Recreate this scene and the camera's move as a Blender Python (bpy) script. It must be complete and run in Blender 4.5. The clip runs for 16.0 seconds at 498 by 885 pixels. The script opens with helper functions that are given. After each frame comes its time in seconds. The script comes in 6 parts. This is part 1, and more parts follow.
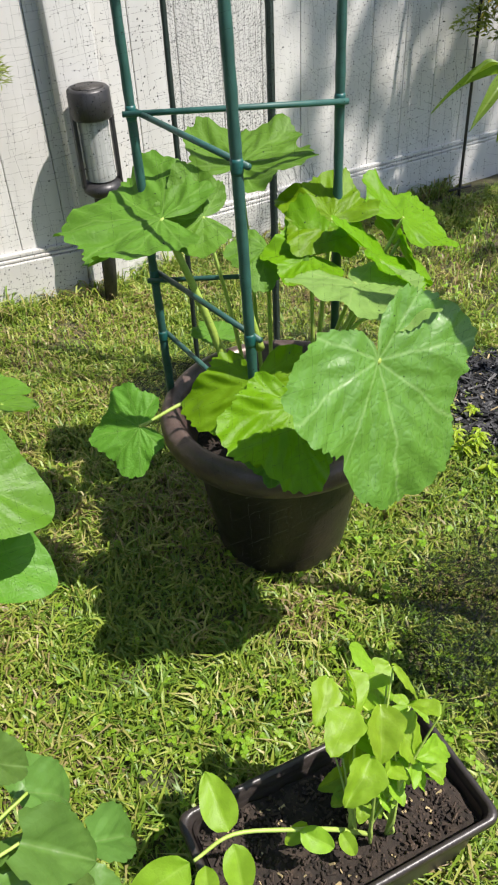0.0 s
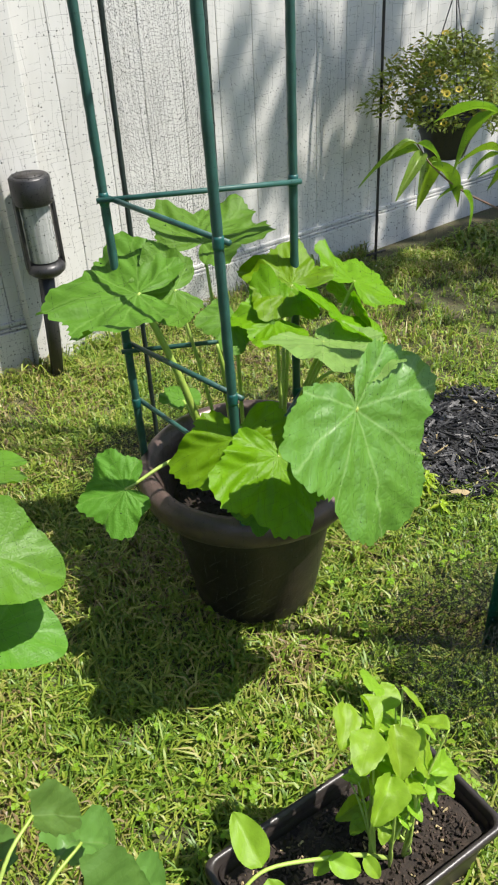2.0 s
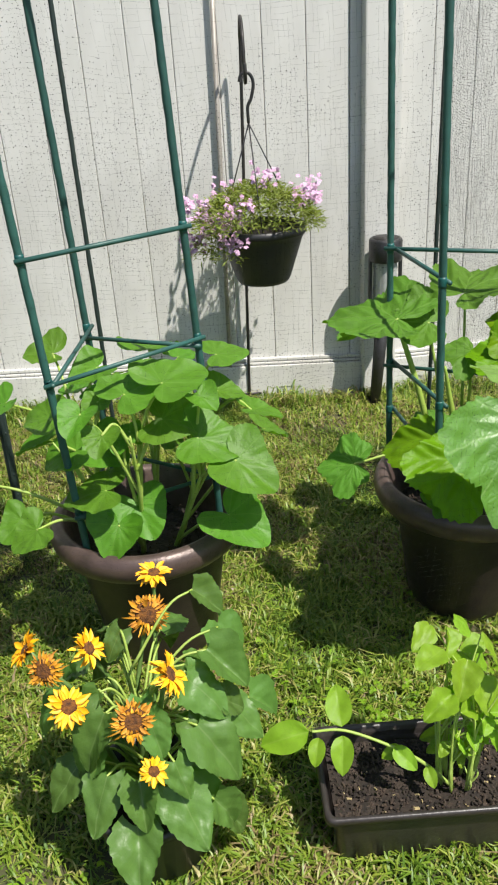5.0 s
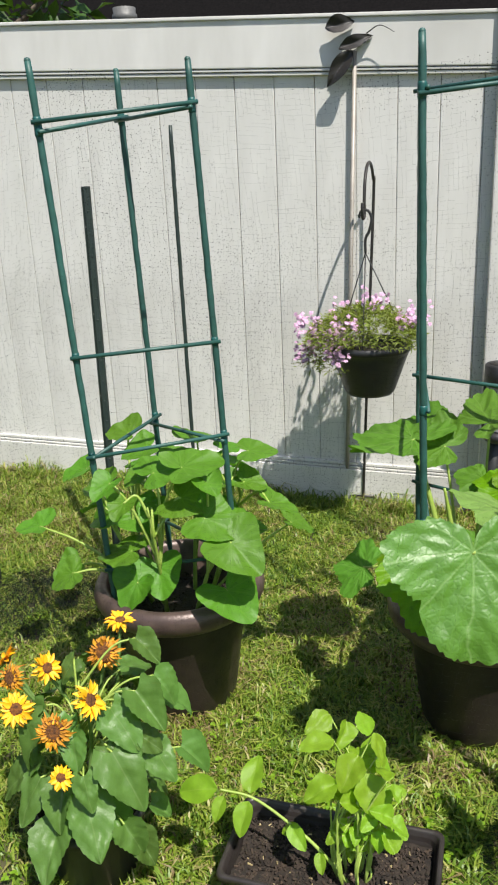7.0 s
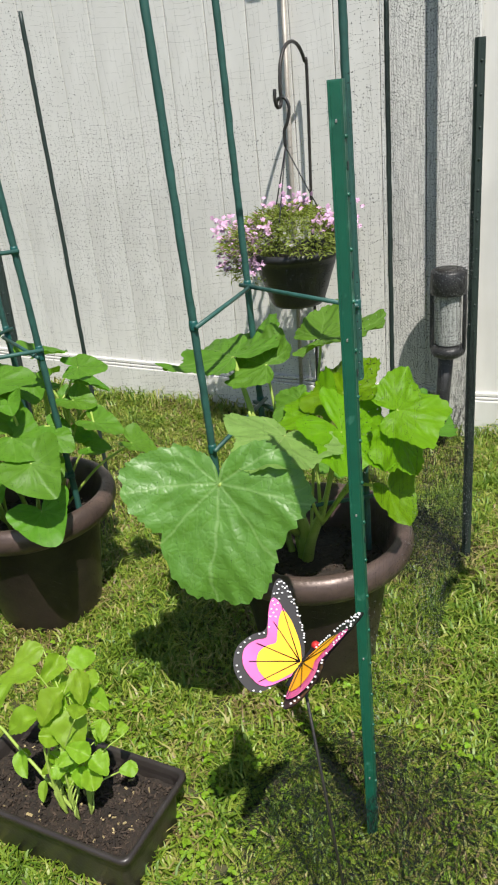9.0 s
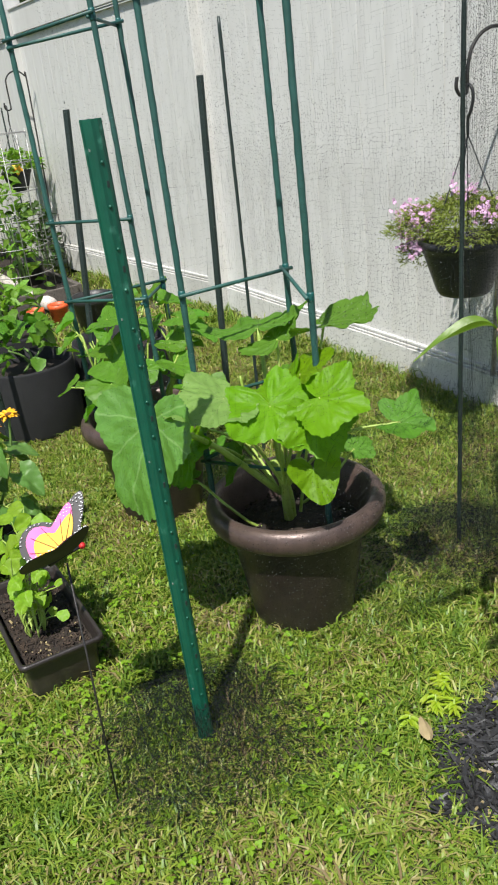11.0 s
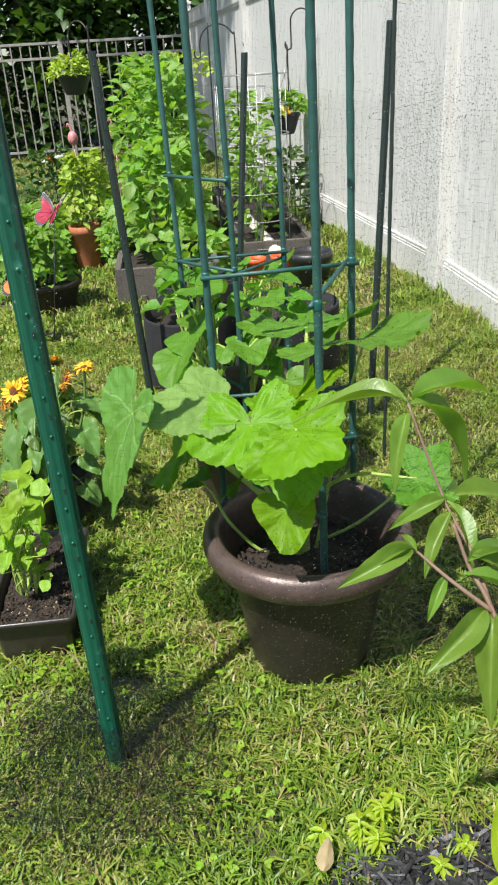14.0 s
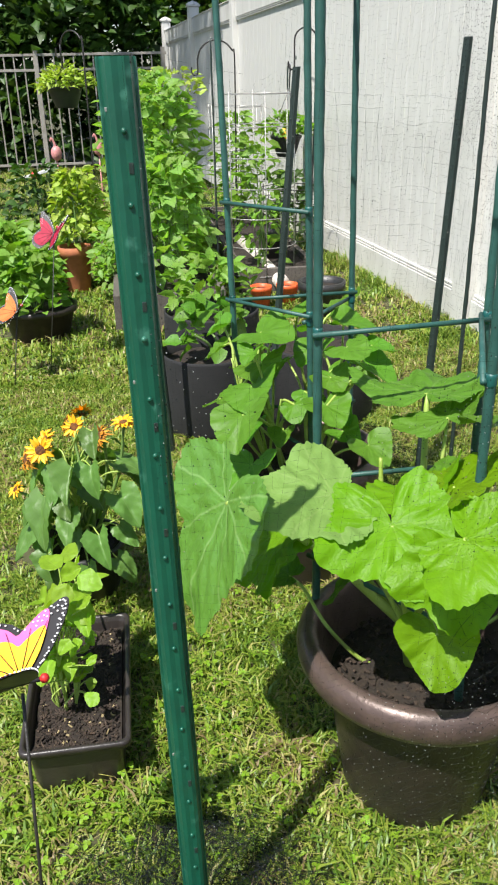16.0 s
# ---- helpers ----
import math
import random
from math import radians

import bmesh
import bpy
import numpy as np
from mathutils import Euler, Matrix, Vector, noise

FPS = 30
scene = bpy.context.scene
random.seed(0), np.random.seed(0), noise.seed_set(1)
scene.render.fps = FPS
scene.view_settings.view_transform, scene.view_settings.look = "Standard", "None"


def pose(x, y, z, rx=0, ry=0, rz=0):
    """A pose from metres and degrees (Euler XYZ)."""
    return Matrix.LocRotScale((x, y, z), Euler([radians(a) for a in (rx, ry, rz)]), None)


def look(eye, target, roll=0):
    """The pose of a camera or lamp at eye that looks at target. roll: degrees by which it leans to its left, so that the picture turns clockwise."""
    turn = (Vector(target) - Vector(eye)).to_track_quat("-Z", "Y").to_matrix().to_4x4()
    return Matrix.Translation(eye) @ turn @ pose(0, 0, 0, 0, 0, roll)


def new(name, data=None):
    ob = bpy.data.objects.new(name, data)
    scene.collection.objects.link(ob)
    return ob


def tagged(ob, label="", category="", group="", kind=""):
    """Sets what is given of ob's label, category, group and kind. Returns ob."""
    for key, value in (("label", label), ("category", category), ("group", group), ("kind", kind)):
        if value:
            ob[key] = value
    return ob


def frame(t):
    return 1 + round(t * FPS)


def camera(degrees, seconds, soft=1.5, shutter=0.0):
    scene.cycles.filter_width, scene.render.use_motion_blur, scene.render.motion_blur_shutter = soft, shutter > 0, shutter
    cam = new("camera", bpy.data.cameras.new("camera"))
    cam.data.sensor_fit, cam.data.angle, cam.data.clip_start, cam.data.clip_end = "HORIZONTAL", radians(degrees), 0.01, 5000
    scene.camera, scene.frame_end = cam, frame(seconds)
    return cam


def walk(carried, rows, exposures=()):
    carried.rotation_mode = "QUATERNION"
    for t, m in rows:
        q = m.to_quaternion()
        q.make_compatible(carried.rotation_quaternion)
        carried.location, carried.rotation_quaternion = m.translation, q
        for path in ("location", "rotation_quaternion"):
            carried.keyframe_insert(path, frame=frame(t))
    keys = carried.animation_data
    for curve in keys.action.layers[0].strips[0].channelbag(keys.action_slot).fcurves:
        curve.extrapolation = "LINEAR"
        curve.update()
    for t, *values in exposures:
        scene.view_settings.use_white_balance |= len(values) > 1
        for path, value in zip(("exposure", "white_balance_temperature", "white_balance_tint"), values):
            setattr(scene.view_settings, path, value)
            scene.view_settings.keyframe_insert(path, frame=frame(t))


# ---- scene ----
cam = camera(35.4, 16.0, 2.1)
PATH = [
    (0, (0.574, 0.121, 1.17), (1.218, 1.548, -0.075), -3.1),
    (0.5, (0.506, 0.127, 1.18), (1.338, 1.461, -0.055), -3.1),
    (1, (0.466, 0.136, 1.183), (1.391, 1.43, -0.029), -2.8),
    (1.5, (0.448, 0.131, 1.184), (1.421, 1.418, 0.001), -1.7),
    (2, (0.45, 0.106, 1.204), (1.328, 1.515, 0.088), -3.0),
    (2.5, (0.476, -0.059, 1.221), (1.18, 1.469, 0.14), -2.9),
    (3, (0.468, -0.221, 1.235), (0.855, 1.438, 0.186), -2.4),
    (3.5, (0.411, -0.28, 1.248), (0.635, 1.453, 0.275), -2.2),
    (3.7, (0.382, -0.283, 1.249), (0.583, 1.47, 0.307), -2.5),
    (5.8, (0.765, -0.456, 1.235), (0.612, 1.35, 0.389), -3.2),
    (6, (0.809, -0.431, 1.259), (0.588, 1.392, 0.466), -2.8),
    (6.5, (0.9, -0.444, 1.293), (0.485, 1.389, 0.611), -2.4),
    (7, (1.087, -0.556, 1.297), (0.521, 1.254, 0.659), -2.7),
    (7.5, (1.186, -0.619, 1.276), (0.531, 1.161, 0.641), -4.0),
    (8, (1.269, -0.548, 1.253), (0.564, 1.192, 0.564), -5.3),
    (8.5, (1.456, -0.311, 1.272), (0.706, 1.363, 0.476), -6.4),
    (9, (1.697, -0.196, 1.23), (0.846, 1.412, 0.398), -5.8),
    (9.2, (1.812, -0.162, 1.219), (0.909, 1.427, 0.409), -3.9),
    (11.3, (2.585, 0.383, 1.245), (0.951, 1.19, 0.422), -7.0),
    (11.5, (2.583, 0.449, 1.239), (0.955, 1.265, 0.414), -7.2),
    (12, (2.478, 0.644, 1.242), (0.878, 1.48, 0.381), -5.3),
    (12.5, (2.475, 0.793, 1.231), (0.805, 1.429, 0.334), -4.0),
    (13, (2.51, 0.924, 1.23), (0.765, 1.219, 0.298), -3.7),
    (13.5, (2.514, 0.961, 1.229), (0.742, 1.132, 0.318), -3.6),
    (14, (2.495, 0.941, 1.213), (0.704, 1.087, 0.337), -3.5),
    (14.5, (2.463, 0.936, 1.176), (0.667, 1.092, 0.309), -4.0),
    (15, (2.309, 0.844, 1.193), (0.51, 1.053, 0.344), -3.2),
    (15.5, (2.188, 0.763, 1.213), (0.391, 1.014, 0.373), -2.0),
    (16, (2.143, 0.718, 1.203), (0.346, 0.975, 0.364), -1.3),
]
walk(cam, [(t, look(eye, target, roll)) for t, eye, target, roll in PATH], exposures=[(0, 1.0, 6500, 14), (0.9, 1.05, 6500, 12.5), (1.6, 1.05, 6500, 12), (2, 0.98, 6500, 11), (3, 0.88, 6500, 10), (4, 0.80, 6500, 10), (7, 0.74, 6500, 10), (9, 0.65, 6480, 10), (11.3, 0.69, 6320, 10), (12.5, 0.78, 6300, 10), (13.5, 0.91, 6300, 10), (16, 0.98, 6380, 10)])

# ---------------------------------------------------------------- light
# The sun stands behind and to the right of the first view, about 60 degrees high.
SUN_EL, SUN_DIR = 59.5, Vector((-0.71, 0.70, 0)).normalized()
world = bpy.data.worlds.new("sky")
scene.world = world
world.use_nodes = True
wn = world.node_tree.nodes
sky = wn.new("ShaderNodeTexSky")
sky.sky_type, sky.sun_disc = "NISHITA", False
sky.sun_elevation, sky.sun_rotation = radians(SUN_EL), math.atan2(-SUN_DIR.x, -SUN_DIR.y)
wn["Background"].inputs["Strength"].default_value = 0.085
world.node_tree.links.new(sky.outputs[0], wn["Background"].inputs["Color"])
sun = new("sun", bpy.data.lights.new("sun", "SUN"))
sun.data.energy, sun.data.angle, sun.data.color = 4.2, radians(0.53), (1.0, 0.955, 0.88)
down = SUN_DIR * math.cos(radians(SUN_EL)) - Vector((0, 0, math.sin(radians(SUN_EL))))
sun.matrix_world = look((0, 0, 12), Vector((0, 0, 12)) + down)


# ---------------------------------------------------------------- materials
def mat(name, base, rough=0.6, metal=0.0, second=None, scale=6.0, detail=6.0, bump=0.0, bump_scale=60.0, stain=None,
        stain_scale=2.0, stain_edge=(0.5, 0.75), spec=0.5, rough_var=0.1, island=0.0, stretch=(1, 1, 1)):
    """A surface with grain between two colours, larger stains, fine relief, and variation from piece to piece."""
    m = bpy.data.materials.new(name)
    m.use_nodes = True
    nt = m.node_tree
    n, link = nt.nodes, nt.links.new
    bsdf = n["Principled BSDF"]
    bsdf.inputs["Metallic"].default_value = metal
    bsdf.inputs["Specular IOR Level"].default_value = spec
    co = n.new("ShaderNodeTexCoord")
    mp = n.new("ShaderNodeMapping")
    mp.inputs["Scale"].default_value = stretch
    link(co.outputs["Object"], mp.inputs["Vector"])
    noi = n.new("ShaderNodeTexNoise")
    noi.inputs["Scale"].default_value, noi.inputs["Detail"].default_value = scale, detail
    link(mp.outputs[0], noi.inputs["Vector"])
    ramp = n.new("ShaderNodeValToRGB")
    ramp.color_ramp.elements[0].position, ramp.color_ramp.elements[1].position = 0.3, 0.7
    ramp.color_ramp.elements[0].color = (*base, 1)
    ramp.color_ramp.elements[1].color = (*(second or [c * 0.75 for c in base]), 1)
    link(noi.outputs["Fac"], ramp.inputs["Fac"])
    col = ramp.outputs["Color"]
    if stain:
        big = n.new("ShaderNodeTexNoise")
        big.inputs["Scale"].default_value, big.inputs["Detail"].default_value = stain_scale, 5
        link(co.outputs["Object"], big.inputs["Vector"])
        rs = n.new("ShaderNodeMapRange")
        rs.inputs["From Min"].default_value, rs.inputs["From Max"].default_value = stain_edge
        link(big.outputs["Fac"], rs.inputs["Value"])
        mix = n.new("ShaderNodeMix")
        mix.data_type = "RGBA"
        link(rs.outputs[0], mix.inputs["Factor"])
        link(col, mix.inputs["A"])
        mix.inputs["B"].default_value = (*stain, 1)
        col = mix.outputs["Result"]
    if island:
        geo = n.new("ShaderNodeNewGeometry")
        inf = n.new("ShaderNodeObjectInfo")
        add = n.new("ShaderNodeMath")
        add.operation = "ADD"
        link(geo.outputs["Random Per Island"], add.inputs[0])
        link(inf.outputs["Random"], add.inputs[1])
        fr = n.new("ShaderNodeMath")
        fr.operation = "FRACT"
        link(add.outputs[0], fr.inputs[0])
        mr = n.new("ShaderNodeMapRange")
        mr.inputs["To Min"].default_value, mr.inputs["To Max"].default_value = 1 - island, 1 + island
        link(fr.outputs[0], mr.inputs["Value"])
        hsv = n.new("ShaderNodeHueSaturation")
        link(mr.outputs[0], hsv.inputs["Value"])
        link(col, hsv.inputs["Color"])
        col = hsv.outputs["Color"]
    link(col, bsdf.inputs["Base Color"])
    rr = n.new("ShaderNodeMapRange")
    rr.inputs["To Min"].default_value, rr.inputs["To Max"].default_value = max(rough - rough_var, 0.02), min(rough + rough_var, 1)
    link(noi.outputs["Fac"], rr.inputs["Value"])
    link(rr.outputs[0], bsdf.inputs["Roughness"])
    if bump:
        fine = n.new("ShaderNodeTexNoise")
        fine.inputs["Scale"].default_value, fine.inputs["Detail"].default_value = bump_scale, 4
        link(mp.outputs[0], fine.inputs["Vector"])
        b = n.new("ShaderNodeBump")
        b.inputs["Strength"].default_value, b.inputs["Distance"].default_value = bump, 0.004
        link(fine.outputs["Fac"], b.inputs["Height"])
        link(b.outputs[0], bsdf.inputs["Normal"])
    return m


def leaf_mat(name, top, pale, rough=0.45, sheer=0.35, polar=True, vein_gap=0.72, island=0.25, bump=0.14, glow=1.6, bright=0.0, vein_mix=0.34, spec=0.42):
    """A leaf: green blade with pale veins from its own flat coordinates, puckered between the veins, that lets light through."""
    m = bpy.data.materials.new(name)
    m.use_nodes = True
    nt = m.node_tree
    n, link = nt.nodes, nt.links.new
    bsdf = n["Principled BSDF"]

    def math_node(op, a, b=None, c=None):
        k = n.new("ShaderNodeMath")
        k.operation = op
        for i, v in enumerate((a, b, c)):
            if v is None:
                continue
            if isinstance(v, (int, float)):
                k.inputs[i].default_value = v
            else:
                link(v, k.inputs[i])
        return k.outputs[0]

    uv = n.new("ShaderNodeUVMap")
    sep = n.new("ShaderNodeSeparateXYZ")
    link(uv.outputs[0], sep.inputs[0])
    u, v = sep.outputs[0], sep.outputs[1]
    if polar:
        warp = n.new("ShaderNodeTexNoise")
        warp.inputs["Scale"].default_value, warp.inputs["Detail"].default_value = 2.2, 2
        link(uv.outputs[0], warp.inputs["Vector"])
        wander = math_node("MULTIPLY", math_node("SUBTRACT", warp.outputs["Fac"], 0.5), 0.32)
        ang = math_node("ADD", math_node("ARCTAN2", v, u), wander)
        rad = math_node("SQRT", math_node("ADD", math_node("MULTIPLY", u, u), math_node("MULTIPLY", v, v)))
        cell = math_node("SUBTRACT", math_node("FRACT", math_node("ADD", math_node("DIVIDE", ang, vein_gap), 0.5)), 0.5)
        off = math_node("MULTIPLY", math_node("ABSOLUTE", cell), math_node("MULTIPLY", rad, vein_gap))
        side = math_node("ADD", math_node("SUBTRACT", math_node("MULTIPLY", rad, 6.5), math_node("MULTIPLY", off, 9.0)), math_node("MULTIPLY", wander, 2.5))
    else:
        off = math_node("ABSOLUTE", v)
        side = math_node("SUBTRACT", math_node("MULTIPLY", u, 11.0), math_node("MULTIPLY", off, 12.0))
    main = n.new("ShaderNodeMapRange")
    main.inputs["From Min"].default_value, main.inputs["From Max"].default_value = 0.016, 0.002
    link(off, main.inputs["Value"])
    ribs = math_node("ABSOLUTE", math_node("SUBTRACT", math_node("FRACT", side), 0.5))
    ribm = n.new("ShaderNodeMapRange")
    ribm.inputs["From Min"].default_value, ribm.inputs["From Max"].default_value = 0.07, 0.0
    ribm.inputs["To Max"].default_value = 0.30
    link(ribs, ribm.inputs["Value"])
    vein = math_node("MAXIMUM", main.outputs[0], ribm.outputs[0])
    vor = n.new("ShaderNodeTexVoronoi")
    vor.feature = "DISTANCE_TO_EDGE"
    vor.inputs["Scale"].default_value = 16
    link(uv.outputs[0], vor.inputs["Vector"])
    noi = n.new("ShaderNodeTexNoise")
    noi.inputs["Scale"].default_value, noi.inputs["Detail"].default_value = 5, 5
    link(uv.outputs[0], noi.inputs["Vector"])
    inf, geo = n.new("ShaderNodeObjectInfo"), n.new("ShaderNodeNewGeometry")
    rnd = math_node("FRACT", math_node("ADD", inf.outputs["Random"], geo.outputs["Random Per Island"]))
    mix = n.new("ShaderNodeMix")
    mix.data_type = "RGBA"
    link(math_node("MULTIPLY", vein, vein_mix), mix.inputs["Factor"])
    tone = n.new("ShaderNodeHueSaturation")
    tone.inputs["Color"].default_value = (*top, 1)
    link(math_node("ADD", math_node("MULTIPLY", rnd, 0.022), 0.491), tone.inputs["Hue"])
    val = math_node("ADD", math_node("MULTIPLY", noi.outputs["Fac"], 0.5), math_node("ADD", math_node("MULTIPLY", rnd, island), 0.75 - island / 2 + bright))
    link(val, tone.inputs["Value"])
    link(tone.outputs[0], mix.inputs["A"])
    mix.inputs["B"].default_value = (*pale, 1)
    link(mix.outputs["Result"], bsdf.inputs["Base Color"])
    bsdf.inputs["Roughness"].default_value = rough
    bsdf.inputs["Specular IOR Level"].default_value = spec
    height = math_node("ADD", math_node("MINIMUM", vor.outputs["Distance"], 0.25), math_node("MULTIPLY", vein, -0.12))
    bmp = n.new("ShaderNodeBump")
    bmp.inputs["Strength"].default_value, bmp.inputs["Distance"].default_value = bump, 0.004
    link(math_node("ADD", height, math_node("MULTIPLY", noi.outputs["Fac"], 0.8)), bmp.inputs["Height"])
    link(bmp.outputs[0], bsdf.inputs["Normal"])
    tr = n.new("ShaderNodeBsdfTranslucent")
    lit = n.new("ShaderNodeMix")
    lit.data_type, lit.blend_type = "RGBA", "MULTIPLY"
    lit.inputs["Factor"].default_value = 1
    link(mix.outputs["Result"], lit.inputs["A"])
    lit.inputs["B"].default_value = (1.5 * glow / 1.6, 1.6 * glow / 1.6, 0.5, 1)
    link(lit.outputs["Result"], tr.inputs["Color"])
    ms = n.new("ShaderNodeMixShader")
    ms.inputs[0].default_value = sheer
    link(bsdf.outputs[0], ms.inputs[1])
    link(tr.outputs[0], ms.inputs[2])
    link(ms.outputs[0], n["Material Output"].inputs["Surface"])
    return m


M = {}
M["vinyl"] = mat("white_vinyl", (0.62, 0.61, 0.58), 0.45, second=(0.54, 0.53, 0.50), scale=14, bump=0.10, bump_scale=40, stain=(0.46, 0.45, 0.42), stain_scale=1.6, stain_edge=(0.52, 0.80), stretch=(1, 1, 0.25))
M["soil_ground"] = mat("lawn_soil", (0.050, 0.060, 0.018), 0.95, second=(0.075, 0.062, 0.030), scale=30, bump=0.8, bump_scale=90, stain=(0.11, 0.085, 0.045), stain_scale=2.4, stain_edge=(0.56, 0.72))
M["soil"] = mat("potting_soil", (0.030, 0.020, 0.013), 0.95, second=(0.012, 0.009, 0.007), scale=60, bump=1.0, bump_scale=120)
M["crumb"] = mat("soil_crumbs", (0.050, 0.033, 0.022), 0.9, second=(0.020, 0.014, 0.010), scale=40, island=0.6)
M["mulch"] = mat("black_mulch", (0.034, 0.034, 0.035), 0.48, second=(0.012, 0.011, 0.011), scale=40, island=0.55, bump=0.5, bump_scale=90)
# Pot body darker than its rim: shade under the overhang put into the colour.
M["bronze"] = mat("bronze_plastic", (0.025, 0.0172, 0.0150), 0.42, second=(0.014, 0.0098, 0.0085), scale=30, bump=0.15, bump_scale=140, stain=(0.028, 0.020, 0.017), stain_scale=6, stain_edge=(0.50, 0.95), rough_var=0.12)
# Rim paler than worn plastic alone: the sun on it is in the colour.
M["bronze_rim"] = mat("worn_sunlit_bronze_rim", (0.120, 0.082, 0.070), 0.40, 0.30, second=(0.070, 0.048, 0.042), scale=26, bump=0.2, bump_scale=110, rough_var=0.14)
M["small_yellow"] = mat("pale_yellow_petal", (0.66, 0.50, 0.05), 0.6, scale=20, island=0.2)
M["black_fabric"] = mat("black_fabric", (0.009, 0.009, 0.010), 0.85, second=(0.016, 0.016, 0.017), scale=14, bump=0.3, bump_scale=160)
M["black_plastic"] = mat("black_plastic", (0.018, 0.018, 0.019), 0.42, second=(0.028, 0.027, 0.027), scale=20, bump=0.12, bump_scale=90)
M["tray"] = mat("dark_brown_plastic", (0.024, 0.019, 0.017), 0.38, second=(0.034, 0.028, 0.025), scale=24, bump=0.15, bump_scale=120, stain=(0.06, 0.05, 0.04), stain_scale=7, stain_edge=(0.58, 0.8))
M["teal"] = mat("green_coated_stake", (0.027, 0.096, 0.080), 0.5, second=(0.016, 0.066, 0.054), scale=40, bump=0.10, bump_scale=200, island=0.15)
M["green_post"] = mat("green_painted_steel", (0.006, 0.088, 0.052), 0.40, second=(0.004, 0.066, 0.040), scale=25, bump=0.15, bump_scale=120, stain=(0.04, 0.16, 0.11), stain_scale=30, stain_edge=(0.62, 0.7))
M["dark_post"] = mat("dark_green_steel", (0.014, 0.026, 0.022), 0.5, second=(0.020, 0.032, 0.028), scale=30, bump=0.15, bump_scale=150)
M["rod"] = mat("black_iron", (0.014, 0.013, 0.013), 0.5, second=(0.026, 0.022, 0.018), scale=50, bump=0.3, bump_scale=200)
M["wire"] = mat("galvanised_wire", (0.42, 0.41, 0.39), 0.45, 0.6, scale=50)
M["net"] = mat("dark_netting", (0.020, 0.024, 0.023), 0.9, scale=90, spec=0.05)
# pale grey in place of sun glints on the dark netting's knots
M["knot_glint"] = mat("net_knot_glint", (0.34, 0.35, 0.35), 0.3, scale=60)
M["clip"] = mat("teal_clip", (0.010, 0.095, 0.085), 0.45, scale=60)
M["lampglass"] = mat("frosted_lens", (0.46, 0.47, 0.45), 0.12, second=(0.24, 0.25, 0.24), scale=12, stretch=(6, 6, 0.4))
M["alu"] = mat("bronze_aluminium", (0.36, 0.33, 0.29), 0.5, 0.2, scale=20)
M["roof"] = mat("dark_shingle", (0.006, 0.006, 0.006), 1.0, second=(0.011, 0.010, 0.010), scale=40, bump=0.6, bump_scale=60, island=0.4, spec=0.0)
M["siding"] = mat("pale_siding", (0.40, 0.39, 0.36), 0.7, scale=8)
M["vent"] = mat("vent_metal", (0.16, 0.16, 0.155), 0.6, 0.3, scale=30)
M["terracotta"] = mat("terracotta", (0.42, 0.14, 0.06), 0.8, second=(0.33, 0.11, 0.05), scale=30, bump=0.3)
M["timber"] = mat("weathered_board", (0.070, 0.060, 0.052), 0.85, second=(0.12, 0.105, 0.09), scale=14, bump=0.5, stretch=(1, 8, 8))
M["pale_log"] = mat("pale_pipe", (0.66, 0.60, 0.54), 0.6, scale=20)
M["bark"] = mat("peach_bark", (0.135, 0.070, 0.042), 0.75, second=(0.21, 0.145, 0.105), scale=40, bump=0.5, bump_scale=120, stretch=(1, 1, 0.4))
M["trunk"] = mat("tree_bark", (0.09, 0.07, 0.05), 0.9, second=(0.14, 0.11, 0.08), scale=14, bump=1.0, bump_scale=20)
M["petiole"] = mat("pale_green_stem", (0.25, 0.36, 0.050), 0.5, second=(0.33, 0.43, 0.10), scale=30, bump=0.25, bump_scale=160)
M["stem"] = mat("green_stem", (0.10, 0.19, 0.04), 0.55, second=(0.16, 0.25, 0.07), scale=40, bump=0.2, bump_scale=160)
M["petal_yellow"] = mat("yellow_petal", (0.80, 0.36, 0.004), 0.55, second=(0.85, 0.46, 0.008), scale=20, island=0.15)
M["petal_old"] = mat("withered_petal", (0.72, 0.33, 0.008), 0.7, second=(0.42, 0.16, 0.015), scale=40, island=0.3)
M["disc"] = mat("seed_disc", (0.040, 0.014, 0.005), 0.9, second=(0.190, 0.070, 0.010), scale=160, bump=1.0, bump_scale=260)
M["pink"] = mat("pink_blossom", (0.52, 0.27, 0.44), 0.6, second=(0.62, 0.41, 0.56), scale=60, island=0.22)
M["wing_pink"] = mat("pink_wing", (0.82, 0.13, 0.40), 0.5, scale=30)
M["wing_yellow"] = mat("yellow_wing", (0.90, 0.42, 0.006), 0.5, second=(0.92, 0.50, 0.01), scale=30)
M["wing_orange"] = mat("orange_wing", (0.74, 0.15, 0.008), 0.6, scale=30)
M["wing_red"] = mat("magenta_wing", (0.36, 0.003, 0.035), 0.7, scale=30)
M["wing_black"] = mat("black_wing_edge", (0.012, 0.010, 0.012), 0.5, scale=30)
M["wing_white"] = mat("white_spot", (0.80, 0.80, 0.80), 0.5, scale=30)
M["red"] = mat("red_paint", (0.60, 0.02, 0.02), 0.5, scale=30)
M["flam"] = mat("faded_pink_plastic", (0.62, 0.26, 0.25), 0.5, scale=30)
M["straw"] = mat("dry_straw", (0.36, 0.28, 0.14), 0.8, scale=40, island=0.3)
M["orange"] = mat("orange_plastic", (0.72, 0.12, 0.03), 0.5, scale=30)
M["squash"] = leaf_mat("squash_leaf", (0.085, 0.200, 0.015), (0.190, 0.325, 0.075), 0.60, 0.26, vein_mix=0.30, bump=0.34, spec=0.30)
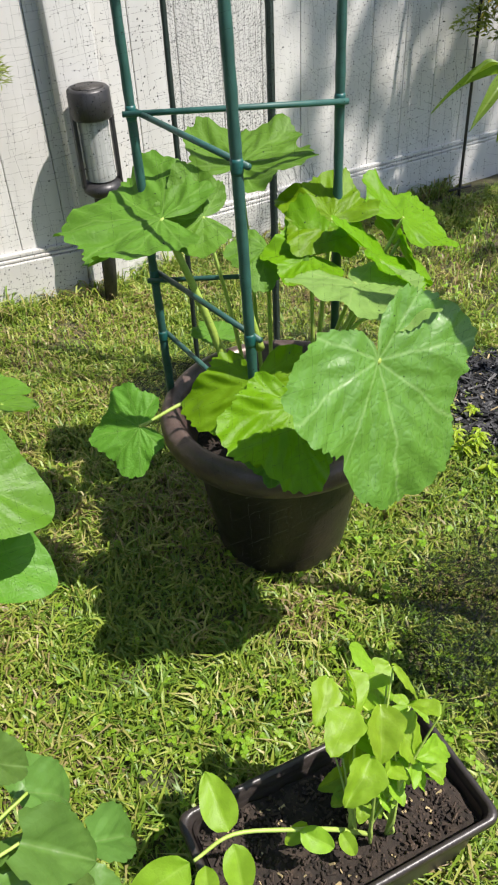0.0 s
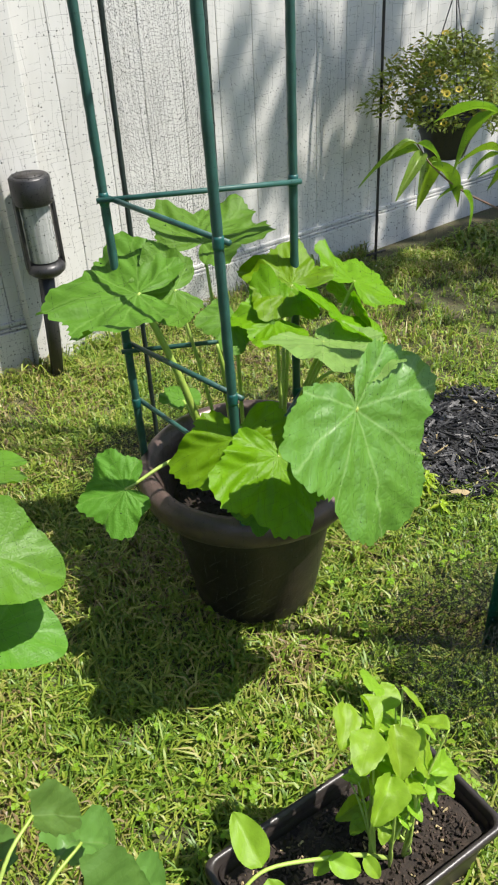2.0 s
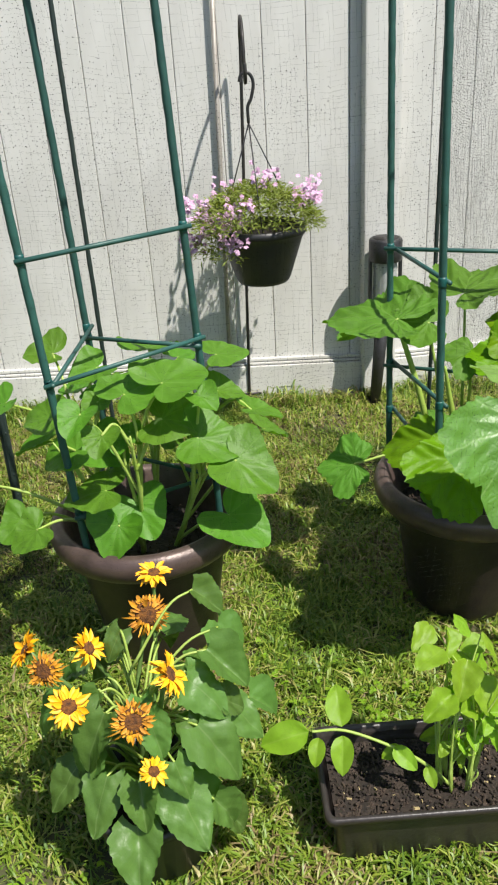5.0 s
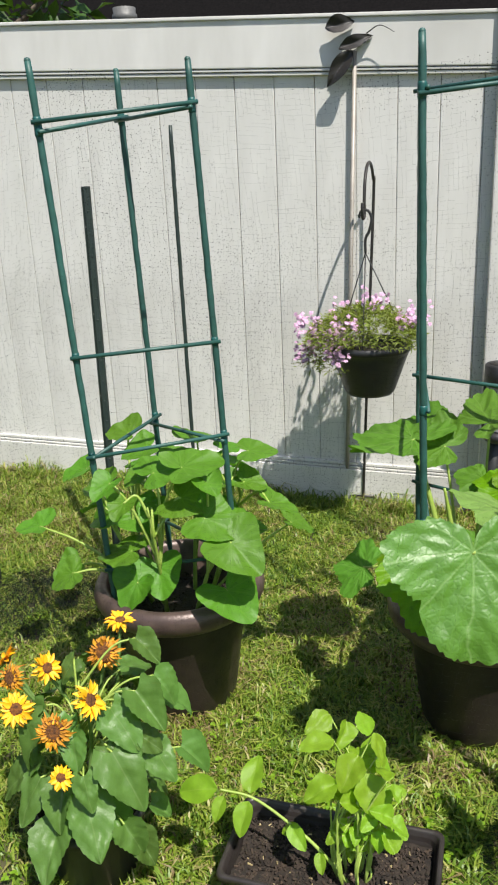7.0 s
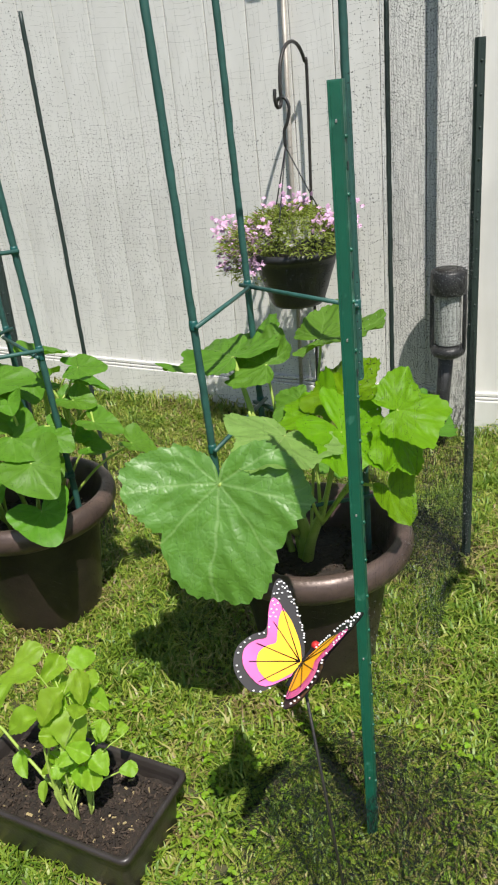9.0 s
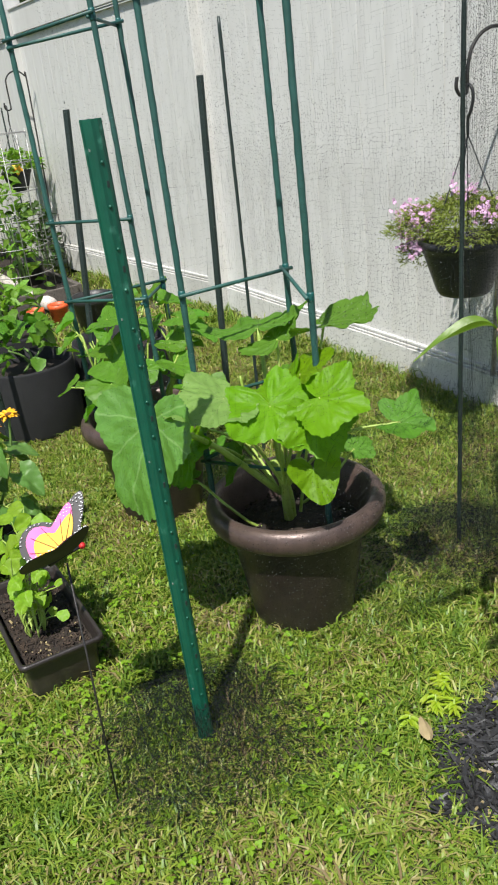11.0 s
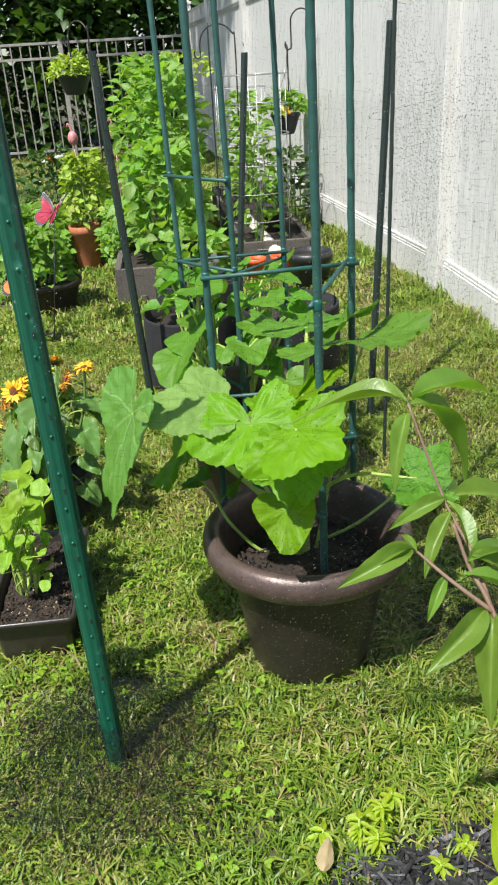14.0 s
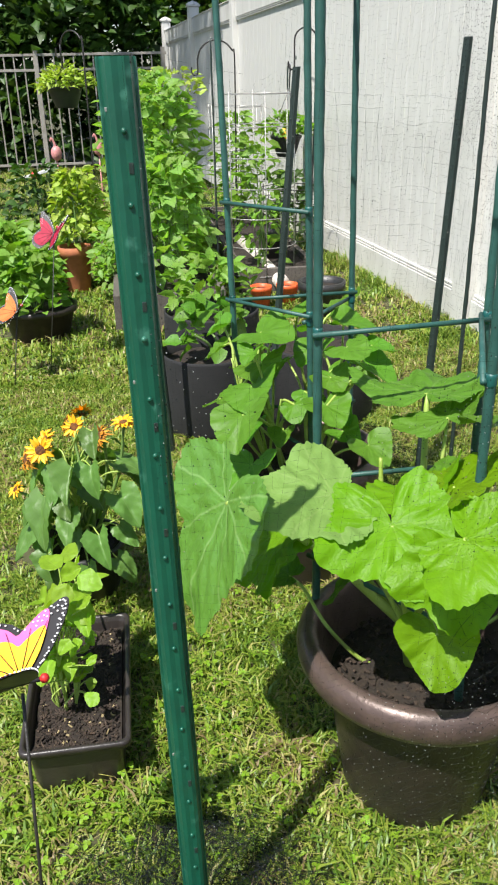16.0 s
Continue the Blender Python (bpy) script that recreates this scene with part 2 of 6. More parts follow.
M["squash_big"] = leaf_mat("old_squash_leaf", (0.098, 0.230, 0.024), (0.270, 0.420, 0.150), 0.46, 0.24, island=0.1, bump=0.45, vein_mix=0.42, spec=0.80)
M["squash_lime"] = leaf_mat("young_squash_leaf", (0.126, 0.262, 0.003), (0.180, 0.330, 0.012), 0.48, 0.32, vein_mix=0.26, bump=0.22, spec=0.24)
M["squash_pale"] = leaf_mat("pale_squash_leaf", (0.185, 0.295, 0.068), (0.280, 0.385, 0.130), 0.60, 0.34, bump=0.40, spec=0.25)
M["cuke"] = leaf_mat("vine_leaf", (0.096, 0.226, 0.014), (0.180, 0.320, 0.060), 0.50, 0.34, bump=0.22, vein_mix=0.26)
M["sunleaf"] = leaf_mat("sunflower_leaf", (0.098, 0.188, 0.036), (0.185, 0.275, 0.095), 0.44, 0.28, polar=False, bump=0.14, vein_mix=0.45, island=0.55)
M["bean"] = leaf_mat("bean_leaf", (0.225, 0.372, 0.022), (0.310, 0.459, 0.075), 0.5, 0.42, polar=False)
M["peach"] = leaf_mat("peach_leaf", (0.140, 0.238, 0.032), (0.240, 0.320, 0.080), 0.38, 0.38, polar=False)
M["berry"] = leaf_mat("garden_leaf", (0.165, 0.300, 0.036), (0.250, 0.370, 0.085), 0.5, 0.38, polar=False, island=0.5)
M["veg"] = leaf_mat("vegetable_leaf", (0.205, 0.345, 0.065), (0.290, 0.410, 0.120), 0.5, 0.48, polar=False, island=0.4)
M["weed"] = leaf_mat("yellow_green_shoot", (0.300, 0.400, 0.018), (0.360, 0.450, 0.050), 0.5, 0.40, polar=False)
M["hedge"] = leaf_mat("tree_leaf", (0.045, 0.095, 0.014), (0.07, 0.13, 0.03), 0.5, 0.30, polar=False, island=0.6)
M["lime"] = leaf_mat("lime_foliage", (0.315, 0.410, 0.060), (0.400, 0.480, 0.100), 0.5, 0.35, polar=False, island=0.4)
M["needle"] = leaf_mat("basket_foliage", (0.190, 0.230, 0.038), (0.243, 0.284, 0.081), 0.6, 0.30, polar=False, island=0.6)


def grass_mat():
    m = bpy.data.materials.new("grass_blades")
    m.use_nodes = True
    n, link = m.node_tree.nodes, m.node_tree.links.new
    bsdf = n["Principled BSDF"]
    geo, co = n.new("ShaderNodeNewGeometry"), n.new("ShaderNodeTexCoord")
    ramp = n.new("ShaderNodeValToRGB")
    e = ramp.color_ramp.elements
    e[0].color, e[1].position, e[1].color = (0.106, 0.202, 0.018, 1), 0.40, (0.190, 0.289, 0.027, 1)
    for pos, c in ((0.70, (0.286, 0.356, 0.045, 1)), (0.84, (0.370, 0.364, 0.101, 1)), (0.93, (0.403, 0.353, 0.140, 1)), (1.0, (0.235, 0.174, 0.078, 1))):
        k = e.new(pos)
        k.color = c
    noi = n.new("ShaderNodeTexNoise")
    noi.inputs["Scale"].default_value, noi.inputs["Detail"].default_value = 3.4, 5
    link(co.outputs["Object"], noi.inputs["Vector"])
    mr = n.new("ShaderNodeMapRange")
    mr.inputs["From Min"].default_value, mr.inputs["From Max"].default_value = 0.35, 0.68
    mr.inputs["To Min"].default_value, mr.inputs["To Max"].default_value = -0.24, 0.30
    link(noi.outputs["Fac"], mr.inputs["Value"])
    add = n.new("ShaderNodeMath")
    add.operation, add.use_clamp = "ADD", True
    link(geo.outputs["Random Per Island"], add.inputs[0])
    link(mr.outputs[0], add.inputs[1])
    link(add.outputs[0], ramp.inputs["Fac"])
    link(ramp.outputs[0], bsdf.inputs["Base Color"])
    bsdf.inputs["Roughness"].default_value = 0.45
    tr = n.new("ShaderNodeBsdfTranslucent")
    link(ramp.outputs[0], tr.inputs["Color"])
    ms = n.new("ShaderNodeMixShader")
    ms.inputs[0].default_value = 0.35
    link(bsdf.outputs[0], ms.inputs[1])
    link(tr.outputs[0], ms.inputs[2])
    link(ms.outputs[0], n["Material Output"].inputs["Surface"])
    return m


M["grass"] = grass_mat()

# ---------------------------------------------------------------- shapes: each gives (points, faces)
ORG = {}


def thing(name, at, label, category, group="", kind=""):
    e = new(name)
    e.empty_display_size = 0.05
    e.location = at
    ORG[e] = Vector(at)
    return tagged(e, label, category, group, kind)


def mesh_of(name, shape, material, org=Vector((0, 0, 0)), smooth=True, uvs=None):
    pts, faces = shape
    me = bpy.data.meshes.new(name)
    me.from_pydata([Vector(p) - org for p in pts], [], faces)
    me.materials.append(material)
    if smooth:
        me.polygons.foreach_set("use_smooth", [True] * len(me.polygons))
    if uvs is not None:
        layer = me.uv_layers.new(name="UVMap")
        idx = np.empty(len(me.loops), dtype=np.int32)
        me.loops.foreach_get("vertex_index", idx)
        layer.data.foreach_set("uv", np.asarray(uvs, dtype=np.float32)[idx].ravel())
    me.update()
    return me


def part(name, shape, material, parent, label="", smooth=True, uvs=None, kind=""):
    """One mesh under a thing or a part, from points in the world."""
    ob = new(name, mesh_of(name, shape, material, ORG[parent], smooth, uvs))
    ob.parent = parent
    ORG[ob] = ORG[parent]
    return tagged(ob, label, kind=kind)


def solo(name, shape, material, label, category, kind="", smooth=True, uvs=None, at=(0, 0, 0), group=""):
    ob = new(name, mesh_of(name, shape, material, Vector(at), smooth, uvs))
    ob.location = at
    ORG[ob] = Vector(at)
    return tagged(ob, label, category, group, kind)


def join(*shapes):
    pts, faces = [], []
    for p, f in shapes:
        k = len(pts)
        pts += list(p)
        faces += [tuple(i + k for i in g) for g in f]
    return pts, faces


def box(c, size, bevel=0.0, turn=None):
    bm = bmesh.new()
    bmesh.ops.create_cube(bm, size=1)
    bmesh.ops.scale(bm, vec=size, verts=bm.verts)
    if bevel:
        bmesh.ops.bevel(bm, geom=bm.edges[:], offset=bevel, segments=2, affect="EDGES", profile=0.6)
    m = Matrix.Translation(c) @ (turn.to_4x4() if turn else Matrix())
    bm.verts.ensure_lookup_table()
    pts = [m @ v.co for v in bm.verts]
    faces = [tuple(v.index for v in f.verts) for f in bm.faces]
    bm.free()
    return pts, faces


def spin(profile, c=(0, 0, 0), seg=40, wobble=0.0, seed=0, close=False):
    """A turned shape from (radius, height) pairs about an upright axis."""
    rnd = random.Random(seed)
    ph = [rnd.uniform(0, 6.28) for _ in range(3)]
    pts, faces = [], []
    for r, z in profile:
        for k in range(seg):
            a = 2 * math.pi * k / seg
            rr = r * (1 + wobble * (math.sin(2 * a + ph[0]) + 0.5 * math.sin(3 * a + ph[1])))
            pts.append((c[0] + rr * math.cos(a), c[1] + rr * math.sin(a), c[2] + z))
    for i in range(len(profile) - 1):
        for k in range(seg):
            k2 = (k + 1) % seg
            faces.append((i * seg + k, i * seg + k2, (i + 1) * seg + k2, (i + 1) * seg + k))
    if close:
        faces.append(tuple(reversed(range(seg))))
        faces.append(tuple((len(profile) - 1) * seg + k for k in range(seg)))
    return pts, faces


def smooth_line(points, steps=6):
    """A Catmull-Rom line through the points."""
    p = [Vector(q) for q in points]
    if len(p) < 3:
        return [p[0].lerp(p[-1], k / steps) for k in range(steps + 1)]
    p = [2 * p[0] - p[1]] + p + [2 * p[-1] - p[-2]]
    out = []
    for i in range(1, len(p) - 2):
        a, b, c, d = p[i - 1], p[i], p[i + 1], p[i + 2]
        for k in range(steps):
            t = k / steps
            out.append(0.5 * (2 * b + (c - a) * t + (2 * a - 5 * b + 4 * c - d) * t * t + (3 * b - a - 3 * c + d) * t**3))
    return out + [p[-2]]


def tube(points, r0, r1=None, seg=8, ends=True):
    pts, faces = [], []
    line = [Vector(p) for p in points]
    r1 = r0 if r1 is None else r1
    side = None
    for i, p in enumerate(line):
        d = (line[min(i + 1, len(line) - 1)] - line[max(i - 1, 0)]).normalized()
        if side is None:
            side = d.orthogonal().normalized()
        side = (side - d * side.dot(d)).normalized()
        up = d.cross(side)
        r = r0 + (r1 - r0) * i / (len(line) - 1)
        for k in range(seg):
            a = 2 * math.pi * k / seg
            pts.append(p + r * (math.cos(a) * side + math.sin(a) * up))
    for i in range(len(line) - 1):
        for k in range(seg):
            k2 = (k + 1) % seg
            faces.append((i * seg + k, i * seg + k2, (i + 1) * seg + k2, (i + 1) * seg + k))
    if ends:
        faces.append(tuple(reversed(range(seg))))
        faces.append(tuple((len(line) - 1) * seg + k for k in range(seg)))
    return pts, faces


def ball(c, r, seg=10, squash=1.0):
    prof = [(max(r * math.sin(math.pi * k / 8), 1e-4), -r * squash * math.cos(math.pi * k / 8)) for k in range(9)]
    return spin(prof, c, seg)


def axes_of(normal, tip):
    n = Vector(normal).normalized()
    x = Vector(tip)
    x = (x - n * x.dot(n)).normalized()
    return x, n.cross(x), n


BROAD = ((-3.142, 0.05), (-2.90, 0.15), (-2.46, 0.32), (-2.10, 0.50), (-1.85, 0.66), (-1.62, 0.79), (-1.22, 0.72), (-0.92, 0.62), (-0.78, 0.62), (-0.60, 0.74), (-0.27, 0.89), (0, 0.93),
         (0.25, 0.95), (0.49, 0.90), (0.80, 0.67), (1.10, 0.66), (1.48, 0.76), (1.75, 0.68), (2.10, 0.54), (2.45, 0.44), (2.90, 0.17), (3.142, 0.05))


def lobed(c, tip, normal, R, kind="squash", cup=0.10, droop=0.10, ruffle=0.035, seed=0, rings=9, seg=110):
    """A broad leaf whose stalk joins at c: lobed, toothed outline with a notch, blade puckered between its ribs."""
    rnd = random.Random(seed)
    x, y, n = axes_of(normal, tip)
    ph = [rnd.uniform(0, 6.28) for _ in range(6)]
    pts, uvs, faces = [], [], []
    fold = rnd.uniform(0.05, 0.42) if kind == "round" else rnd.uniform(0.0, 0.18)
    curl = rnd.uniform(-0.25, 0.25)
    tb_a, tb_r = [p[0] for p in BROAD], [p[1] for p in BROAD]
    teeth = {"squash": 0.085, "deep": 0.075, "broad": 0.062, "round": 0.022}[kind]

    def edge(a):
        # pointed teeth of uneven width and depth
        step = a / 6.2832 + 0.014 * math.sin(3 * a + ph[3]) + 0.010 * math.sin(8 * a + ph[4])
        t1 = 1 - 2 * abs((step * (52 if kind == "broad" else 44) + ph[1]) % 1 - 0.5)
        t2 = 1 - 2 * abs((step * 12 + ph[2]) % 1 - 0.5)
        tooth = teeth * (0.6 * t1 + (0.25 if kind == "broad" else 0.55) * t2 + 0.5 * noise.noise(Vector((9 * math.cos(a), 9 * math.sin(a), seed * 1.7))))
        if kind == "broad":
            r = float(np.interp(a, tb_a, tb_r))
            return r + tooth * min(1.0, (3.142 - abs(a)) * 1.4)
        back = math.exp(-(((abs(a) - math.pi) / (0.34 if kind == "deep" else 0.46)) ** 2))
        if kind == "squash":
            r = 0.79 + 0.115 * math.cos(5 * a) + 0.05 * math.cos(a) + 0.04 * math.sin(2 * a + ph[0])
        elif kind == "deep":
            r = 0.80 + 0.125 * math.cos(5 * a) + 0.03 * math.cos(a) + 0.04 * math.sin(2 * a + ph[0])
        else:
            r = 0.75 + 0.07 * math.cos(3 * a) + 0.15 * math.exp(-((a / 0.40) ** 2)) + 0.035 * math.sin(2 * a + ph[0])
        r += tooth
        tail = max(0.0, min(1.0, (abs(a) - 1.5) / 1.5))
        r *= 1 - (0.40 if kind == "round" else 0.15 if kind == "deep" else 0.45) * tail * tail * (3 - 2 * tail)
        return r * (1 - 0.93 * back)

    def lift(u, v):
        rr = math.hypot(u, v)
        a = math.atan2(v, u)
        cell = abs((a / 0.72 + 0.5) % 1 - 0.5) * 2
        z = cup * rr * rr - droop * max(u, -0.3) ** 2 * 1.2 + fold * abs(v) * rr - curl * v * v * (0.0 if kind == "broad" else 1.0)
        # blade swells between ribs, in steps along the side veins
        z += {"broad": 0.010, "round": 0.03}.get(kind, 0.042) * rr * (cell * cell - 0.25)
        z += 0.013 * min(1.0, 2.5 * rr) * math.sin(22 * rr - 13 * rr * cell + ph[0]) * {"round": 0.4, "broad": 0.5}.get(kind, 1.0) * min(1, 3 * cell)
        z += ruffle * rr * rr * (math.sin(4 * a + ph[4]) + 0.8 * math.sin(7 * a + ph[5]) + 0.5 * math.sin(13 * a + ph[2]))
        return z + 0.05 * noise.noise(Vector((2.4 * u + ph[0], 2.4 * v + ph[1], seed))) + 0.016 * noise.noise(Vector((8 * u + ph[0], 8 * v + ph[1], seed)))

    c = Vector(c)
    pts.append(c)
    uvs.append((0, 0))
    for i in range(1, rings + 1):
        s = (i / rings) ** 0.85
        for k in range(seg):
            a = -math.pi + 2 * math.pi * k / seg
            r = edge(a) * s
            u, v = r * math.cos(a), r * math.sin(a)
            pts.append(c + R * (u * x + v * y + (lift(u, v) - lift(0, 0)) * n))
            uvs.append((u, v))
    for k in range(seg):
        faces.append((0, 1 + k, 1 + (k + 1) % seg))
    for i in range(rings - 1):
        for k in range(seg):
            k2 = (k + 1) % seg
            faces.append((1 + i * seg + k, 1 + (i + 1) * seg + k, 1 + (i + 1) * seg + k2, 1 + i * seg + k2))
    return (pts, faces), uvs


def blade(c, tip, normal, length, width, kind="heart", curl=0.25, fold=0.15, seed=0, nu=12, nv=6):
    """A leaf along a midrib from its stalk at c: heart, oval or lance shaped, folded and drooping."""
    rnd = random.Random(seed)
    x, y, n = axes_of(normal, tip)
    ph = rnd.uniform(0, 6.28)
    pts, uvs, faces = [], [], []
    c = Vector(c)
    for i in range(nu + 1):
        s = i / nu
        if kind == "heart":
            w = min(1, (s + 0.10) / 0.30) ** 0.6 * (1 - s) ** 0.72 * (1 + 0.35 * s) * 1.02 + 0.015
            back = -0.20 * (1 - s) ** 4
        elif kind == "ovate":
            w = min(1, (s + 0.04) / 0.36) ** 0.7 * (1 - s) ** 0.62 * (1 + 0.30 * s) + 0.012
            back = 0
        elif kind == "oval":
            w = math.sin(math.pi * min(s ** 0.80, 1)) ** 0.62 * 0.98 + 0.02
            back = 0
        else:
            w = math.sin(math.pi * s ** 0.85) ** 0.9 * 0.96 + 0.03
            back = 0
        for k in range(-nv, nv + 1):
            v = k / nv
            teeth = (0.12 * ((s * 7.5 + 0.3 + 0.2 * v) % 1 - 0.5) * (1.1 - s) + 0.05 * math.sin(5 * s + ph + v) if kind == "heart" else 0.07 * ((s * 6 + 0.3) % 1 - 0.5) if kind == "ovate" else 0.02 * math.sin(23 * s + ph + k)) if abs(k) == nv and kind != "oval" else 0
            u = s + back * abs(v) ** 1.5
            z = -curl * s * s + fold * (w * abs(v)) * width / length + 0.02 * math.sin(9 * s + 3 * v + ph)
            if nv >= 4 and kind in ("heart", "ovate"):
                z += 0.016 * math.sin(30 * s - 13 * abs(v) + ph) * min(1, 4 * abs(v)) * w + 0.10 * w * noise.noise(Vector((3.2 * s + ph, 1.8 * v, seed)))
            yy = v * (w + teeth) * width / 2
            pts.append(c + x * (u * length) + y * yy + n * (z * length))
            uvs.append((s, v * w * width / 2 / length))
    m = 2 * nv + 1
    for i in range(nu):
        for k in range(m - 1):
            faces.append((i * m + k, (i + 1) * m + k, (i + 1) * m + k + 1, i * m + k + 1))
    return (pts, faces), uvs


def leaf_part(parent, made, material, label="", name="leaf"):
    shape, uvs = made
    return part(name, shape, material, parent, label, uvs=uvs)


def many_leaves(spots, material_kind, seed, size, parent=None, name="foliage", nu=3, nv=1, droop=0.3, width=0.55, kind="oval"):
    """Many small leaves as one mesh: spots gives (place, outward way)."""
    rnd = random.Random(seed)
    allp, allf, allu = [], [], []
    for p, way in spots:
        w = Vector(way) + Vector((rnd.uniform(-1, 1), rnd.uniform(-1, 1), rnd.uniform(-0.6, 0.8))) * 0.8
        nrm = Vector((rnd.uniform(-1, 1), rnd.uniform(-1, 1), rnd.uniform(0.3, 1.4)))
        s = size * rnd.uniform(0.6, 1.3)
        (pp, ff), uu = blade(p, w, nrm, s, s * width, kind, droop, 0.2, rnd.random(), nu, nv)
        k = len(allp)
        allp += pp
        allf += [tuple(i + k for i in g) for g in ff]
        allu += uu
    return (allp, allf), allu

FENCE_Y = 2.445
rng = random.Random(5)


def piece(name, me, parent, at, turn=None, label=""):
    """An alike piece on shared mesh data."""
    ob = new(name, me)
    ob.parent = parent
    ob.matrix_local = Matrix.Translation(Vector(at) - ORG[parent]) @ (turn.to_4x4() if turn else Matrix())
    ORG[ob] = Vector(at)
    return tagged(ob, label)


def fence_line(x):
    """Where the fence stands at x, and how far it has climbed with the ground."""
    return FENCE_Y + 0.08 * (x - 0.93), min(max(0.0555 * (1.147 - x), 0.0), 0.1354)


def rise(x, y):
    """Height of the lawn: a gentle bank towards the fence."""
    a, b = np.clip((1.25 - np.asarray(x)) / 2.2, 0, 1), np.clip((np.asarray(y) - 1.35) / 0.95, 0, 1)
    return 0.105 * a * a * (3 - 2 * a) * b * b * (3 - 2 * b)


# ---------------------------------------------------------------- ground
def ground():
    xs = np.concatenate([np.linspace(-400, -14, 24), np.linspace(-13, 5, 150), np.linspace(6, 400, 24)])
    ys = np.concatenate([np.linspace(-400, -4, 24), np.linspace(-3.5, 4, 75), np.linspace(5, 400, 24)])
    pts = []
    for y in ys:
        for x in xs:
            z = -0.012 + float(rise(x, y))
            if -13 < x < 5 and -3.5 < y < 4:
                z += 0.008 * noise.noise(Vector((x * 2.2, y * 2.2, 0.3)))
            pts.append((x, y, z))
    n = len(xs)
    faces = [(j * n + i, j * n + i + 1, (j + 1) * n + i + 1, (j + 1) * n + i) for j in range(len(ys) - 1) for i in range(n - 1)]
    return solo("ground", (pts, faces), M["soil_ground"], "short mown lawn with bare earthy patches", "lawn", "structure")


ground()
MULCH = Vector((1.885, 1.27, 0))


def mulch_radius(a):
    return 0.265 + 0.018 * math.sin(3 * a + 1) + 0.014 * math.sin(7 * a + 2) + 0.020 * math.cos(2 * a)


def grass(name, count, x0, x1, y0, y1, h0, h1, width, seed, label, shrink=None, along=False):
    """Blades of grass as one mesh: each a narrow bent strip."""
    g = np.random.default_rng(seed)
    x, y = g.uniform(x0, x1, count), g.uniform(y0, y1, count)
    if shrink:
        x = x1 - (x1 - x0) * g.uniform(0, 1, count) ** shrink
    if along:
        y = y + 0.08 * (x - 0.93)
    d = np.hypot(x - MULCH.x, y - MULCH.y)
    rim = np.array([mulch_radius(math.atan2(b - MULCH.y, a - MULCH.x)) if e < 0.62 else 0.0 for a, b, e in zip(x, y, d)])
    keep = (d > rim - 0.03 - g.exponential(0.025, count)) | (g.uniform(0, 1, count) < 0.02)
    patch = np.array([noise.noise(Vector((a * 2.6, b * 2.6, 4.0))) for a, b in zip(x, y)])
    keep &= g.uniform(0, 1, count) < np.clip(1.15 - 1.9 * np.clip(patch - 0.08, 0, 1), 0.14, 1)
    bare = np.minimum(((x - 2.5) / 0.55) ** 2 + ((y - 1.98) / 0.26) ** 2, ((x - 2.29) / 0.27) ** 2 + ((y - 1.70) / 0.25) ** 2)
    keep &= (bare + 1.2 * np.clip(patch, -0.3, 0.3) > 1) | (g.uniform(0, 1, count) < 0.22)
    tuft = np.array([noise.noise(Vector((a * 15, b * 15, 1.0))) for a, b in zip(x, y)])
    keep &= g.uniform(0, 1, count) < np.clip(1.05 + 1.2 * tuft, 0.25, 1)
    x, y, patch, tuft = x[keep], y[keep], patch[keep], tuft[keep]
    m = len(x)
    h = g.uniform(h0, h1, m) * (1 - 0.4 * np.clip(patch, -0.5, 0.8)) * (1 + 0.7 * tuft)
    a = g.uniform(0, 2 * np.pi, m)
    lean = g.uniform(0.3, 1.6, m) * h
    droop = g.uniform(0.0, 0.75, m)
    w = width * g.uniform(0.6, 1.3, m)
    dx, dy = np.cos(a), np.sin(a)
    turn = a + g.uniform(-0.9, 0.9, m)
    sx, sy = -np.sin(turn) * w / 2, np.cos(turn) * w / 2
    P = np.empty((m, 5, 3))
    for i, (u, s, t) in enumerate(((0, 1, 0), (0, -1, 0), (0.35, 0.9, 0.85), (0.35, -0.9, 0.85), (1, 0, 0.95))):
        P[:, i, 0] = x + dx * lean * u + sx * s
        P[:, i, 1] = y + dy * lean * u + sy * s
        P[:, i, 2] = -0.016 + rise(x, y) + h * t * (1 - droop * u)
    base = (np.arange(m) * 5)[:, None]
    tris = np.concatenate([base + [0, 1, 3], base + [0, 3, 2], base + [2, 3, 4]], 1).reshape(-1, 3)
    me = bpy.data.meshes.new(name)
    me.vertices.add(m * 5)
    me.vertices.foreach_set("co", P.reshape(-1))
    me.loops.add(len(tris) * 3)
    me.loops.foreach_set("vertex_index", tris.ravel().astype(np.int32))
    me.polygons.add(len(tris))
    me.polygons.foreach_set("loop_start", np.arange(len(tris), dtype=np.int32) * 3)
    me.materials.append(M["grass"])
    me.update(calc_edges=True)
    return tagged(new(name, me), label, "grass", kind="stuff")


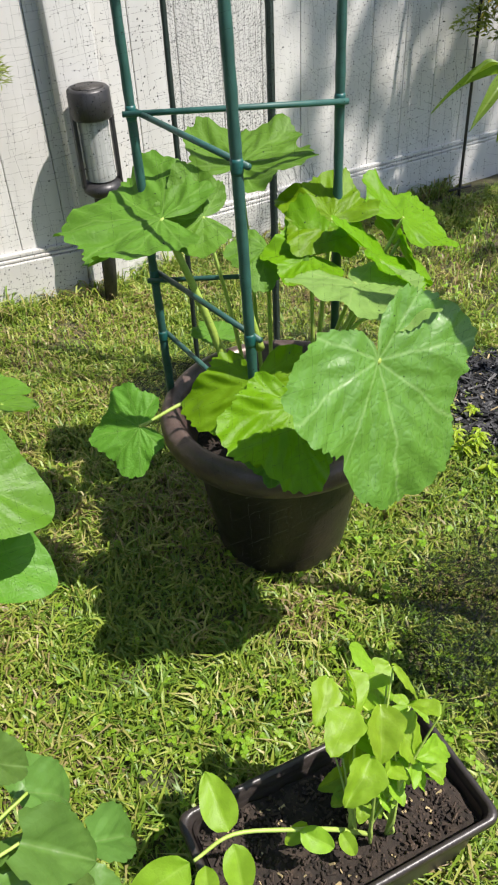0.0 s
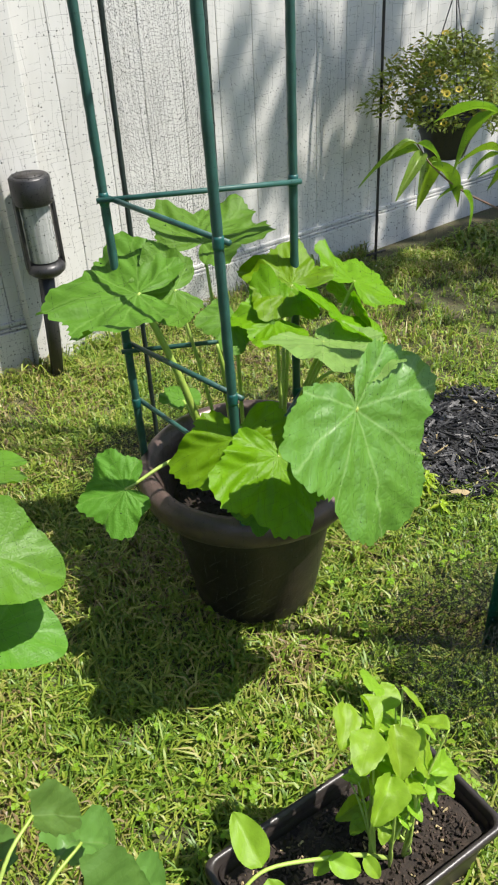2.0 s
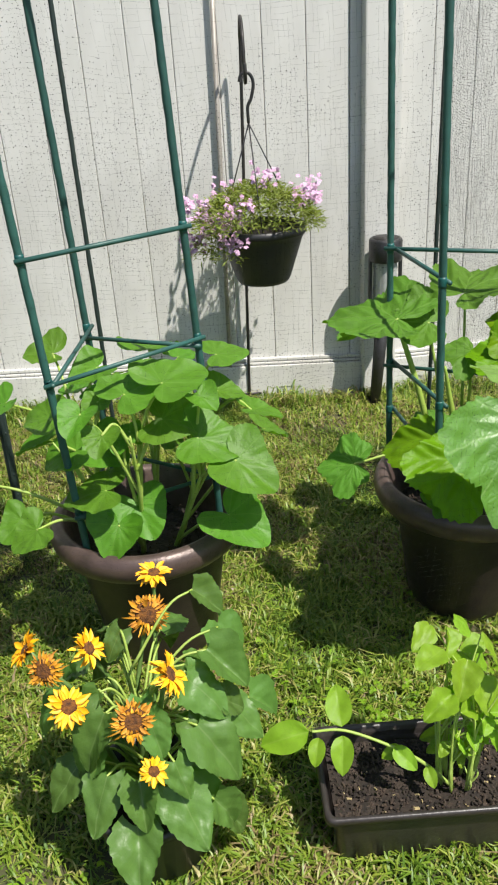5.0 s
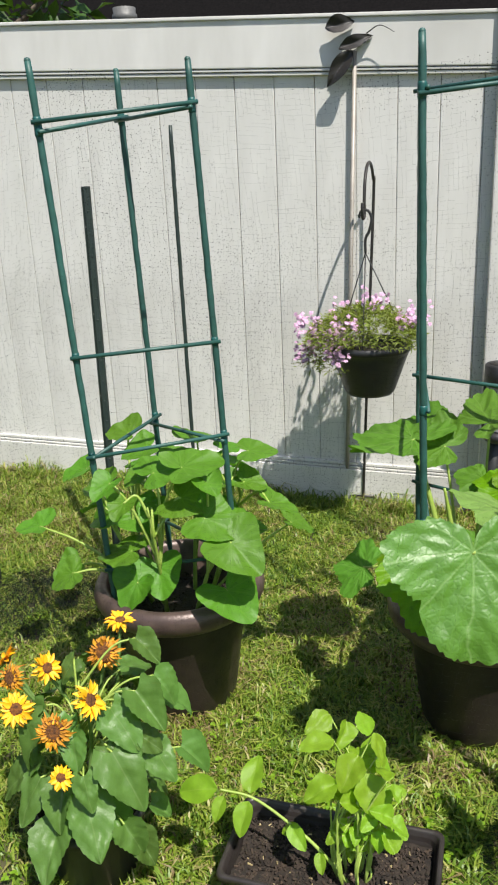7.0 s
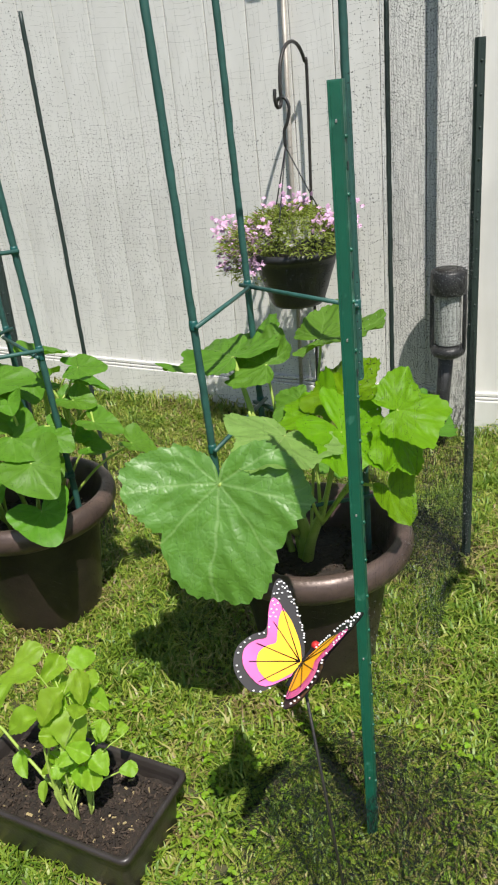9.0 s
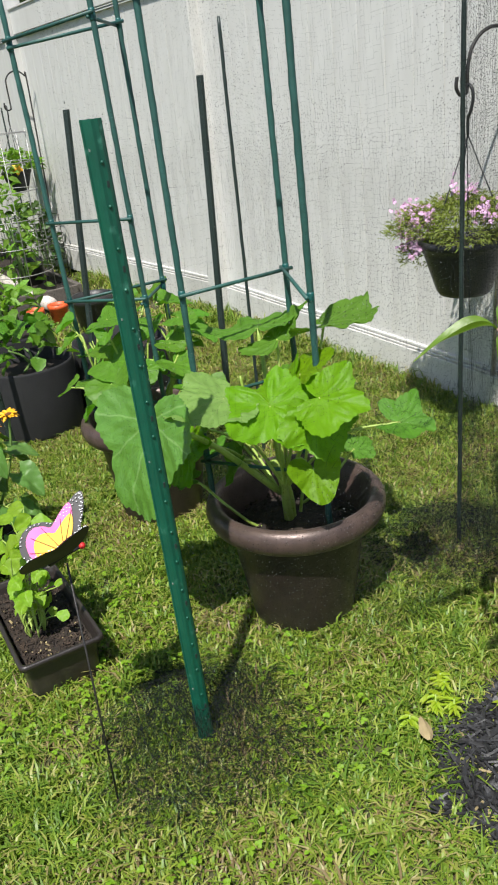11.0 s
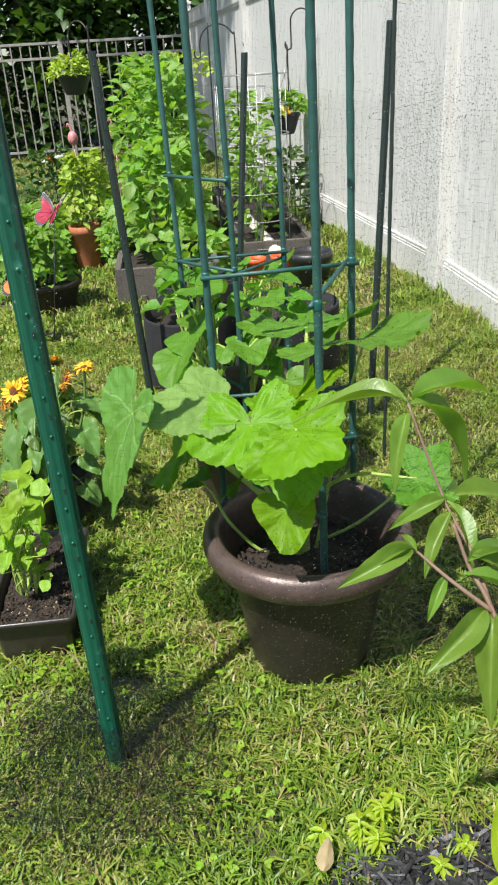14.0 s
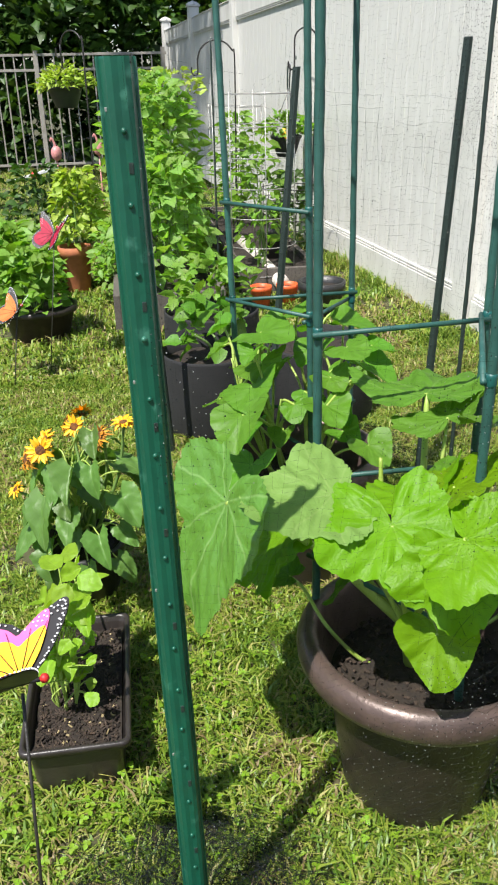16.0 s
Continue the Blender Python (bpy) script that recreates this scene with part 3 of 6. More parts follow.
grass("lawn_grass", 400000, -1.2, 2.9, 0.0, 2.43, 0.016, 0.044, 0.0047, 3, "short green lawn grass with dry straw-coloured blades")
grass("far_grass", 120000, -11.5, -1.2, -2.6, 2.42, 0.025, 0.06, 0.010, 4, "sunlit mown lawn grass farther off", shrink=1.8)
grass("back_lawn", 60000, -1.2, 6.0, -4.0, 0.0, 0.03, 0.06, 0.012, 5, "mown lawn grass behind the viewpoint")
grass("side_lawn", 60000, 2.9, 6.0, 0.0, 2.43, 0.03, 0.06, 0.012, 6, "mown lawn grass along the shaded fence")
grass("tall_grass_edge", 9000, -5.0, 2.6, 2.35, 2.435, 0.03, 0.085, 0.005, 8, "longer grass along the foot of the fence", along=True)


# ---------------------------------------------------------------- fence
def fence():
    f = thing("fence", (1.147, FENCE_Y, 0), "white vinyl privacy fence with vertical boards and post caps", "fence", kind="structure")
    bd = mesh_of("board", box((0, 0, 0), (0.1438, 0.022, 1.50), 0.003), M["vinyl"], smooth=False)
    post = mesh_of("post", box((0, 0, 0), (0.127, 0.127, 1.93), 0.006), M["vinyl"], smooth=False)
    cap_shape = join(box((0, 0, 0.01), (0.15, 0.15, 0.025), 0.005), spin([(0.095, 0.022), (0.05, 0.05), (0.004, 0.065)], seg=4))
    cap = mesh_of("cap", cap_shape, M["vinyl"], smooth=False)
    pitch, bay = 0.145, 2.44
    yaw = math.atan(0.08)
    square = Euler((0, 0, yaw)).to_matrix()
    for k in range(-5, 3):
        px = 1.147 + bay * k
        py, up = fence_line(px)
        piece("post", post, f, (px, py + 0.008, 0.935 + up), square)
        piece("cap", cap, f, (px, py + 0.008, 1.905 + up), square)
        cx, ln = px + bay / 2, bay - 0.127
        cy, mid = fence_line(cx)
        up2 = fence_line(px + bay)[1]
        mid = (up + up2) / 2
        turn = square @ Euler((0, math.atan((up - up2) / bay), 0)).to_matrix()
        top = join(box((0, 0, 0.097), (ln, 0.075, 0.155), 0.004), box((0, -0.004, 0.180), (ln, 0.085, 0.012), 0.003),
                   box((0, 0.002, 0.013), (ln, 0.072, 0.008), 0.002), box((0, 0.004, 0.001), (ln, 0.068, 0.010), 0.002))
        piece("top_rail", mesh_of("top_rail", top, M["vinyl"], smooth=False), f, (cx, cy + 0.012, 1.600 + mid), turn)
        low = join(box((0, 0, 0.050), (ln, 0.075, 0.16), 0.004), box((0, 0.003, 0.137), (ln, 0.069, 0.008), 0.002), box((0, 0.006, 0.150), (ln, 0.063, 0.012), 0.003))
        piece("bottom_rail", mesh_of("bottom_rail", low, M["vinyl"], smooth=False), f, (cx, cy + 0.012, 0.004 + mid), turn)
    x0 = 0.174 + pitch / 2
    for k in range(-80, 46):
        x = x0 + pitch * k
        if -11.0 < x < 6.0:
            by, up = fence_line(x)
            piece("board", bd, f, (x, by + 0.011, 0.880 + up), square)


fence()


def stake_ornament():
    s = thing("garden_stake", (0.585, 2.404, 0), "grey metal garden stake with a dark leaf-shaped top against the fence", "garden stake")
    part("pole", tube([(0.572, 2.402, -0.02), (0.610, 2.396, 1.70)], 0.008, seg=8), M["alu"], s)
    for nm, c, tip, ln, wd in (("plate", (0.605, 2.372, 1.70), (-0.55, 0.02, -0.72), 0.14, 0.06), ("plate", (0.56, 2.362, 1.705), (0.9, 0, 0.32), 0.12, 0.045), ("plate", (0.515, 2.358, 1.772), (0.95, 0, 0.18), 0.10, 0.060)):
        (p, fc), _ = blade(c, tip, (0.1, -1, 0.15), ln, wd, "lance", 0.1, 0.3, 4)
        thick = join((p, fc), ([Vector(q) + Vector((0, 0.004, 0)) for q in p], [tuple(reversed(g)) for g in fc]))
        part(nm, thick, M["rod"], s)
    part("wire", tube(smooth_line([(0.655, 2.362, 1.745), (0.70, 2.358, 1.765), (0.75, 2.358, 1.74)]), 0.0025, 0.001, 5), M["rod"], s)


stake_ornament()


# ---------------------------------------------------------------- big pots and their plants
def big_pot(c, rim_z, R, label):
    s = thing("planter_pot", (c[0], c[1], 0), label, "planter", "bronze planters")
    h = rim_z
    out = [(0.001, 0.0), (0.120, 0.0), (0.127, 0.003), (0.131, 0.012), (0.1385, 0.06), (0.1455, 0.11), (0.153, 0.16), (0.160, 0.21), (0.168, h - 0.085), (0.171, h - 0.072), (0.176, h - 0.064)]
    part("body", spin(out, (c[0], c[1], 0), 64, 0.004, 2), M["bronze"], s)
    k = R / 0.22
    lip = [(0.168, h - 0.062), (0.182, h - 0.070), (0.198 * k, h - 0.068), (0.211 * k, h - 0.058), (0.219 * k, h - 0.042), (0.2205 * k, h - 0.028), (0.217 * k, h - 0.014), (0.209 * k, h - 0.004), (0.199 * k, h),
           (0.190 * k, h - 0.003), (0.183, h - 0.012), (0.177, h - 0.03), (0.162, h - 0.085), (0.156, h - 0.11), (0.146, h - 0.16)]
    part("rim", spin(lip, (c[0], c[1], 0), 72, 0.004, 2), M["bronze_rim"], s, "rounded rolled worn rim with sunlit sheen in its colour")
    soil_z = h - 0.092
    r2 = random.Random(int(c[0] * 100))
    prof = [(0.001, soil_z + 0.012), (0.05, soil_z + 0.014), (0.10, soil_z + 0.008), (0.14, soil_z), (0.159, soil_z - 0.006)]
    part("soil", spin(prof, (c[0], c[1], 0), 40, 0.0, 1), M["soil"], s, "dark damp potting soil")
    bits = []
    for _ in range(420):
        a, r = r2.uniform(0, 6.28), 0.150 * r2.random() ** 0.5
        bits.append(box((c[0] + r * math.cos(a), c[1] + r * math.sin(a), soil_z + 0.012), (r2.uniform(0.004, 0.012), r2.uniform(0.002, 0.005), r2.uniform(0.002, 0.004)),
                        0, Euler((r2.uniform(-1, 1), r2.uniform(-1, 1), r2.uniform(0, 3))).to_matrix()))
    part("soil_texture", join(*bits), M["crumb"], s, kind="stuff", smooth=False)
    return s


POT_A, POT_B = (0.365, 1.10), (1.110, 1.165)
big_pot(POT_A, 0.350, 0.218, "large round bronze-brown plastic planter with rolled rim on the lawn")
big_pot(POT_B, 0.340, 0.220, "large round bronze-brown plastic planter holding a squash plant on the lawn")


def knobby(a, b, r, seed):
    """A plastic-coated stake with the small bumps of a plant stake."""
    rnd = random.Random(seed)
    a, b = Vector(a), Vector(b)
    n = max(int((b - a).length / 0.03), 6)
    pts, faces = [], []
    d = (b - a).normalized()
    s = d.orthogonal().normalized()
    u = d.cross(s)
    for i in range(n + 1):
        p = a.lerp(b, i / n) + s * rnd.uniform(-0.0006, 0.0006)
        rr = r * (1.0 + (0.10 if i % 2 else 0) + rnd.uniform(-0.02, 0.02))
        if i == n:
            rr = r * 0.92
        for k in range(10):
            t = 6.2832 * k / 10
            pts.append(p + rr * (math.cos(t) * s + math.sin(t) * u))
    for i in range(n):
        for k in range(10):
            faces.append((i * 10 + k, i * 10 + (k + 1) % 10, (i + 1) * 10 + (k + 1) % 10, (i + 1) * 10 + k))
    faces.append(tuple(n * 10 + k for k in range(10)))
    return pts, faces


def trellis(posts, tops, rungs, label):
    c = sum((Vector((p[0][0], p[0][1], 0)) for p in posts), Vector()) / 3
    s = thing("trellis", (c.x, c.y, 0.27), label, "trellis", "triangular trellises")

    def at(i, z):
        (x0, y0), (x1, y1) = posts[i]
        t = (z - 0.74) / 0.7
        return Vector((x0 + (x1 - x0) * t, y0 + (y1 - y0) * t, z))

    for i, z in enumerate(tops):
        part("stake", knobby(at(i, 0.295), at(i, z), 0.0072, i), M["teal"], s)
        part("tip", ball(at(i, z), 0.0068, 10, 0.9), M["teal"], s)
    for i, j, z0, z1 in rungs:
        a, b = at(i, z0), at(j, z1)
        d = (b - a).normalized()
        off = d.cross(Vector((0, 0, 1))).normalized() * 0.010
        part("rung", tube([a - d * 0.012 + off, b + d * 0.012 + off], 0.0046, seg=8), M["teal"], s)
        for q in (a, b):
            part("clip", spin([(0.0078, -0.010), (0.0086, -0.006), (0.0086, 0.006), (0.0078, 0.010)], q, 10, close=True), M["clip"], s)
    return s


trellis([((0.232, 0.957), (0.206, 0.941)), ((0.264, 1.256), (0.248, 1.248)), ((0.510, 1.093), (0.486, 1.083))], (1.537, 1.547, 1.533),
        [(0, 2, 1.425, 1.452), (0, 1, 1.407, 1.448), (1, 2, 1.441, 1.443), (0, 2, 0.943, 0.955), (0, 2, 0.71, 0.735), (0, 1, 0.71, 0.72), (1, 2, 0.70, 0.72), (0, 1, 0.42, 0.43), (0, 2, 0.42, 0.42), (1, 2, 0.42, 0.42)],
        "three-legged teal plant trellis standing in a planter")
trellis([((0.977, 1.000), (0.957, 0.998)), ((0.943, 1.299), (0.931, 1.294)), ((1.230, 1.175), (1.222, 1.170))], (1.53, 1.568, 1.55),
        [(0, 1, 1.44, 1.47), (1, 2, 1.46, 1.47), (0, 2, 1.43, 1.46), (0, 1, 0.838, 0.836), (1, 2, 0.838, 0.838), (0, 1, 0.588, 0.570), (1, 2, 0.565, 0.56), (0, 1, 0.44, 0.45), (0, 2, 0.43, 0.43)],
        "three-legged teal plant trellis around the big squash")


def stalk(root, mid, end, r0, r1, steps=7):
    return tube(smooth_line([root, mid, end], steps), r0, r1, 8)


def squash_b():
    s = thing("squash_plant", (POT_B[0], POT_B[1], 0.24), "large squash plant with broad jagged green leaves in a planter", "plant")
    root = Vector((1.09, 1.16, 0.235))
    # stalk joint, way to the tip, upper side, size, outline, material, cup, droop
    leaves = [
        ((1.086, 0.832, 0.612), (0.06, -0.44, -0.89), (0.20, -0.86, 0.42), 0.218, "broad", "squash_big", -0.06, 0.08),
        ((0.937, 1.205, 0.706), (-0.80, 0.55, -0.04), (-0.14, -0.12, 0.97), 0.164, "squash", "squash", 0.06, 0.14),
        ((1.110, 1.285, 0.730), (0.90, 0.40, -0.02), (-0.20, -0.12, 0.97), 0.140, "squash", "squash", 0.02, 0.08),
        ((1.010, 1.215, 0.690), (-0.20, 0.30, -0.35), (-0.05, -0.55, 0.83), 0.095, "squash", "squash", 0.04, 0.15),
        ((1.232, 1.050, 0.630), (0.82, 0.02, -0.50), (0.58, -0.16, 0.80), 0.120, "deep", "squash_lime", 0.14, 0.12),
        ((1.316, 1.112, 0.622), (0.45, 0.02, -0.88), (0.84, -0.20, 0.50), 0.104, "squash", "squash_lime", 0.10, 0.12),
        ((1.150, 1.120, 0.630), (-0.75, 0.55, -0.10), (-0.20, -0.42, 0.88), 0.085, "deep", "squash_lime", 0.06, 0.12),
        ((1.146, 0.985, 0.640), (0.06, -0.98, 0.04), (0.20, 0.02, 0.98), 0.148, "broad", "squash_pale", 0.03, 0.05),
        ((1.310, 1.098, 0.492), (0.30, 0.02, -0.92), (0.78, -0.35, 0.48), 0.078, "round", "squash_lime", 0.08, 0.05),
        ((0.985, 0.990, 0.520), (-0.30, -0.62, -0.62), (-0.40, -0.60, 0.68), 0.122, "squash", "squash_lime", 0.06, 0.18),
        ((1.020, 0.935, 0.498), (-0.22, -0.72, -0.64), (-0.05, -0.72, 0.68), 0.132, "squash", "squash_lime", 0.06, 0.12),
        ((0.834, 1.132, 0.398), (-0.80, 0.45, -0.30), (-0.38, -0.52, 0.76), 0.088, "squash", "squash", 0.06, 0.15),
        ((1.100, 1.175, 0.630), (-0.45, -0.55, -0.20), (-0.25, -0.40, 0.88), 0.075, "squash", "squash", 0.08, 0.18),
        ((1.318, 1.330, 0.535), (0.45, 0.40, 0.05), (0.30, -0.20, 0.93), 0.080, "deep", "squash", 0.15, 0.20),
        ((1.060, 1.050, 0.440), (-0.20, -0.10, -0.6), (-0.3, -0.7, 0.5), 0.085, "squash", "squash", 0.10, 0.15),
        ((1.322, 1.118, 0.655), (0.62, 0.52, -0.20), (0.30, -0.38, 0.87), 0.104, "squash", "squash_lime", 0.10, 0.15),
        ((1.205, 1.150, 0.668), (-0.45, 0.70, 0.06), (-0.20, -0.50, 0.84), 0.098, "deep", "squash_lime", 0.12, 0.15),
    ]
    for i, (c, tip, nrm, R, kind, m, cup, droop) in enumerate(leaves):
        big = i == 0
        lf = leaf_part(s, lobed(c, tip, nrm, R, kind, cup, droop, 0.010 if big else 0.060, 20 + i, 18 if R > 0.12 else 11, 200 if R > 0.12 else 130), M[m], "very large silvery-green jagged squash leaf" if big else "")
        cv = Vector(c)
        right = cv.x > 1.14 and cv.z > 0.48
        r = Vector((1.155, 1.115, 0.38)) if right else Vector((1.085, 1.140, 0.33)) if cv.z < 0.66 else root + Vector((cv.x - root.x, cv.y - root.y, 0)) * 0.18
        mid = r.lerp(cv, 0.55) + Vector((0, 0, 0.0 if right else 0.03))
        if c[2] < 0.57 and (cv - root).xy.length > 0.15:
            mid = r.lerp(cv, 0.5) + Vector((0, 0, 0.05))
        part("petiole", stalk(r, mid, cv, 0.0085 if R > 0.15 else 0.0042, 0.0052 if R > 0.15 else 0.0028), M["petiole"], lf)
    part("stem", tube(smooth_line([(1.09, 1.16, 0.25), (1.10, 1.15, 0.34), (1.08, 1.13, 0.42)]), 0.016, 0.010, 10), M["petiole"], s)
    part("stem", tube(smooth_line([(1.10, 1.15, 0.25), (1.125, 1.13, 0.33), (1.16, 1.11, 0.41)]), 0.013, 0.008, 10), M["petiole"], s)
    # two low stalks that lean out over the rim, each with a small leaf
    for k, (line, tip, nrm, R) in enumerate((
            ([(1.085, 1.115, 0.245), (1.080, 1.064, 0.262), (1.063, 1.004, 0.330), (1.005, 0.975, 0.372), (0.992, 0.950, 0.395)], (-0.55, -0.80, 0.05), (-0.05, -0.20, 0.98), 0.052),
            ([(1.050, 1.200, 0.245), (1.083, 1.282, 0.305), (1.082, 1.372, 0.372)], (-0.10, 0.90, 0.20), (0.30, -0.25, 0.92), 0.060))):
        lf = leaf_part(s, lobed(line[-1], tip, nrm, R, "squash", 0.05, 0.12, 0.05, 140 + k, 9, 110), M["squash"])
        part("petiole", tube(smooth_line(line), 0.0042, 0.0030, 8), M["petiole"], lf)
    part("flower_bud", tube(smooth_line([(1.045, 1.10, 0.50), (1.032, 1.10, 0.56), (1.018, 1.10, 0.63)]), 0.008, 0.003, 8), M["petiole"], s)


squash_b()


def vine_a():
    s = thing("vine_plant", (POT_A[0], POT_A[1], 0.28), "bushy young vine with rounded bright green leaves in a planter", "plant")
    leaves = [
        ((0.547, 0.952, 0.400), (0.86, -0.72, -0.36), (0.10, -0.42, 0.90), 0.120), ((0.570, 0.930, 0.535), (0.80, -0.35, -0.50), (0.25, -0.55, 0.80), 0.118),
        ((0.430, 0.998, 0.605), (0.95, -0.20, 0.0), (0.0, -0.48, 0.87), 0.108), ((0.500, 0.962, 0.575), (0.95, -0.15, -0.12), (0.10, -0.50, 0.86), 0.112),
        ((0.440, 0.995, 0.682), (0.80, 0.58, 0.0), (0.05, -0.28, 0.95), 0.120), ((0.361, 1.005, 0.660), (0.75, 0.60, 0.18), (-0.10, -0.40, 0.90), 0.105),
        ((0.360, 0.990, 0.420), (0.40, -0.70, -0.55), (0.10, -0.72, 0.68), 0.100), ((0.304, 0.966, 0.470), (-1.0, 0.05, -0.16), (-0.12, -0.18, 0.98), 0.108),
        ((0.322, 0.944, 0.400), (-0.30, -0.60, -0.72), (-0.20, -0.76, 0.60), 0.092), ((0.289, 1.046, 0.530), (0.80, -0.50, -0.30), (0.05, -0.50, 0.86), 0.095),
        ((0.166, 0.919, 0.420), (-0.80, -0.38, -0.27), (-0.20, -0.50, 0.85), 0.078), ((0.252, 0.996, 0.550), (-0.80, 0.18, -0.50), (-0.32, -0.48, 0.82), 0.092),
        ((0.363, 1.004, 0.580), (0.60, -0.75, -0.25), (0.0, -0.50, 0.86), 0.045), ((0.200, 1.050, 0.600), (-0.60, 0.40, -0.20), (-0.25, -0.40, 0.88), 0.085),
        ((0.180, 1.260, 0.665), (-0.70, 0.10, -0.10), (-0.05, -0.40, 0.90), 0.085), ((0.070, 1.210, 0.575), (-0.65, -0.10, -0.55), (-0.40, -0.30, 0.85), 0.092),
        ((0.545, 1.170, 0.668), (0.85, 0.25, -0.05), (0.05, -0.25, 0.95), 0.085), ((-0.005, 1.070, 0.460), (-0.70, 0.0, -0.25), (-0.10, -0.20, 0.97), 0.088),
        ((0.400, 1.200, 0.680), (0.20, 0.60, -0.10), (0.05, 0.10, 1.0), 0.105), ((0.480, 1.240, 0.600), (0.55, 0.55, -0.20), (0.25, 0.25, 0.93), 0.095),
        ((0.300, 1.300, 0.590), (-0.30, 0.75, -0.30), (-0.10, 0.35, 0.90), 0.098), ((0.610, 1.110, 0.560), (0.80, 0.15, -0.25), (0.35, 0.05, 0.93), 0.090),
        ((0.165, 1.110, 0.520), (-0.75, 0.10, -0.35), (-0.35, -0.05, 0.93), 0.085), ((0.440, 1.120, 0.640), (0.35, -0.35, -0.20), (0.15, -0.35, 0.92), 0.080),
        ((0.640, 1.200, 0.470), (0.60, 0.30, -0.50), (0.45, 0.10, 0.88), 0.085), ((0.240, 1.200, 0.600), (-0.40, 0.30, -0.20), (-0.25, 0.05, 0.95), 0.075),
        ((0.300, 1.110, 0.680), (-0.55, -0.35, -0.05), (-0.05, -0.35, 0.93), 0.085), ((0.110, 1.020, 0.385), (-0.55, -0.30, -0.45), (-0.15, -0.65, 0.72), 0.075),
    ]
    rnd = random.Random(3)
    for _ in range(20):
        a, d = rnd.uniform(0, 6.28), rnd.uniform(0.06, 0.20)
        way = Vector((math.cos(a), math.sin(a), rnd.uniform(-0.5, 0.1)))
        leaves.append(((POT_A[0] + d * way.x, POT_A[1] + d * way.y, rnd.uniform(0.44, 0.66)), way, (0.3 * way.x, 0.3 * way.y - 0.3, 0.9), rnd.uniform(0.045, 0.075)))
    stems = []
    for k in range(6):
        a = k * 1.05 + 0.3
        r = Vector((POT_A[0] + 0.07 * math.cos(a), POT_A[1] + 0.06 * math.sin(a), 0.25))
        e = r + Vector((0.12 * math.cos(a + 0.4), 0.11 * math.sin(a + 0.4), rnd.uniform(0.24, 0.36)))
        stems.append(smooth_line([r, r.lerp(e, 0.5) + Vector((0.01, -0.02, 0.03)), e], 5))
    for i, (c, tip, nrm, R) in enumerate(leaves):
        lf = leaf_part(s, lobed(c, tip, nrm, R * 0.84, "round", rnd.uniform(0.02, 0.22), rnd.uniform(0.08, 0.25), 0.040, 60 + i, 8, 100), M["cuke"])
        cv = Vector(c)
        g = min(range(6), key=lambda q: (stems[q][-1].xy - cv.xy).length + 0.04 * rnd.random())
        r = stems[g][rnd.randrange(2, len(stems[g]) - 1)]
        if r.z > cv.z - 0.03:
            r = stems[g][1]
        mid = r.lerp(cv, 0.55) + Vector((rnd.uniform(-0.02, 0.02), rnd.uniform(-0.02, 0.02), 0.03))
        part("petiole", stalk(r, mid, cv, 0.0040, 0.0025), M["petiole"], lf)
    for line in stems:
        part("stem", tube(line, 0.0065, 0.0018, 8), M["petiole"], s)


vine_a()


# ---------------------------------------------------------------- tray of beans
TRAY_C, TRAY_TURN = Vector((0.866, 0.544, 0)), Euler((0, 0, radians(-0.3)))


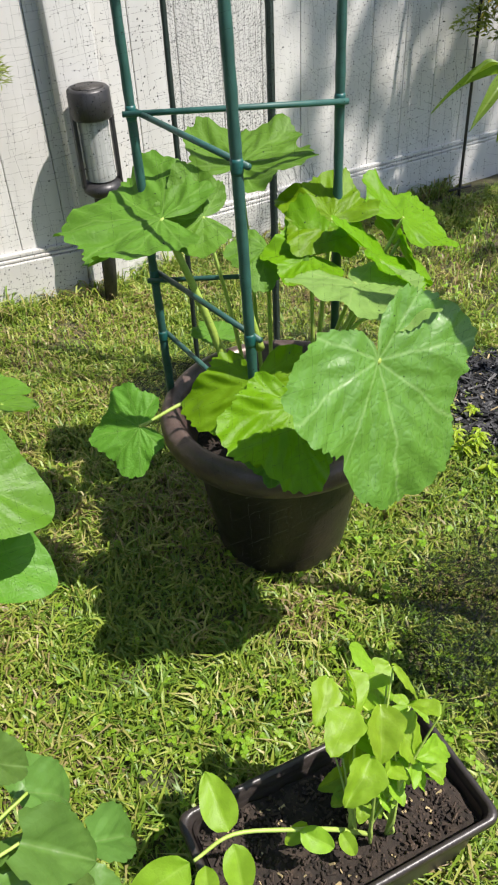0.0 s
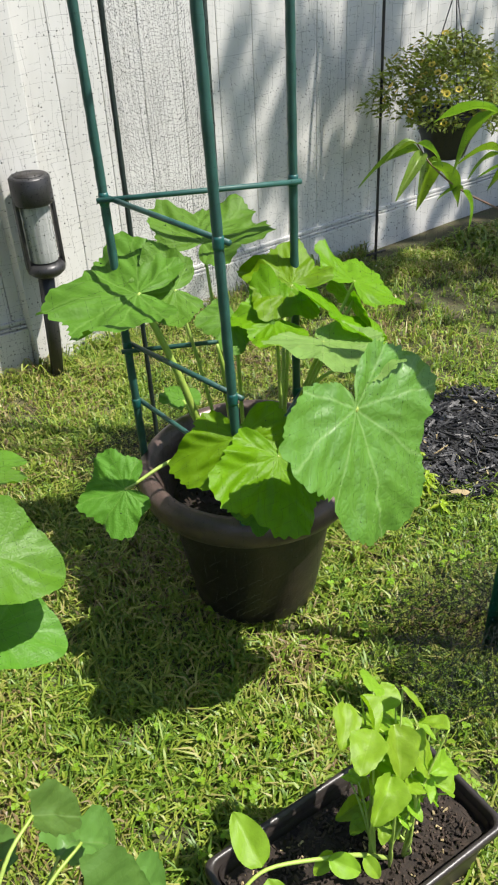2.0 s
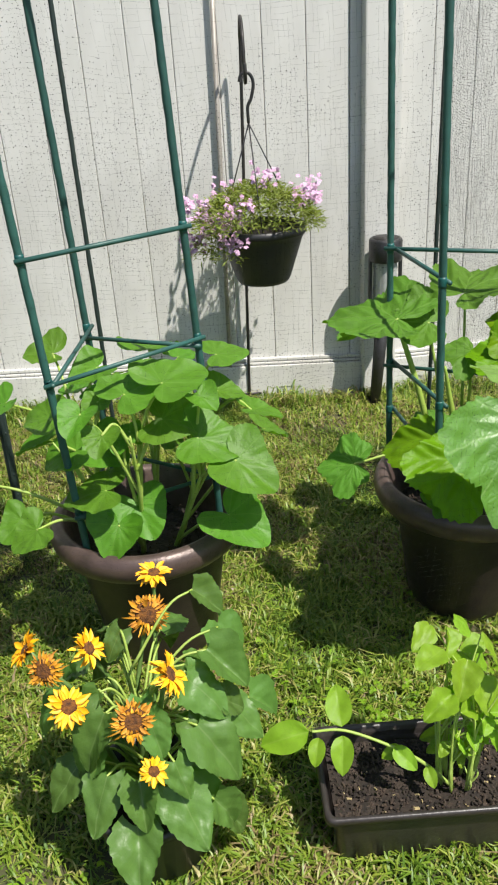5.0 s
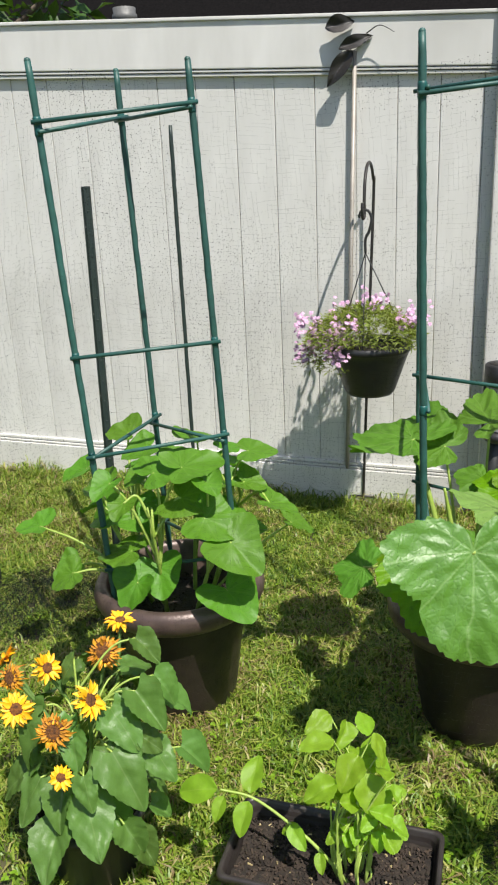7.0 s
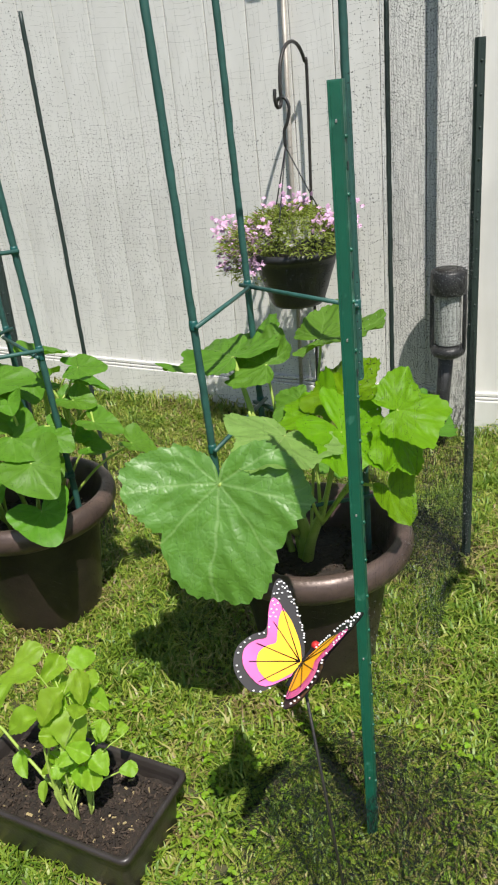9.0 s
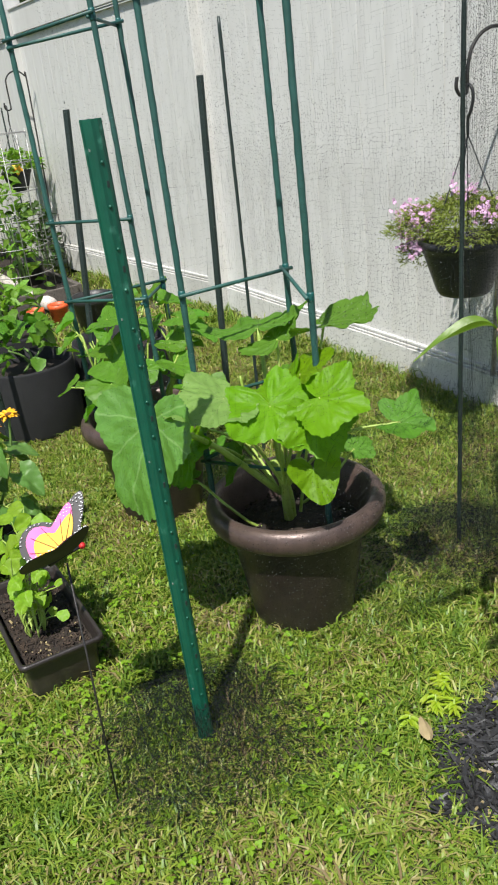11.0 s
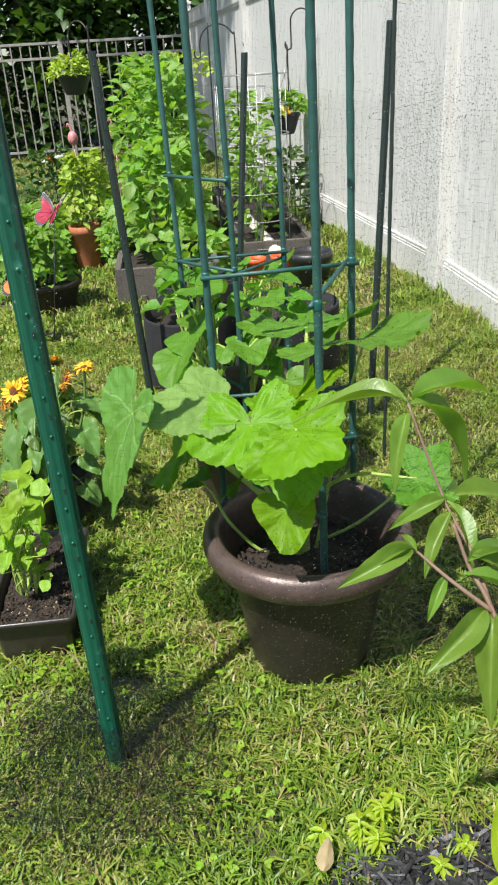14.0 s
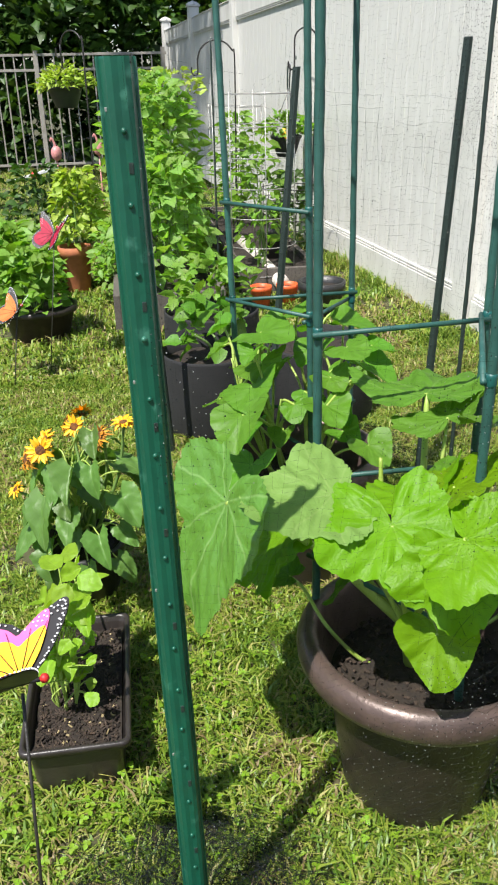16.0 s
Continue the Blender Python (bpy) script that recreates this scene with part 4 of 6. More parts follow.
def tray():
    s = thing("planter_box", TRAY_C, "rectangular dark plastic planter box of soil on the grass", "planter box")
    m = Matrix.Translation(TRAY_C) @ TRAY_TURN.to_matrix().to_4x4()
    L, W, H = 0.392, 0.202, 0.120

    def ring(l, w, z, r=0.016):
        out = []
        for cx, cy, a0 in ((l / 2 - r, w / 2 - r, 0), (-l / 2 + r, w / 2 - r, 90), (-l / 2 + r, -w / 2 + r, 180), (l / 2 - r, -w / 2 + r, 270)):
            for k in range(5):
                a = radians(a0 + 22.5 * k)
                out.append(m @ Vector((cx + r * math.cos(a), cy + r * math.sin(a), z)))
        return out

    def loft(rings, cap=False):
        pts, faces, n = [], [], len(rings[0])
        for r in rings:
            pts += r
        for i in range(len(rings) - 1):
            for k in range(n):
                faces.append((i * n + k, i * n + (k + 1) % n, (i + 1) * n + (k + 1) % n, (i + 1) * n + k))
        if cap:
            faces.append(tuple((len(rings) - 1) * n + k for k in range(n)))
        return pts, faces

    part("body", loft([ring(L - 0.050, W - 0.042, 0.0), ring(L - 0.046, W - 0.038, 0.004), ring(L - 0.032, W - 0.028, H - 0.018), ring(L - 0.030, W - 0.026, H - 0.012)]), M["tray"], s)
    part("rim", loft([ring(L - 0.022, W - 0.020, H - 0.013), ring(L, W, H - 0.013), ring(L, W, H - 0.004), ring(L - 0.004, W - 0.004, H), ring(L - 0.016, W - 0.016, H), ring(L - 0.020, W - 0.020, H - 0.004), ring(L - 0.045, W - 0.042, H - 0.05)]), M["tray"], s, "flat folded rim")
    nx, ny = 30, 16
    pts, faces = [], []
    for j in range(ny + 1):
        for i in range(nx + 1):
            x, y = (i / nx - 0.5) * (L - 0.040), (j / ny - 0.5) * (W - 0.038)
            pts.append(m @ Vector((x, y, H - 0.030 + 0.010 * noise.noise(Vector((x * 40, y * 40, 1))))))
    for j in range(ny):
        for i in range(nx):
            faces.append((j * (nx + 1) + i, j * (nx + 1) + i + 1, (j + 1) * (nx + 1) + i + 1, (j + 1) * (nx + 1) + i))
    part("soil", (pts, faces), M["soil"], s, "dark crumbly potting soil")
    r2, bits, pale = random.Random(9), [], []
    for k in range(1500):
        x, y = r2.uniform(-0.5, 0.5) * (L - 0.05), r2.uniform(-0.5, 0.5) * (W - 0.05)
        b = box(m @ Vector((x, y, H - 0.027)), (r2.uniform(0.003, 0.012), r2.uniform(0.0015, 0.004), r2.uniform(0.0015, 0.0035)), 0, Euler((r2.uniform(-1, 1), r2.uniform(-1, 1), r2.uniform(0, 3))).to_matrix())
        (pale if k % 30 == 0 else bits).append(b)
    part("soil_texture", join(*bits), M["crumb"], s, kind="stuff", smooth=False)
    part("bark_litter", join(*pale), M["straw"], s, kind="stuff", smooth=False)


tray()


def beans():
    s = thing("bean_seedlings", (0.90, 0.53, 0.09), "clump of lime-green bean seedlings growing in a planter box", "plant")
    node = Vector((0.717, 0.545, 0.212))
    spots = [((0.845, 0.560, 0.385), 0.062, (-0.4, -0.3, -0.5)), ((0.850, 0.520, 0.368), 0.072, (-0.6, -0.4, -0.4)), ((0.885, 0.560, 0.372), 0.058, (-0.1, -0.5, -0.5)), ((0.925, 0.585, 0.392), 0.058, (0.3, 0.2, 0.1)),
             ((0.955, 0.545, 0.375), 0.062, (0.5, -0.3, -0.5)), ((0.905, 0.515, 0.335), 0.078, (-0.2, -0.6, -0.4)), ((0.860, 0.490, 0.305), 0.072, (-0.6, -0.4, -0.3)), ((0.940, 0.510, 0.300), 0.082, (0.45, -0.5, -0.6)),
             ((0.990, 0.505, 0.255), 0.045, (0.8, -0.1, 0.1)), ((0.914, 0.500, 0.215), 0.036, (0.0, -0.4, -0.8)), ((0.950, 0.500, 0.210), 0.040, (0.3, -0.3, -0.8)), ((0.895, 0.560, 0.330), 0.066, (-0.3, 0.5, -0.2)),
             ((0.930, 0.570, 0.320), 0.070, (0.5, 0.5, -0.3)), ((0.875, 0.500, 0.200), 0.034, (-0.4, -0.4, -0.3)), ((0.905, 0.540, 0.270), 0.055, (0.3, -0.6, -0.6))]
    r2 = random.Random(12)
    for _ in range(34):
        spots.append(((r2.uniform(0.86, 0.985), r2.uniform(0.485, 0.585), r2.uniform(0.13, 0.36)), r2.uniform(0.028, 0.055), (r2.uniform(-1, 1), r2.uniform(-1, 0.6), r2.uniform(-0.7, 0.1))))
    for i, (c, ln, tip) in enumerate(spots):
        nrm = Vector((r2.uniform(-0.25, 0.80), -0.25 + r2.uniform(-0.40, 0.40), 0.80))
        cv = Vector(c) - Vector(tip).normalized() * ln * 0.4
        lf = leaf_part(s, blade(cv, (tip[0], tip[1], tip[2] * 0.6), nrm, ln * 0.86, ln * r2.uniform(0.74, 0.92), "ovate", r2.uniform(0.15, 0.5), r2.uniform(-0.1, 0.45), i, 18, 5), M["bean"])
        g = i % 6
        root = Vector((0.905 + 0.024 * math.cos(g * 1.05), 0.52 + 0.018 * math.sin(g * 1.05), 0.088))
        node_g = root + Vector((0.012 * math.cos(g), 0.010 * math.sin(g), 0.55 * (cv.z - 0.088)))
        part("petiole", tube(smooth_line([root, node_g, node_g.lerp(cv, 0.6) + Vector((0, 0, 0.008)), cv], 5), 0.0022, 0.0011, 6), M["petiole"], lf)
    v = thing("bean_runner", (0.86, 0.52, 0.09), "trailing bean shoot leaning over the planter box edge", "plant")
    part("stem", tube(smooth_line([(0.900, 0.515, 0.088), (0.845, 0.515, 0.155), (0.790, 0.525, 0.190), node, (0.660, 0.530, 0.232)]), 0.0036, 0.0022, 7), M["petiole"], v)
    for i, (c, tip, ln) in enumerate((((0.655, 0.530, 0.233), (-0.9, -0.2, 0.02), 0.085), ((0.712, 0.548, 0.218), (-0.1, 0.25, 0.85), 0.072), ((0.712, 0.535, 0.212), (-0.1, -0.55, -0.45), 0.062),
                                       ((0.670, 0.522, 0.226), (-0.2, -0.6, -0.6), 0.046), ((0.795, 0.520, 0.192), (0.2, -0.5, 0.15), 0.050), ((0.85, 0.512, 0.15), (0.1, -0.6, -0.2), 0.036), ((0.81, 0.53, 0.18), (-0.4, -0.4, 0.3), 0.038))):
        leaf_part(v, blade(c, tip, (-0.15, -0.6, 0.78), ln, ln * 0.62, "oval", 0.2, 0.20, 30 + i, 12, 6), M["bean"])


beans()


# ---------------------------------------------------------------- sunflowers
def sunflower(s, c, face, R, kind, seed):
    """A flower head: back, seed disc, one or two rings of petals."""
    r2 = random.Random(seed)
    x, y, n = axes_of(face, (0.3, 0.2, 1) if abs(Vector(face).normalized().z) < 0.9 else (1, 0, 0))
    c = Vector(c)
    old = kind == "old"
    allp, allf = [], []
    for ringn, cnt in ((0, 26 if old else 15), (1, 24 if old else 14), (2, 22 if old else 0)):
        for k in range(cnt):
            a = 6.2832 * (k + 0.5 * ringn + r2.uniform(-0.4, 0.4)) / cnt
            d = math.cos(a) * x + math.sin(a) * y
            tipd = d + n * (r2.uniform(-0.9, 0.6) if old else r2.uniform(-0.15, 0.50))
            ln = R * (r2.uniform(0.18, 0.50) if old else r2.uniform(0.58, 0.86))
            (pp, ff), _ = blade(c + d * R * ((0.50, 0.54, 0.34)[ringn] if old else 0.28) + n * R * (0.10 if ringn == 2 else 0), tipd + n * (0.7 if ringn == 2 else 0), n + d * r2.uniform(-0.6, 0.6), ln, R * (r2.uniform(0.07, 0.20) if old else r2.uniform(0.25, 0.36)), "lance", r2.uniform(-0.6, 1.6) if old else r2.uniform(-0.1, 0.35), 0.35, r2.random(), 5, 1)
            k0 = len(allp)
            allp += pp
            allf += [tuple(i + k0 for i in g) for g in ff]
    head = part("flower_head", (allp, allf), M["petal_old" if old else "petal_yellow"], s, "withered orange sunflower head" if old else "open golden sunflower head")
    disc = []
    for rr, h in ((0.001, 0.10), (0.2, 0.10), (0.30, 0.06), (0.38, 0.0), (0.34, -0.12), (0.20, -0.26), (0.05, -0.34)):
        disc.append((rr * R * (1.45 if old else 1.05), h * R))
    p, f = spin(disc, (0, 0, 0), 18)
    p = [c + q[0] * x + q[1] * y + q[2] * n for q in p]
    part("disc", (p, f), M["disc"], head)
    back = []
    for k in range(9):
        a = 6.2832 * (k + r2.uniform(-0.3, 0.3)) / 9
        d = math.cos(a) * x + math.sin(a) * y
        back.append(blade(c + d * R * 0.22 - n * R * 0.18, d - n * 0.1, n, R * r2.uniform(0.42, 0.62), R * 0.24, "lance", -0.2, 0.2, k, 4, 1)[0])
    part("calyx", join(*back), M["stem"], head, "pointed green bracts")
    return c - n * R * 0.3


def sunflowers():
    pot = thing("nursery_pot", (0.385, 0.53, 0), "small black plastic pot under the sunflowers", "plant pot")
    part("body", spin([(0.001, 0), (0.085, 0), (0.105, 0.13), (0.112, 0.132), (0.112, 0.15), (0.102, 0.15), (0.098, 0.12)], (0.385, 0.53, 0), 32), M["black_plastic"], pot)
    part("soil", spin([(0.001, 0.128), (0.1, 0.125)], (0.385, 0.53, 0), 24), M["soil"], pot)
    s = thing("sunflower_plant", (0.385, 0.53, 0.12), "dwarf sunflowers with golden and withered heads, drooping leaves", "sunflowers")
    heads = [((0.321, 0.541, 0.435), (0.78, -0.28, 0.55), 0.034, "new"), ((0.449, 0.470, 0.436), (0.85, -0.12, 0.50), 0.038, "new"), ((0.408, 0.606, 0.440), (0.22, -0.85, 0.40), 0.043, "old"),
             ((0.296, 0.463, 0.395), (0.30, -0.72, 0.60), 0.036, "new"), ((0.393, 0.428, 0.392), (0.30, -0.82, 0.40), 0.040, "old"), ((0.418, 0.395, 0.325), (0.35, -0.62, 0.70), 0.025, "new"),
             ((0.255, 0.516, 0.420), (-0.20, -0.85, 0.45), 0.036, "old"), ((0.419, 0.665, 0.478), (0.12, -0.10, 1.0), 0.033, "new"), ((0.220, 0.555, 0.430), (-0.70, -0.10, 0.65), 0.034, "new")]
    r2 = random.Random(6)
    for i, (c, face, R, kind) in enumerate(heads):
        neck = sunflower(s, c, face, R * 0.90, kind, 40 + i)
        root = Vector((0.385 + r2.uniform(-0.05, 0.05), 0.53 + r2.uniform(-0.05, 0.05), 0.12))
        part("stem", tube(smooth_line([root, root.lerp(neck, 0.6) + Vector((0, 0.02, 0.0)), neck]), 0.005, 0.0032, 8), M["stem"], s)
    leaves = [((0.345, 0.475, 0.365), (-0.5, -0.4, -0.7), 0.115), ((0.470, 0.500, 0.400), (0.75, -0.35, -0.5), 0.105), ((0.500, 0.545, 0.410), (0.55, -0.15, -0.65), 0.100), ((0.520, 0.585, 0.420), (0.8, 0.0, -0.7), 0.080),
              ((0.485, 0.595, 0.490), (0.85, -0.1, -0.5), 0.075), ((0.480, 0.470, 0.330), (0.70, -0.35, -0.65), 0.135), ((0.440, 0.430, 0.250), (0.35, -0.35, -0.85), 0.120), ((0.375, 0.420, 0.180), (0.0, -0.40, -0.85), 0.110),
              ((0.335, 0.450, 0.260), (-0.25, -0.40, -0.85), 0.105), ((0.530, 0.525, 0.310), (0.6, -0.1, -0.8), 0.090), ((0.385, 0.445, 0.250), (0.05, -0.35, -0.90), 0.085), ((0.280, 0.490, 0.240), (-0.55, -0.30, -0.75), 0.095),
              ((0.365, 0.575, 0.395), (-0.35, 0.30, -0.4), 0.080), ((0.420, 0.640, 0.380), (0.2, 0.65, -0.6), 0.100), ((0.300, 0.610, 0.340), (-0.55, 0.45, -0.6), 0.100), ((0.500, 0.640, 0.330), (0.6, 0.5, -0.6), 0.100),
              ((0.455, 0.470, 0.200), (0.65, -0.25, -0.6), 0.095), ((0.560, 0.590, 0.260), (0.75, 0.15, -0.6), 0.090), ((0.260, 0.540, 0.330), (-0.8, -0.1, -0.5), 0.090), ((0.400, 0.480, 0.385), (0.1, -0.6, -0.4), 0.060), ((0.370, 0.560, 0.450), (-0.1, -0.5, 0.3), 0.060)]
    for k in range(34):
        a, d = r2.uniform(0, 6.28), r2.uniform(0.05, 0.14)
        leaves.append(((0.385 + d * math.cos(a), 0.53 + d * math.sin(a), r2.uniform(0.20, 0.41) if k < 22 else r2.uniform(0.13, 0.24)), (math.cos(a), math.sin(a), r2.uniform(-0.8, 0.0)), r2.uniform(0.05, 0.085)))
    for i, (c, tip, ln) in enumerate(leaves):
        ln *= 0.90
        tv = Vector(tip)
        nrm = Vector((tv.x * 0.7, tv.y * 0.7 - 0.35, 0.62))
        lf = leaf_part(s, blade(c, tip, nrm, ln, ln * r2.uniform(0.80, 1.0), "heart", r2.uniform(0.1, 0.5), r2.uniform(-0.15, 0.55), 80 + i, 30, 6), M["sunleaf"])
        root = Vector((0.385, 0.53, max(0.13, c[2] - 0.09)))
        part("petiole", tube(smooth_line([root, root.lerp(Vector(c), 0.6) + Vector((0, 0, 0.025)), c], 5), 0.0027, 0.0018, 6), M["petiole"], lf)


sunflowers()


# ---------------------------------------------------------------- net stakes and netting
def u_post(c, top, material, label, w=0.030, lean=(0, 0)):
    """A steel U-post: folded channel with two ribs, punched slots and raised studs."""
    s = thing("net_post", (c[0], c[1], 0), label, "fence post", "net posts")
    prof = [(-0.50, -0.30), (-0.46, -0.34), (-0.36, -0.30), (-0.24, 0.12), (-0.14, 0.18), (0.0, 0.15), (0.14, 0.18), (0.24, 0.12), (0.36, -0.30), (0.46, -0.34), (0.50, -0.30),
            (0.47, -0.20), (0.41, -0.20), (0.30, 0.22), (0.16, 0.30), (0.0, 0.27), (-0.16, 0.30), (-0.30, 0.22), (-0.41, -0.20), (-0.47, -0.20)]
    way = Vector((1.0, 0.08)).normalized() if c[1] < 1 else Vector((0.6, -0.8)).normalized()

    def spot(a, b, z):
        return Vector((c[0] + lean[0] * z + w * (a * -way.y + b * way.x), c[1] + lean[1] * z + w * (a * way.x + b * way.y), z))

    pts, faces, n = [], [], len(prof)
    rows = (-0.05, top * 0.5, top - 0.002, top)
    for i, z in enumerate(rows):
        for a, b in prof:
            pts.append(spot(a * (0.97 if i == 3 else 1), b * 0.62, z))
    for i in range(len(rows) - 1):
        for k in range(n):
            faces.append((i * n + k, i * n + (k + 1) % n, (i + 1) * n + (k + 1) % n, (i + 1) * n + k))
    faces.append(tuple((len(rows) - 1) * n + k for k in range(n)))
    part("channel", (pts, faces), material, s, smooth=False)
    turn = Euler((0, 0, math.atan2(way.x, -way.y))).to_matrix()
    studs, slots, chips = [], [], []
    for k in range(int(top / 0.065)):
        z = 0.06 + k * 0.065
        studs.append(ball(spot(0.0, 0.18, z), 0.0030, 7))
        if k % 2 == 0:
            slots.append(box(spot(0.10, 0.182, z + 0.033), (w * 0.12, 0.0016, 0.010), 0.0007, turn))
        if k % 2:
            chips.append(box(spot(-0.36 if k % 4 == 1 else 0.33, 0.0, z + 0.018), (0.0030, 0.0022, 0.004), 0.0008, turn))
    part("stud_relief", join(*studs), material, s, kind="stuff")
    part("slot_texture", join(*slots), M["dark_post"], s, kind="stuff", smooth=False)
    part("chip_texture", join(*chips), M["wire"], s, kind="stuff", smooth=False)
    return s


def rod_stake(c, top, label, r=0.0055, lean=(0, 0)):
    s = thing("garden_rod", (c[0], c[1], 0), label, "garden stake", "thin stakes")
    part("rod", knobby((c[0], c[1], -0.03), (c[0] + lean[0] * top, c[1] + lean[1] * top, top), r, 7), M["dark_post"], s)


u_post((1.376, 0.738), 1.226, M["green_post"], "green painted steel U-post with studs in the lawn", 0.037, (-0.004, -0.016))
u_post((1.357, 1.645), 1.274, M["dark_post"], "dark green steel U-post at the netting corner", 0.026)
u_post((-0.075, 1.600), 1.30, M["dark_post"], "dark steel U-post behind the planter", 0.028, (0.003, 0.034))
u_post((-0.40, 0.802), 1.272, M["dark_post"], "dark steel U-post at the netting corner in grass", 0.028, (0, -0.050))
u_post((-0.305, 1.130), 1.24, M["dark_post"], "dark steel U-post beside the black grow bag", 0.028, (0, 0.080))
rod_stake((1.148, 1.676), 1.383, "thin dark coated stake behind the squash planter")
rod_stake((0.240, 1.572), 1.447, "thin dark coated stake behind the vine planter")


def netting():
    """Fine bird netting strung round the posts: thin strands in two ways, sagging a little."""
    s = thing("bird_netting", (0.5, 1.2, 0), "fine black bird netting strung between posts", "netting")
    loop = [Vector((-0.40, 0.770, 0)), Vector((1.374, 0.730, 0)), Vector((1.357, 1.645, 0)), Vector((-0.073, 1.622, 0)), Vector((-0.305, 1.180, 0)), Vector((-0.40, 0.770, 0))]
    r2 = random.Random(2)
    # the last two are the slack end of the roll, doubled over between a stake and the corner post
    twice = [(Vector((1.150, 1.682, 0)), Vector((1.352, 1.652, 0))), (Vector((1.352, 1.638, 0)), Vector((1.140, 1.668, 0)))]
    for a, b in list(zip(loop[:-1], loop[1:])) + twice:
        slack = (a, b) in twice
        cell = 0.0075 if slack else 0.0125
        d = (b - a)
        ln = d.length
        d.normalize()
        out = Vector((d.y, -d.x, 0))
        H = 1.60 if a.y > 1.6 else 1.22
        pts, faces = [], []
        ph = r2.uniform(0, 6)
        w = 0.00021 if slack else 0.00009 if a.x > 1.3 and a.y < 1 else 0.00006 if a.y < 0.8 else 0.00013

        def at(u, z):
            k = u / ln
            sag = 0.05 * math.sin(math.pi * k)
            zz = z * (1 - sag)
            bow = 0.035 * math.sin(math.pi * k) * (0.4 + 0.6 * math.sin(2.4 * z + ph)) + 0.008 * math.sin(9 * k + 4 * z + ph)
            skew = 0.03 * math.sin(3 * z + ph) * math.sin(math.pi * k)
            return a + d * (u + skew) + out * bow + Vector((0, 0, zz + 0.01))

        def jit(i, k):
            return 1.1 * noise.noise(Vector((i * 0.16, k * 0.08, ph))) + 0.40 * noise.noise(Vector((i * 1.3, k * 1.1, ph + 3)))

        def strand(line, r=w):
            k0 = len(pts)
            for i, p in enumerate(line):
                t = (line[min(i + 1, len(line) - 1)] - line[max(i - 1, 0)]).normalized()
                s1 = t.cross(out).normalized()
                for j in range(3):
                    an = 2.0944 * j
                    pts.append(p + r * (math.cos(an) * s1 + math.sin(an) * out))
            for i in range(len(line) - 1):
                if r2.random() < (0.30 if slack else 0.45):
                    continue
                for j in range(3):
                    j2 = (j + 1) % 3
                    faces.append((k0 + i * 3 + j, k0 + i * 3 + j2, k0 + (i + 1) * 3 + j2, k0 + (i + 1) * 3 + j))

        nz, nu = int(H / cell), int(ln / cell)
        for k in range(nz + 1):
            strand([at(ln * i / 60, H * (k + jit(i, k)) / nz) for i in range(61)])
        for k in range(nu + 1):
            strand([at(ln * (k + jit(i, k + 500)) / nu, H * i / 40) for i in range(41)])
        # slack net gathered along the grass beside the green post
        for k in range(45 if a.x > 1.3 and a.y < 1 else 0):
            z0, g = r2.uniform(0.0, 0.34) ** 1.2, r2.uniform(0.6, 1)
            strand([at(ln * g * i / 40, max(0.004, z0 + 0.05 * jit(i, k + 900))) for i in range(41)])
        for k in range(170 if a.x > 1.3 and a.y < 1 else 0):
            z0, g = 0.62 * r2.random(), r2.uniform(0.42, 0.75)
            strand([at(ln * (g + (1 - g) * i / 40), max(0.004, z0 + 0.06 * jit(i, k + 1300))) for i in range(41)], 0.00025)
        part("net_panel", (pts, faces), M["net"], s, kind="stuff")
        # knots: dark where strands cross; on the sunny side some painted pale as glints
        for nm, material, share, big in (("net_knot_grain", "net", 0.85, 0.0016 if a.y > 1.6 and not slack else 0.0008 if a.x < 0 else 0.0011), ("net_glint_grain", "knot_glint", 0.52 if a.x > 1.3 and a.y < 1 else 0.0, 0.0009)):
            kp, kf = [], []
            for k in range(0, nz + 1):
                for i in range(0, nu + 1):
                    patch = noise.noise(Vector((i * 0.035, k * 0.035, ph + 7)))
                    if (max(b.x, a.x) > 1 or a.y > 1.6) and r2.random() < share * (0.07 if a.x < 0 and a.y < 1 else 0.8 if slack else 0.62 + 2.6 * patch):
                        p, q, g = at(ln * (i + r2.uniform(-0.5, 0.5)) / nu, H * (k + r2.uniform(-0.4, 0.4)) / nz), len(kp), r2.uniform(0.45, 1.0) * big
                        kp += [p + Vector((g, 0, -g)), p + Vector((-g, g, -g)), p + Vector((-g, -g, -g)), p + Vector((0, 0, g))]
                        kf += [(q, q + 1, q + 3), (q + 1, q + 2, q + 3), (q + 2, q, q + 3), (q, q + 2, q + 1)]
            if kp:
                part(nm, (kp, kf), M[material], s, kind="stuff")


netting()


def net_heap(c, R, h, n, seed):
    """Slack netting lying in a loose heap at the foot of a post."""
    r2, pts, faces = random.Random(seed), [], []
    for _ in range(n):
        a, d = r2.uniform(0, 6.28), R * math.sqrt(r2.random())
        p = Vector((c[0] + d * math.cos(a), c[1] + d * math.sin(a), 0))
        w = Vector((r2.uniform(-1, 1), r2.uniform(-1, 1), 0)).normalized()
        line = []
        for i in range(9):
            fall = max(0.0, 1 - (p.xy - Vector(c)).length / (1.3 * R))
            line.append(Vector((p.x, p.y, 0.012 + h * fall * r2.uniform(0.3, 1))))
            w = (w + 0.6 * Vector((r2.uniform(-1, 1), r2.uniform(-1, 1), 0))).normalized()
            p = p + w * 0.018
        q, f = tube(line, 0.00035, seg=3, ends=False)
        k = len(pts)
        pts += q
        faces += [tuple(i + k for i in g) for g in f]
    solo("net_heap", (pts, faces), M["net"], "loose heap of dark netting at a post foot", "netting", "stuff")


